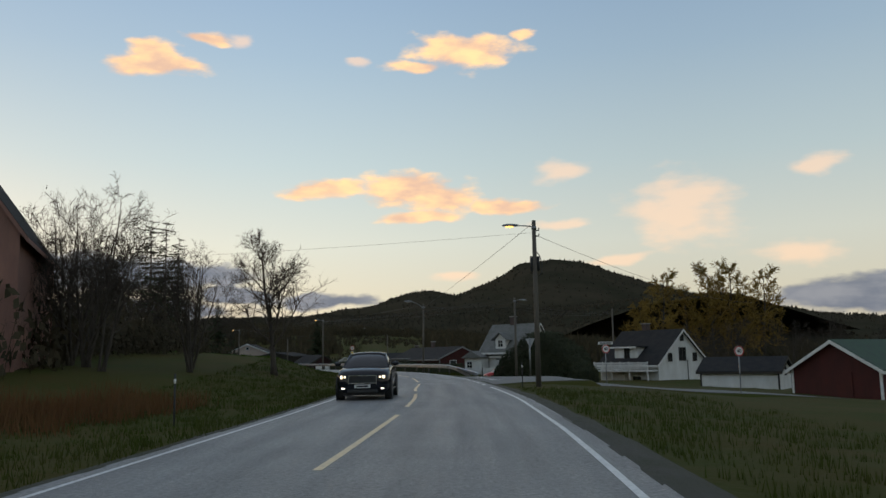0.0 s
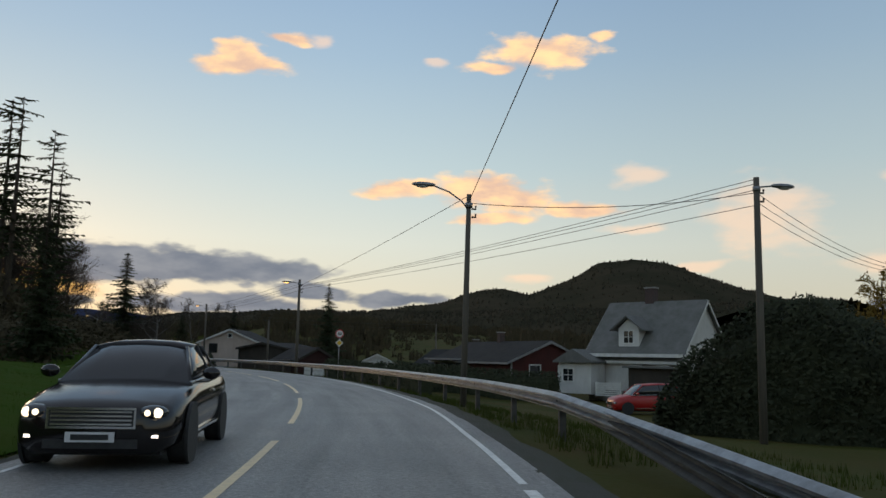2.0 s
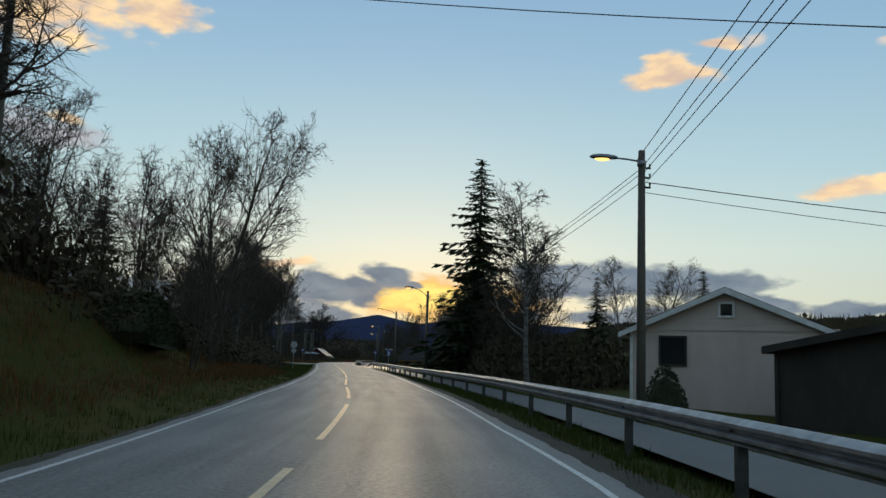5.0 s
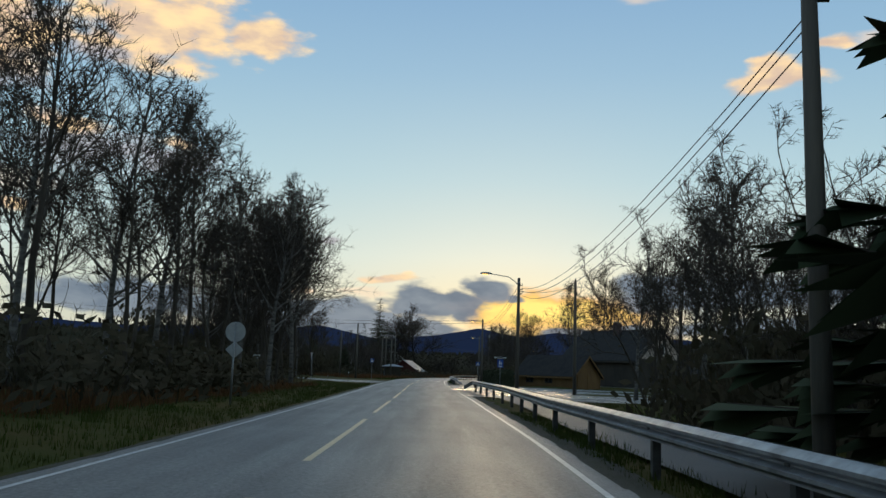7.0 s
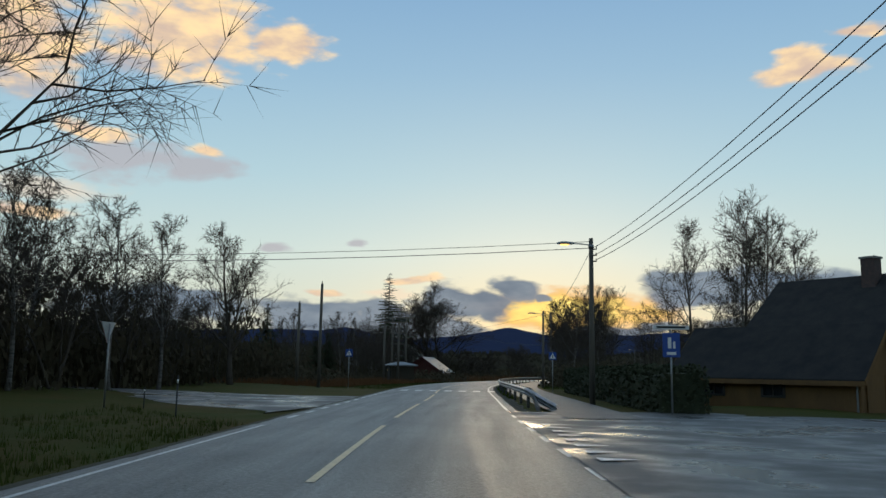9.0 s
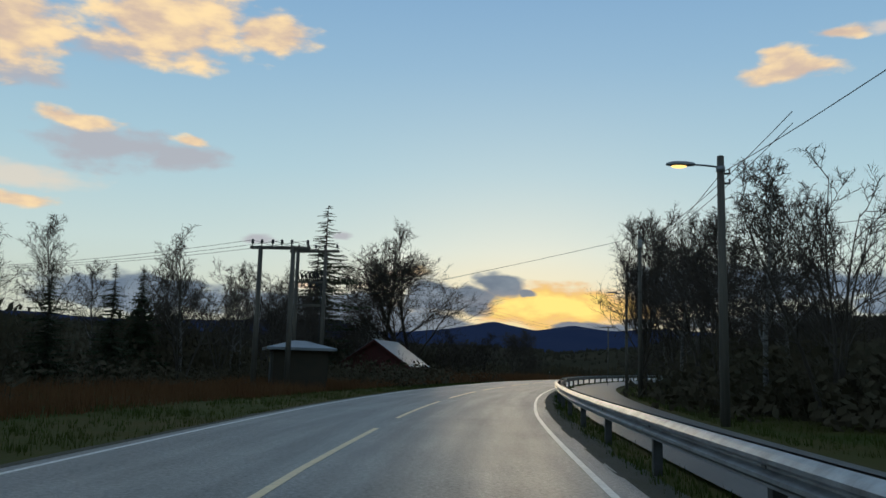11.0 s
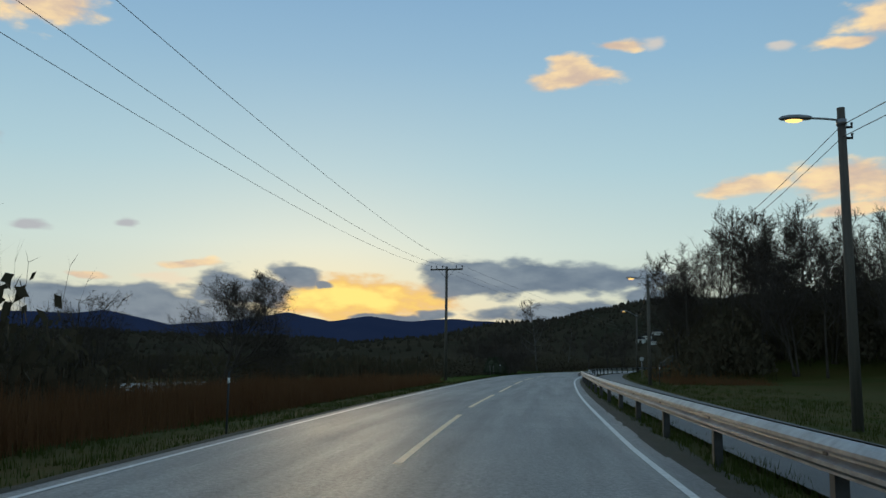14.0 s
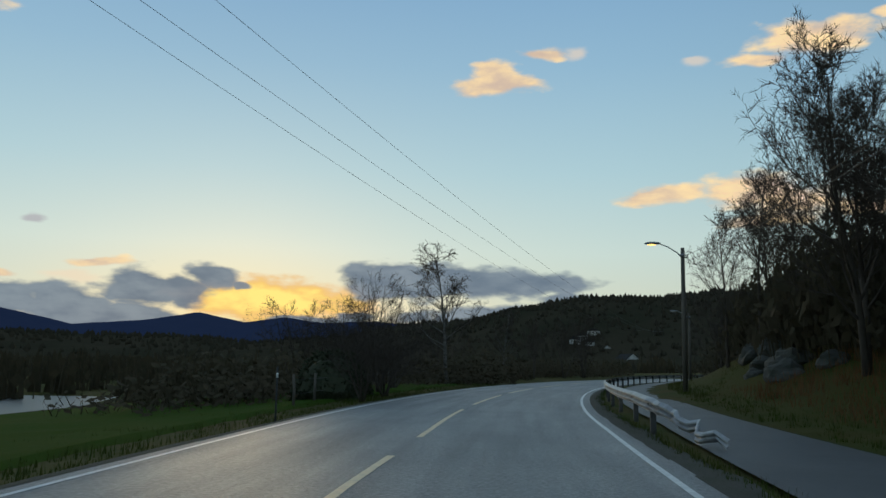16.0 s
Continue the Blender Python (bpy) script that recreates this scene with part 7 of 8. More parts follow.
# ---- signs ----
def sign_post(s, o, h, facing, label, name="road_sign"):
    """A steel post; its plates look along -y of the thing, which is turned by facing from the road's heading."""
    p = along(s, o)
    z0 = ground_z(p.x, p.y)
    ob = thing(name, label, "road sign", (p.x, p.y, z0), heading(s) + facing)
    child("post", tube("post", [(0, 0.06, -0.4), (0, 0.06, h)], 0.032, 10, MAT["steel"]), ob)
    return ob


def text_mesh(words, size, mat, name="lettering"):
    cu = bpy.data.curves.new(name, "FONT")
    cu.body, cu.size, cu.align_x, cu.align_y, cu.extrude, cu.offset = words, size, "CENTER", "CENTER", 0.002, size * 0.025
    tmp = bpy.data.objects.new(name, cu)
    scene.collection.objects.link(tmp)
    bpy.context.view_layer.update()
    me = bpy.data.meshes.new_from_object(tmp.evaluated_get(bpy.context.evaluated_depsgraph_get()))
    bpy.data.objects.remove(tmp)
    me.materials.clear()
    me.materials.append(mat)
    return me


def speed_sign(ob, z, words, r=0.32):
    plate = part("plate", disc(bmesh.new(), r, -0.006, 0.006), MAT["white_sign"], ob, "round white sign with red ring", False, pose(0, 0, z))
    part("red_ring", ring(bmesh.new(), r * 0.78, r * 0.99, -0.012, -0.0065), MAT["red_sign"], plate)
    child("number", text_mesh(words, r * 0.98, MAT["black_sign"], "number"), plate, "", pose(0, -0.011, -0.01, 90, 0, 0))
    part("back", disc(bmesh.new(), r, 0.0065, 0.014), MAT["back_sign"], plate)


S60 = sign_post(114.0, 6.04, 3.62, 0, "speed limit sign over a yellow diamond priority sign")
speed_sign(S60, 3.31, "60", 0.30)
bm = bmesh.new()
prism(bm, [(0, -0.28), (0.28, 0), (0, 0.28), (-0.28, 0)], -0.006, 0.008)
dia = part("diamond_plate", bm, MAT["white_sign"], S60, "", False, pose(0, 0, 2.68))
bm = bmesh.new()
prism(bm, [(0, -0.195), (0.195, 0), (0, 0.195), (-0.195, 0)], -0.012, -0.0065)
part("yellow_centre", bm, MAT["yellow_sign"], dia)
for s_, o_, f_ in ((47.5, 18.5, 6), (57.0, 13.5, 8)):
    S40 = sign_post(s_, o_, 2.7, f_, "round speed limit sign on a thin steel post")
    speed_sign(S40, 2.4, "40", 0.30)
nm = part("street_name_plate", new_box(-0.55, 0.0, 2.72, 0.55, 0.02, 2.9), MAT["white_sign"], S40)
part("name_bar", new_box(-0.45, -0.006, 2.77, 0.45, -0.001, 2.85), MAT["black_sign"], nm)

MARKER = sign_post(485.0, 9.3, 1.72, 0, "small round pale marker on a dark post beside the footpath", "marker_post")
part("marker_disc", disc(bmesh.new(), 0.19, -0.03, 0.0), MAT["back_sign"], MARKER, "round pale disc", False, pose(0, 0, 1.8))
YR = sign_post(58.6, 8.5, 2.95, 180 - 52, "give-way sign seen from behind on a stout steel post")
child("sleeve", tube("sleeve", [(0, 0.07, 0), (0, 0.07, 2.9)], 0.055, 10, MAT["steel"]), YR)
YL = sign_post(284.4, -10.3, 2.8, 262, "give-way sign seen from behind at the side road")
for y_ in (YR, YL):
    bm = bmesh.new()
    prism(bm, [(-0.42, 0.36), (0.42, 0.36), (0, -0.37)], -0.008, 0.008)
    pl = part("triangle_plate", bm, MAT["back_sign"], y_, "", False, pose(0, 0, 2.5))
    bm = bmesh.new()
    prism(bm, [(-0.42, 0.36), (0.42, 0.36), (0, -0.37)], -0.0135, -0.0085)
    part("red_border", bm, MAT["red_sign"], pl)
    bm = bmesh.new()
    prism(bm, [(-0.29, 0.29), (0.29, 0.29), (0, -0.21)], -0.019, -0.014)
    part("white_field", bm, MAT["white_sign"], pl)


def square_sign(ob, z, w=0.5):
    pl = part("blue_plate", new_box(-w / 2, -0.006, -w / 2, w / 2, 0.006, w / 2), MAT["blue_sign"], ob, "", False, pose(0, 0, z))
    bm = bmesh.new()
    prism(bm, [(-w * 0.4, -w * 0.34), (w * 0.4, -w * 0.34), (0, w * 0.38)], -0.011, -0.0065)
    tri_ = part("white_triangle", bm, MAT["white_sign"], pl)
    part("dark_mark", new_box(-w * 0.06, -0.016, -w * 0.26, w * 0.06, -0.0115, w * 0.08), MAT["black_sign"], tri_)


for s_, o_ in ((318.6, -7.2), (318.2, 8.1)):
    XS = sign_post(s_, o_, 3.0, 0, "blue and white pedestrian crossing sign")
    square_sign(XS, 2.65, 0.55)
BS = sign_post(285.2, 9.3, 3.15, 0, "blue footpath sign under a white street name plate")
pl = part("blue_plate", new_box(-0.3, -0.006, -0.42, 0.3, 0.006, 0.42), MAT["blue_sign"], BS, "", False, pose(0, 0, 2.42))
part("white_mark", new_box(-0.12, -0.011, -0.12, 0.0, -0.0065, 0.26), MAT["white_sign"], pl)
part("white_mark", new_box(0.06, -0.011, -0.12, 0.14, -0.0065, 0.12), MAT["white_sign"], pl)
part("white_mark", new_box(-0.16, -0.011, -0.34, 0.16, -0.0065, -0.24), MAT["white_sign"], pl)
nm = part("street_name_plate", new_box(-0.62, -0.01, 2.96, 0.62, 0.01, 3.10), MAT["white_sign"], BS)
part("name_bar", new_box(-0.5, -0.016, 3.0, 0.5, -0.0105, 3.07), MAT["black_sign"], nm)
SL = sign_post(226.3, -4.9, 2.75, 180, "road sign seen from behind with a lower diamond plate")
part("round_back", disc(bmesh.new(), 0.34, -0.01, 0.0), MAT["back_sign"], SL, "", False, pose(0, 0, 2.45))
bm = bmesh.new()
prism(bm, [(0, -0.3), (0.3, 0), (0, 0.3), (-0.3, 0)], -0.01, 0.0)
part("diamond_back", bm, MAT["back_sign"], SL, "", False, pose(0, 0, 1.85))
for s_, o_ in ((282.5, -15.5),):
    NS = sign_post(s_, o_, 2.3, 10, "low street name sign on a steel post")
    part("street_name_plate", new_box(-0.4, -0.01, 2.2, 0.4, 0.01, 2.36), MAT["white_sign"], NS)

MARK_P = tube("stake", [(0, 0, -0.3), (0, 0, 1.15)], 0.022, 8, MAT["black"])
MARK_B = tube("reflector_band", [(0, 0, 0.93), (0, 0, 1.03)], 0.025, 8, MAT["white_sign"])
for s_, o_, hh in ((18.5, -4.9, 1.0), (58.5, -3.9, 1.2), (39.0, 4.7, 1.0), (61.8, 5.6, 0.75), (279.0, -5.8, 1.0), (283, -8.3, 0.6), (422.8, -4.7, 1.1), (486.5, -3.9, 1.15), (394.9, 6.2, 0.9), (465.7, 9.2, 1.2)):
    p = along(s_, o_)
    mk = thing("roadside_marker", "thin dark roadside marker stake with a pale band", "marker post", (p.x, p.y, ground_z(p.x, p.y)), 0, group="roadside marker stakes")
    child("stake", MARK_P, mk, "", pose(0, 0, 0) @ Matrix.Diagonal((1, 1, hh, 1)))
    child("reflector_band", MARK_B, mk, "", pose(0, 0, 0) @ Matrix.Diagonal((1, 1, hh, 1)))

# ---- hedges, reeds, grass ----
def leafy_block(name, label, category, outline, z_of, h, leaf, count, mat, seed, dome=0.0):
    """A clipped hedge or dense evergreen: a dark inner body and thousands of small leaf faces on it. dome: how far it rounds off to its ends."""
    rnd = random.Random(seed)
    ob = thing(name, label, category, (outline[0][0], outline[0][1], 0))
    cx, cy = outline[0]
    v, f = [], []
    (ax, ay), (bx, by), wid = outline[0], outline[1], outline[2]
    L = math.hypot(bx - ax, by - ay)
    tx, ty = (bx - ax) / L, (by - ay) / L
    nx, ny = ty, -tx
    bm = bmesh.new()
    rows = []
    n = max(4, int(L / 0.8))

    def swell(u):
        e = min(abs(2 * u / L - 1), 1.0)
        return (1 - dome * e ** 2.4) * (1 + dome * 0.22 * noise.noise(Vector((u * 1.1, seed, 4))))

    for i in range(n + 1):
        u = L * i / n
        k = 0.95 if 0 < i < n else 0.85
        z0 = z_of(ax + tx * u, ay + ty * u)
        rows.append([bm.verts.new((ax - cx + tx * u + nx * w * wid / 2 * k * (1 - dome * 0.5 * q * q), ay - cy + ty * u + ny * w * wid / 2 * k * (1 - dome * 0.5 * q * q), z0 + q * h * swell(u) * (0.88 + 0.16 * noise.noise(Vector((u * 0.6, seed, 0)))))) for w, q in ((-1, -0.1), (-1, 0.75), (-0.6, 0.93), (0.6, 0.93), (1, 0.75), (1, -0.1))])
    for a, b in zip(rows, rows[1:]):
        for k in range(5):
            bm.faces.new((a[k], a[k + 1], b[k + 1], b[k]))
    bm.faces.new(rows[0])
    bm.faces.new(rows[-1][::-1])
    part("inner_growth", bm, mat, ob)
    for _ in range(count):
        u, w = rnd.uniform(-0.1, L + 0.1), rnd.uniform(-1, 1)
        q = rnd.random()
        side = rnd.random()
        if side < 0.6:
            w, z = rnd.choice((-1, 1)) * rnd.uniform(0.85, 1.06), q * h * 0.95
        else:
            z = h * rnd.uniform(0.86, 1.04)
        if rnd.random() < 1.4 * wid / (2 * L):
            u, w, z = rnd.choice((-0.06, L + 0.06)), rnd.uniform(-0.95, 0.95), q * h * 0.95
        z *= swell(u) * (0.96 + 0.16 * noise.noise(Vector((u * 0.6, seed, 0))))
        w *= 1 - dome * 0.45 * (z / h) ** 2
        w *= 1 + 0.12 * noise.noise(Vector((u * 0.9, z * 0.8, seed)))
        p = Vector((ax - cx + tx * u + nx * w * wid / 2, ay - cy + ty * u + ny * w * wid / 2, z_of(ax + tx * u, ay + ty * u) + z))
        a = Vector((rnd.uniform(-1, 1), rnd.uniform(-1, 1), rnd.uniform(-0.6, 1))).normalized() * leaf * rnd.uniform(0.6, 1.3)
        b = a.orthogonal().normalized() * leaf * 0.45
        b0 = len(v)
        v.extend((tuple(p - a), tuple(p + b), tuple(p + a), tuple(p - b)))
        f.append((b0, b0 + 1, b0 + 2, b0 + 3))
    child("leaves", raw_mesh("leaves", v, f, mat), ob)
    return ob


MAT["hedge"] = material("hedge_leaf", (0.026, 0.034, 0.018), 0.85, second=(0.048, 0.052, 0.026), scale=1.5, spec=0.2)
HA, HB = along(286.2, 9.9), along(318, 9.8)
leafy_block("clipped_hedge", "dark clipped hedge along the footpath", "hedge", ((HA.x, HA.y), (HB.x, HB.y), 1.8), ground_z, 1.75, 0.11, 9000, MAT["hedge"], 3)
leafy_block("evergreen_hedge", "tall dark evergreen hedge beside the house", "hedge", ((8.6, 94.8), (16.4, 87.8), 4.6), ground_z, 5.5, 0.13, 24000, MAT["hedge"], 4, 0.75)
leafy_block("garden_hedge", "long dark garden hedge below the road", "hedge", ((-4.5, 112.5), (-16.0, 137.0), 1.2), ground_z, 2.0, 0.12, 5000, MAT["hedge"], 6)
leafy_block("garden_hedge", "dark garden hedge before the red house", "hedge", ((-9.0, 132.6), (4.4, 118.6), 1.3), ground_z, 2.3, 0.12, 5000, MAT["hedge"], 16)
leafy_block("round_bush", "rounded dark green bush on the grass bank", "bush", ((-51.6, 152.2), (-54.2, 155.6), 2.2), ground_z, 1.7, 0.10, 3500, MAT["hedge"], 7, 0.8)
leafy_block("round_bush", "dark bush by the house wall", "bush", ((-38.6, 164.6), (-37.2, 165.2), 1.5), ground_z, 1.9, 0.10, 1800, MAT["hedge"], 8, 0.8)
leafy_block("roadside_bush", "dark dense roadside bush", "bush", ((-229.6, 431.0), (-231.6, 436.5), 2.6), ground_z, 2.1, 0.10, 3500, MAT["hedge"], 9, 0.8)


def blades(name, label, spots, mat, h, w, per, spread, seed, lean=0.35):
    """Tufts of grass or reed: thin tapering blades, as one mesh."""
    rnd = random.Random(seed)
    v, f = [], []
    for x, y, z, k in spots:
        for _ in range(per):
            a = rnd.uniform(0, 2 * math.pi)
            px, py = x + rnd.uniform(-spread, spread), y + rnd.uniform(-spread, spread)
            hh = h * k * rnd.uniform(0.5, 1.2)
            dx_, dy_ = math.cos(a) * w, math.sin(a) * w
            lx, ly = rnd.uniform(-lean, lean) * hh, rnd.uniform(-lean, lean) * hh
            b0 = len(v)
            v.extend(((px - dx_, py - dy_, z - 0.03), (px + dx_, py + dy_, z - 0.03), (px + lx, py + ly, z + hh)))
            f.append((b0, b0 + 1, b0 + 2))
    ob = new(name, raw_mesh(name, v, f, mat))
    return tagged(ob, label, "grass", kind="stuff")


def scatter(n, s0, s1, o0, o1, seed, power=1.0):
    rnd = random.Random(seed)
    ss = np.array([rnd.uniform(s0, s1) for _ in range(n)])
    oo = np.array([o0 + (o1 - o0) * rnd.random() ** power for _ in range(n)])
    zz = land(ss, oo)
    out_ = []
    for s, o, z in zip(ss, oo, zz):
        if (38 < s < 68 and 3.5 < o) or (246 < s < 287 and 3.5 < o < 16) or (274 < s < 320 and o < -2.5 and abs(s - 296) < 16 + abs(-3 - o) * -1.2 + 4):
            continue
        if LINE_L(s) - 0.45 < o < LINE_R(s) + 0.7:
            continue
        p = along(s, o)
        out_.append((p.x, p.y, float(z), 0.6 + 0.8 * max(0.0, noise.noise(Vector((p.x * 0.35, p.y * 0.35, 0))) + 0.4)))
    return out_


blades("verge_grass", "short green roadside grass", scatter(5000, -10, 60, -3.3, -10, 1, 1.3), MAT["blade"], 0.16, 0.012, 6, 0.16, 1)
blades("lawn_grass", "short mown green lawn grass", scatter(8000, 58, 128, -3.2, -12, 31, 1.3), MAT["lawnblade"], 0.08, 0.011, 6, 0.16, 31)
blades("verge_grass", "short green roadside grass", scatter(7000, 130, 300, -3.3, -9, 2, 1.3), MAT["blade"], 0.17, 0.012, 6, 0.16, 2)
blades("verge_grass", "short green roadside grass", scatter(8000, 318, 530, -3.3, -9, 3, 1.3), MAT["blade"], 0.15, 0.012, 6, 0.16, 3)
blades("verge_grass", "short green roadside grass", scatter(6000, -10, 150, 4.4, 11, 4, 1.3) + scatter(1600, 150, 228, 4.2, 5.4, 14) + scatter(1800, 150, 242, 7.8, 12, 15), MAT["blade"], 0.2, 0.012, 6, 0.16, 4)
blades("verge_grass", "short dull grass beside the footpath", scatter(4500, 300, 530, 3.9, 4.6, 5), MAT["blade"], 0.14, 0.011, 5, 0.14, 5)
blades("verge_grass", "short green grass behind the footpath", scatter(6000, 330, 530, 8.2, 16, 6, 1.4), MAT["blade"], 0.16, 0.012, 6, 0.18, 6)
blades("dry_grass", "tall rust-brown dry grass and reeds", scatter(6500, 392, 448, -7.6, -16, 7), MAT["dry"], 1.15, 0.012, 6, 0.3, 7, 0.22)
blades("dry_grass", "pale rust-brown dry grass tuft", scatter(420, 16, 26, -6.2, -10, 8), MAT["dry"], 0.6, 0.012, 8, 0.25, 8, 0.35)
blades("dry_grass", "brown dry weeds beside the junction", scatter(2500, 322, 345, -8, -20, 9) + scatter(5000, 345, 394, -7.4, -15, 19), MAT["dry"], 0.6, 0.012, 6, 0.3, 9)
blades("dry_grass", "low brown weeds at the field edge", scatter(3600, 448, 476, -7.4, -20, 21), MAT["dry"], 1.0, 0.012, 6, 0.3, 21)
blades("dry_grass", "brown dry weeds behind the bank", scatter(1500, 468, 505, 10, 18, 10), MAT["dry"], 0.55, 0.012, 6, 0.3, 10)
blades("dry_grass", "brown weeds under the wood edge", scatter(2500, 205, 262, -6.5, -10, 11), MAT["dry"], 0.4, 0.012, 5, 0.3, 11)
blades("dry_grass", "brown weeds on the grass bank", scatter(6500, 132, 205, -4.6, -14, 12), MAT["dry"], 0.32, 0.012, 5, 0.3, 12)

# ---- a board fence below the guardrail ----
p = along(146.5, 9.3)
BOARDS = thing("board_fence", "dark slatted board fence with a pale top rail", "fence", (p.x, p.y, ground_z(p.x, p.y)))
inv = BOARDS.matrix_world.inverted()
for k in range(5):
    s_ = 146.5 - 2.05 * k
    q, z_ = along(s_, 9.3), 0.80 + 0.012 * 2.05 * k
    base = ground_z(q.x, q.y)
    bm = new_box(-0.05, -0.05, base - 0.3, 0.05, 0.05, z_)
    part("fence_post", bm, MAT["dark_wood"], BOARDS, "", False, inv @ Matrix.Translation((q.x, q.y, 0)) @ pose(0, 0, 0, 0, 0, heading(s_)))
    if k == 4:
        break
    for j in range(6):
        top_ = z_ - 0.02 - 0.19 * j
        if top_ - 0.1 < base - 0.1:
            break
        bm = new_box(-0.07, -2.06, top_ - 0.12, -0.05, 0.0, top_)
        part("fence_board", bm, MAT["dark_wood"], BOARDS, "", False, inv @ Matrix.Translation((q.x, q.y, 0)) @ pose(0, 0, 0, 0, 0, heading(s_)))
    part("top_rail", new_box(-0.09, -2.06, z_, 0.06, 0.0, z_ + 0.035), MAT["grey_trim"], BOARDS, "pale weathered top rail", False, inv @ Matrix.Translation((q.x, q.y, 0)) @ pose(0, 0, 0, 0, 0, heading(s_)))

# ---- stones and a fence by the last bend ----
def boulder(x, y, r, seed):
    rnd = random.Random(seed)
    bm = bmesh.new()
    bmesh.ops.create_icosphere(bm, subdivisions=3, radius=r)
    for v in bm.verts:
        n = noise.noise(v.co * (1.3 / r) + Vector((seed, 0, 0))) * 0.45 + noise.noise(v.co * (4 / r) + Vector((0, seed, 0))) * 0.1
        v.co *= 1 + n
        v.co.z *= 0.75
    ob = new("boulder", mesh_of(bm, "boulder", MAT["stone"], False))
    ob.matrix_world = pose(x, y, ground_z(x, y) + r * 0.2, 0, 0, rnd.uniform(0, 360))
    return tagged(ob, "large grey lichened boulder on the grass bank", "boulder", group="boulders on the bank")


for k, (s_, o_, r_) in enumerate(((505, 12.2, 0.8), (508, 13.0, 1.0), (511, 12.4, 0.7), (514, 13.6, 1.1), (518, 12.8, 0.8), (503, 13.6, 0.6), (509.5, 11.6, 0.5), (521, 13.5, 0.9))):
    p = along(s_, o_)
    boulder(p.x, p.y, r_, k + 1)

FENCE = thing("field_fence", "old pale wooden fence posts with wire", "fence", tuple(along(498, -6.8)))
inv_f = FENCE.matrix_world.inverted()
tops = []
for k in range(7):
    p = along(496 + k * 3.2, -6.4 - 0.25 * k)
    z = ground_z(p.x, p.y)
    child("fence_post", tube("fence_post", [(0, 0, -0.4), (0.02, 0, 0.6), (0.05 * (k % 3 - 1), 0.03, 1.15)], [0.055, 0.05, 0.045], 7, MAT["pole"]), FENCE, "", inv_f @ Matrix.Translation((p.x, p.y, z)))
    tops.append(inv_f @ Vector((p.x, p.y, z)))
for h_ in (0.45, 0.95):
    child("fence_wire", tube("fence_wire", [q + Vector((0, 0, h_)) for q in tops], 0.006, 4, MAT["wire"]), FENCE)

# ---- cars ----
MAT["paint_dark"] = material("black_blue_car_paint", (0.008, 0.010, 0.014), 0.10, 0.0, spec=0.4)
MAT["paint_brown"] = material("dark_brown_car_paint", (0.012, 0.010, 0.010), 0.13, 0.2, spec=0.7)
MAT["paint_red"] = material("red_car_paint", (0.42, 0.016, 0.014), 0.3, 0.0, spec=0.6)
MAT["carglass"] = material("car_glass", (0.012, 0.014, 0.016), 0.05, spec=0.9)
MAT["chrome"] = material("chrome", (0.7, 0.7, 0.7), 0.15, 1.0)
MAT["rim"] = material("alloy_rim", (0.45, 0.46, 0.47), 0.3, 0.9)
MAT["headlight"] = material("headlight_on", (0.9, 0.9, 0.85), 0.2, emit=((1.0, 0.86, 0.6), 2.2))
MAT["foglight"] = material("daylight_lamp_on", (0.9, 0.9, 0.85), 0.2, emit=((1.0, 0.95, 0.85), 3.0))
MAT["plate"] = material("number_plate", (0.6, 0.6, 0.6), 0.4)


def loft(rows):
    bm = bmesh.new()
    vs = [[bm.verts.new(p) for p in r] for r in rows]
    n = len(vs[0])
    for a, b in zip(vs, vs[1:]):
        for k in range(n):
            bm.faces.new((a[k], a[(k + 1) % n], b[(k + 1) % n], b[k]))
    bm.faces.new(vs[0][::-1])
    bm.faces.new(vs[-1])
    return bm


def rounded(y, w, z0, z1, r):
    """A closed section across the car: narrower at sill and shoulder."""
    return [(x * w, y, z) for x, z in ((0.80, z0), (0.97, z0 + 0.10), (1.0, z0 + 0.45 * (z1 - z0)), (0.985, z1 - 0.16), (0.93, z1 - 0.05), (0.80, z1), (0.4, z1 + r), (0, z1 + r * 1.3),
                                       (-0.4, z1 + r), (-0.80, z1), (-0.93, z1 - 0.05), (-0.985, z1 - 0.16), (-1.0, z0 + 0.45 * (z1 - z0)), (-0.97, z0 + 0.10), (-0.80, z0))]


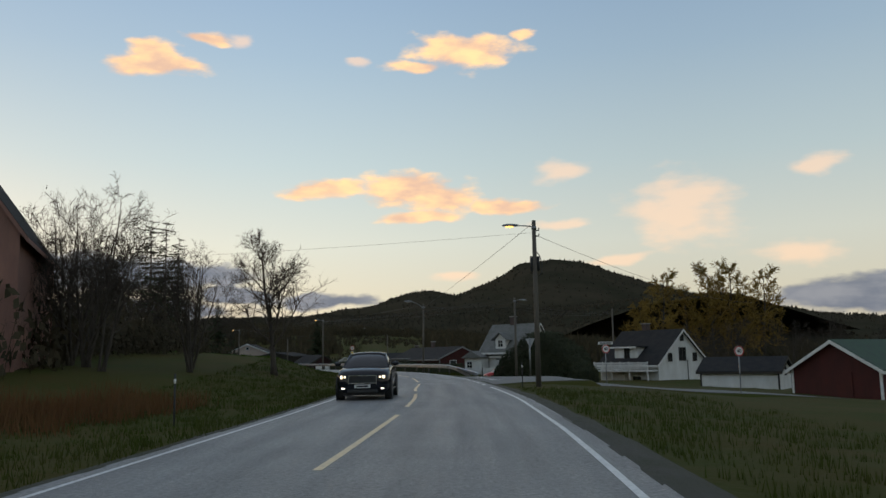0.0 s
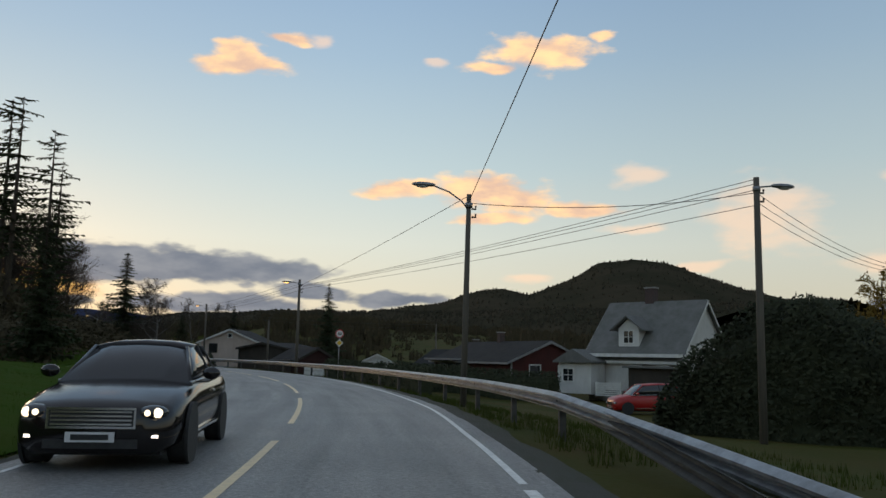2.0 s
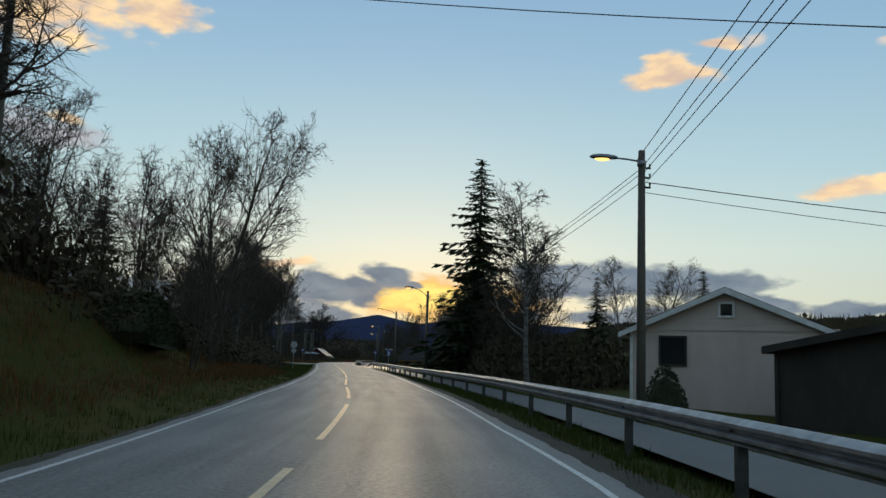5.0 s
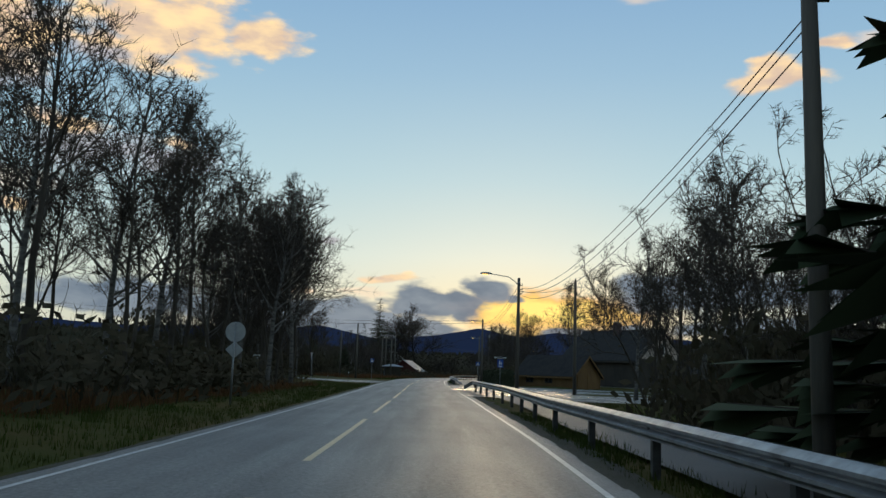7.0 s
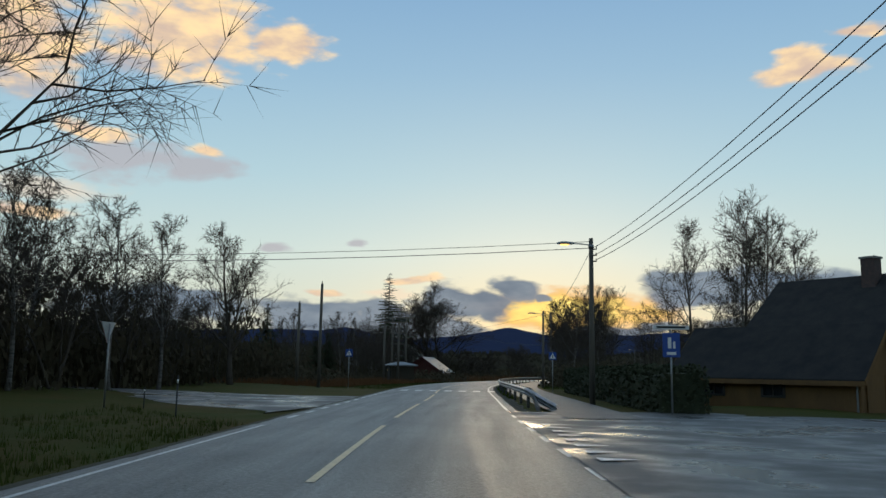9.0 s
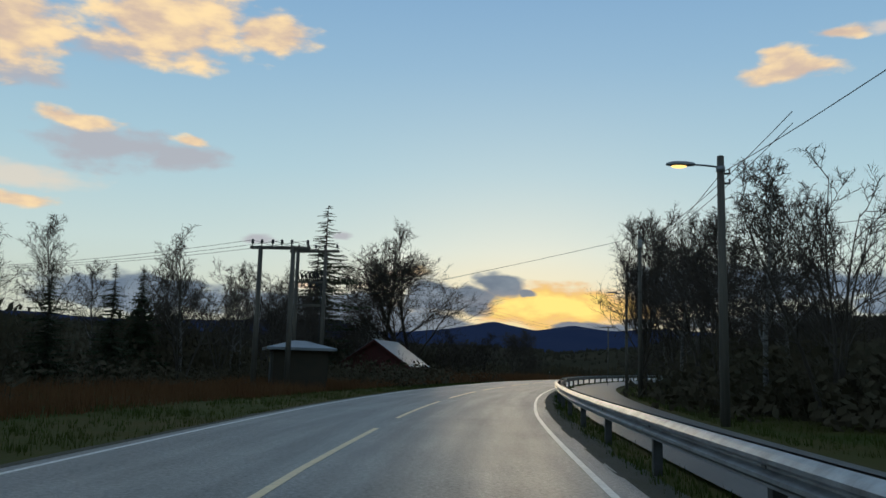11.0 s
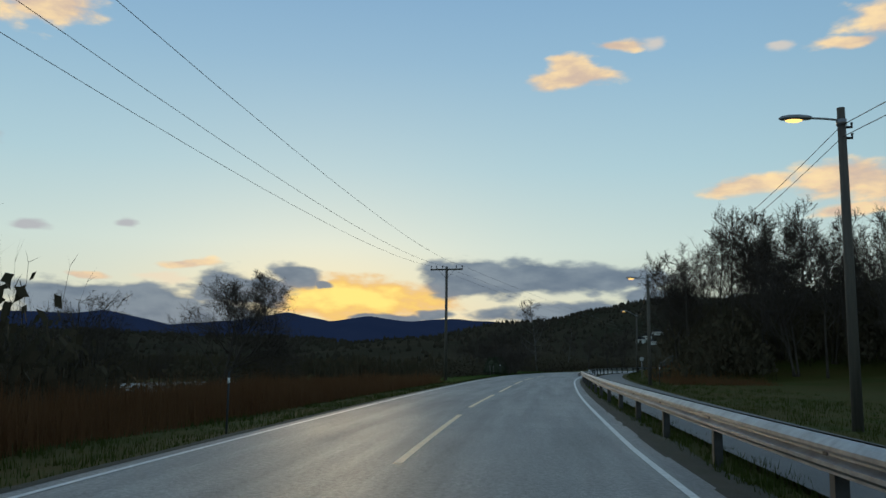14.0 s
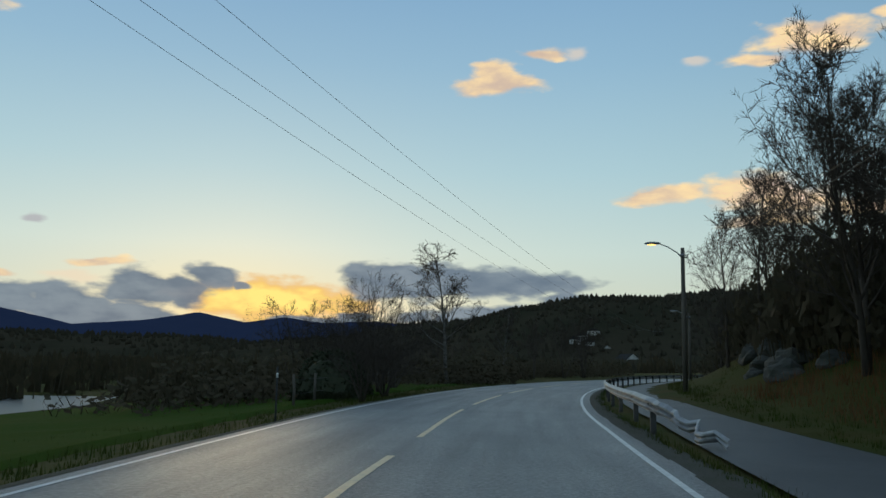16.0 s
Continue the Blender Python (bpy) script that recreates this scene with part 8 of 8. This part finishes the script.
def car(name, label, x, y, z, rz, paint, body, cabin, wheels, tyre_r, grille, lights=True, chrome_grille=False):
    """A car whose nose looks along -y. body: stations of y, half width, sill, shoulder; cabin: y, base half width, roof height, roof half width."""
    ob = thing(name, label, "car", (x, y, z), rz)
    bm = loft([rounded(*r, 0.03) for r in body])
    shell = part("body", bm, MAT[paint], ob, "", True)
    sh = [(r[0], r[3]) for r in body]

    def shoulder(yy):
        return float(np.interp(yy, [a for a, _ in sh], [b for _, b in sh]))

    rows = []
    for yy, wb, zt, wt in cabin:
        zb = shoulder(yy) - 0.04
        rows.append([(wb, yy, zb), (wb * 0.5 + wt * 0.5, yy, zb * 0.5 + zt * 0.5 + 0.02), (wt, yy, zt - 0.03), (wt * 0.6, yy, zt + 0.015), (0, yy, zt + 0.03), (-wt * 0.6, yy, zt + 0.015), (-wt, yy, zt - 0.03), (-wb * 0.5 - wt * 0.5, yy, zb * 0.5 + zt * 0.5 + 0.02), (-wb, yy, zb)])
    part("window_band", loft(rows), MAT["carglass"], ob, "dark reflecting car windows", True)
    top = [r for r in rows[1:-1]]
    part("roof", loft([[(p[0] * 1.015, p[1], p[2] + 0.012) for p in r[2:7]] + [(p[0], p[1], p[2] - 0.03) for p in r[6:1:-1]] for r in top]), MAT[paint], ob, "", True)
    for sx in (0, 8):
        k = 2 if sx == 0 else 6
        for a, b in ((rows[0], rows[1]), (rows[-1], rows[-2])):
            child("pillar", tube("pillar", [a[sx], b[k]], 0.035, 6, MAT[paint]), ob)
        mid = rows[2]
        child("pillar", tube("pillar", [mid[sx], mid[k]], 0.03, 6, MAT["black"]), ob)
        child("window_trim", tube("window_trim", [(r[sx][0] * 1.012, r[sx][1], r[sx][2] + 0.05) for r in rows], 0.014, 5, MAT["chrome"]), ob)
    y0, w0 = body[1][0], body[1][1]
    gz0, gz1, gw = grille
    yf = body[0][0]
    g = part("grille", new_box(-gw, yf - 0.02, gz0, gw, yf + 0.12, gz1), MAT["black"], ob)
    for k in range(4):
        zz = gz0 + (gz1 - gz0) * (k + 0.5) / 4
        part("grille_bar", new_box(-gw + 0.02, yf - 0.032, zz - 0.010, gw - 0.02, yf - 0.018, zz + 0.010), MAT["chrome" if chrome_grille else "black"], g)
    bm = bmesh.new()
    for bx in ((-gw - 0.025, gz0 - 0.025, gw + 0.025, gz0), (-gw - 0.025, gz1, gw + 0.025, gz1 + 0.025), (-gw - 0.025, gz0, -gw, gz1), (gw, gz0, gw + 0.025, gz1)):
        box(bm, bx[0], yf - 0.03, bx[1], bx[2], yf + 0.06, bx[3])
    part("grille_frame", bm, MAT["chrome"], g)
    part("lower_intake", new_box(-0.5, yf - 0.01, 0.26, 0.5, yf + 0.1, 0.36), MAT["black"], ob)
    part("number_plate", new_box(-0.26, yf - 0.045, gz0 - 0.17, 0.26, yf - 0.03, gz0 - 0.06), MAT["plate"], ob, "pale number plate with a plain dark bar")
    part("plate_bar", new_box(-0.2, yf - 0.05, gz0 - 0.145, 0.2, yf - 0.046, gz0 - 0.085), MAT["black"], ob)
    for sx in (-1, 1):
        bm = bmesh.new()
        bmesh.ops.create_uvsphere(bm, u_segments=14, v_segments=9, radius=1.0)
        bmesh.ops.scale(bm, vec=(0.17, 0.16, 0.085), verts=bm.verts)
        hl = part("headlight", bm, MAT["carglass"], ob, "lit clear headlight", True, pose(sx * (w0 - 0.15), y0 + 0.06, gz1 - 0.03, 0, 0, sx * 22))
        for dx_, r_ in ((0.02, 0.055), (-0.09, 0.035)):
            bm = bmesh.new()
            bmesh.ops.create_uvsphere(bm, u_segments=10, v_segments=7, radius=r_)
            part("lamp", bm, MAT["headlight" if lights else "plate"], hl, "", True, pose(sx * dx_, -0.125, 0))
        part("fog_lamp", new_box(sx * (w0 - 0.16) - 0.09, y0 - 0.045, 0.375, sx * (w0 - 0.16) + 0.09, y0 + 0.05, 0.405), MAT["foglight" if lights else "plate"], ob)
        bm = bmesh.new()
        bmesh.ops.create_uvsphere(bm, u_segments=10, v_segments=7, radius=1.0)
        bmesh.ops.scale(bm, vec=(0.12, 0.08, 0.085), verts=bm.verts)
        part("mirror", bm, MAT[paint], ob, "", True, pose(sx * (cabin[0][1] + 0.22), cabin[0][0] + 0.30, shoulder(cabin[0][0] + 0.3) + 0.10))
        part("sill_strip", new_box(sx * 0.915 - 0.012, wheels[0] + 0.5, 0.33, sx * 0.915 + 0.012, wheels[1] - 0.5, 0.36), MAT["chrome"], ob)
        for yy in (0.15, 1.05):
            part("door_handle", new_box(sx * 0.925 - 0.015, yy, 0.80, sx * 0.925 + 0.015, yy + 0.18, 0.83), MAT["chrome"], ob)
        for wy in wheels:
            wx = sx * (body[4][1] - 0.10)
            part("wheel_arch", disc(bmesh.new(), tyre_r * 1.16, -0.02, 0.02), MAT["black"], ob, "", False, pose(sx * (body[4][1] + 0.006), wy, tyre_r + 0.02, 0, 0, 90))
            wh = child("wheel", None, ob, "", pose(wx, wy, tyre_r, 0, 0, 90))
            bm = ring(bmesh.new(), tyre_r * 0.66, tyre_r, -0.125, 0.125, 24)
            bmesh.ops.bevel(bm, geom=bm.edges[:], offset=0.015, segments=1, affect="EDGES")
            part("tyre", bm, MAT["black"], wh, "", True)
            bm = bmesh.new()
            ring(bm, tyre_r * 0.58, tyre_r * 0.665, -0.115, 0.115, 24)
            disc(bm, tyre_r * 0.14, -0.11, 0.11, 12)
            for k in range(5):
                a = 2 * math.pi * k / 5
                c, s = math.cos(a), math.sin(a)
                q = [(c * r - s * w, s * r + c * w) for r, w in ((tyre_r * 0.1, -0.04), (tyre_r * 0.6, -0.03), (tyre_r * 0.6, 0.03), (tyre_r * 0.1, 0.04))]
                prism(bm, q, -0.105, -0.07)
                prism(bm, q, 0.07, 0.105)
            part("rim", bm, MAT["rim"], wh)
            part("brake_disc", disc(bmesh.new(), tyre_r * 0.5, -0.03, 0.03, 18), MAT["post"], wh)
    part("underbody", new_box(-0.7, body[1][0] + 0.2, 0.16, 0.7, body[-2][0] - 0.2, 0.3), MAT["black"], ob)
    for sx in (-1, 1):
        yr = body[-2][0]
        part("tail_lamp", new_box(sx * (body[-2][1] - 0.2) - 0.13, yr - 0.02, body[-2][3] - 0.22, sx * (body[-2][1] - 0.2) + 0.13, yr + 0.06, body[-2][3] - 0.08), MAT["red_sign"], ob)
    return ob


SEDAN = [(-2.43, 0.58, 0.26, 0.62), (-2.36, 0.78, 0.20, 0.70), (-2.15, 0.87, 0.19, 0.76), (-1.6, 0.92, 0.19, 0.87), (-0.9, 0.925, 0.19, 0.96), (0, 0.925, 0.19, 0.98), (1.2, 0.925, 0.19, 0.99), (1.9, 0.90, 0.22, 1.01), (2.3, 0.82, 0.25, 0.98), (2.43, 0.65, 0.32, 0.86)]
SEDAN_CAB = [(-1.02, 0.80, 0.98, 0.78), (-0.22, 0.85, 1.42, 0.60), (0.4, 0.87, 1.47, 0.62), (1.0, 0.86, 1.44, 0.60), (1.85, 0.76, 1.03, 0.70)]
SUV = [(-2.2, 0.58, 0.34, 0.78), (-2.13, 0.78, 0.27, 0.90), (-1.95, 0.88, 0.24, 0.97), (-1.4, 0.915, 0.24, 1.05), (-0.75, 0.92, 0.24, 1.10), (0, 0.92, 0.24, 1.12), (1.1, 0.92, 0.24, 1.15), (1.7, 0.90, 0.27, 1.16), (2.05, 0.84, 0.32, 1.12), (2.2, 0.70, 0.40, 1.0)]
SUV_CAB = [(-0.95, 0.80, 1.10, 0.78), (-0.25, 0.84, 1.52, 0.62), (0.4, 0.86, 1.58, 0.64), (1.25, 0.84, 1.55, 0.60), (1.95, 0.76, 1.20, 0.66)]
p = along(69.0, -1.8)
car("sedan_car", "black-brown sedan with chrome grille and lit headlights", p.x, p.y, 0.02, heading(68.8) + 2, "paint_brown", SEDAN, SEDAN_CAB, (-1.5, 1.38), 0.33, (0.50, 0.68, 0.45), True, True)
p = along(30.1, -1.8)
car("suv_car", "dark blue-black compact SUV with lit headlights", p.x, p.y, 0.02, heading(29.0), "paint_dark", SUV, SUV_CAB, (-1.38, 1.35), 0.36, (0.58, 0.80, 0.45), True, False)
VAN = [(-2.1, 0.60, 0.30, 0.72), (-2.02, 0.78, 0.24, 0.84), (-1.8, 0.86, 0.22, 0.95), (-1.3, 0.90, 0.22, 1.05), (-0.7, 0.91, 0.22, 1.10), (0, 0.91, 0.22, 1.12), (1.1, 0.91, 0.22, 1.13), (1.8, 0.90, 0.24, 1.13), (2.1, 0.86, 0.27, 1.12), (2.2, 0.80, 0.32, 1.05)]
VAN_CAB = [(-1.1, 0.80, 1.10, 0.78), (-0.4, 0.85, 1.68, 0.68), (0.6, 0.87, 1.76, 0.70), (1.6, 0.87, 1.75, 0.70), (2.12, 0.84, 1.55, 0.74)]
car("red_van", "small red van parked by the white house", 9.0, 107.5, ground_z(9.0, 107.5), -78, "paint_red", VAN, VAN_CAB, (-1.35, 1.35), 0.32, (0.52, 0.66, 0.4), False, False)
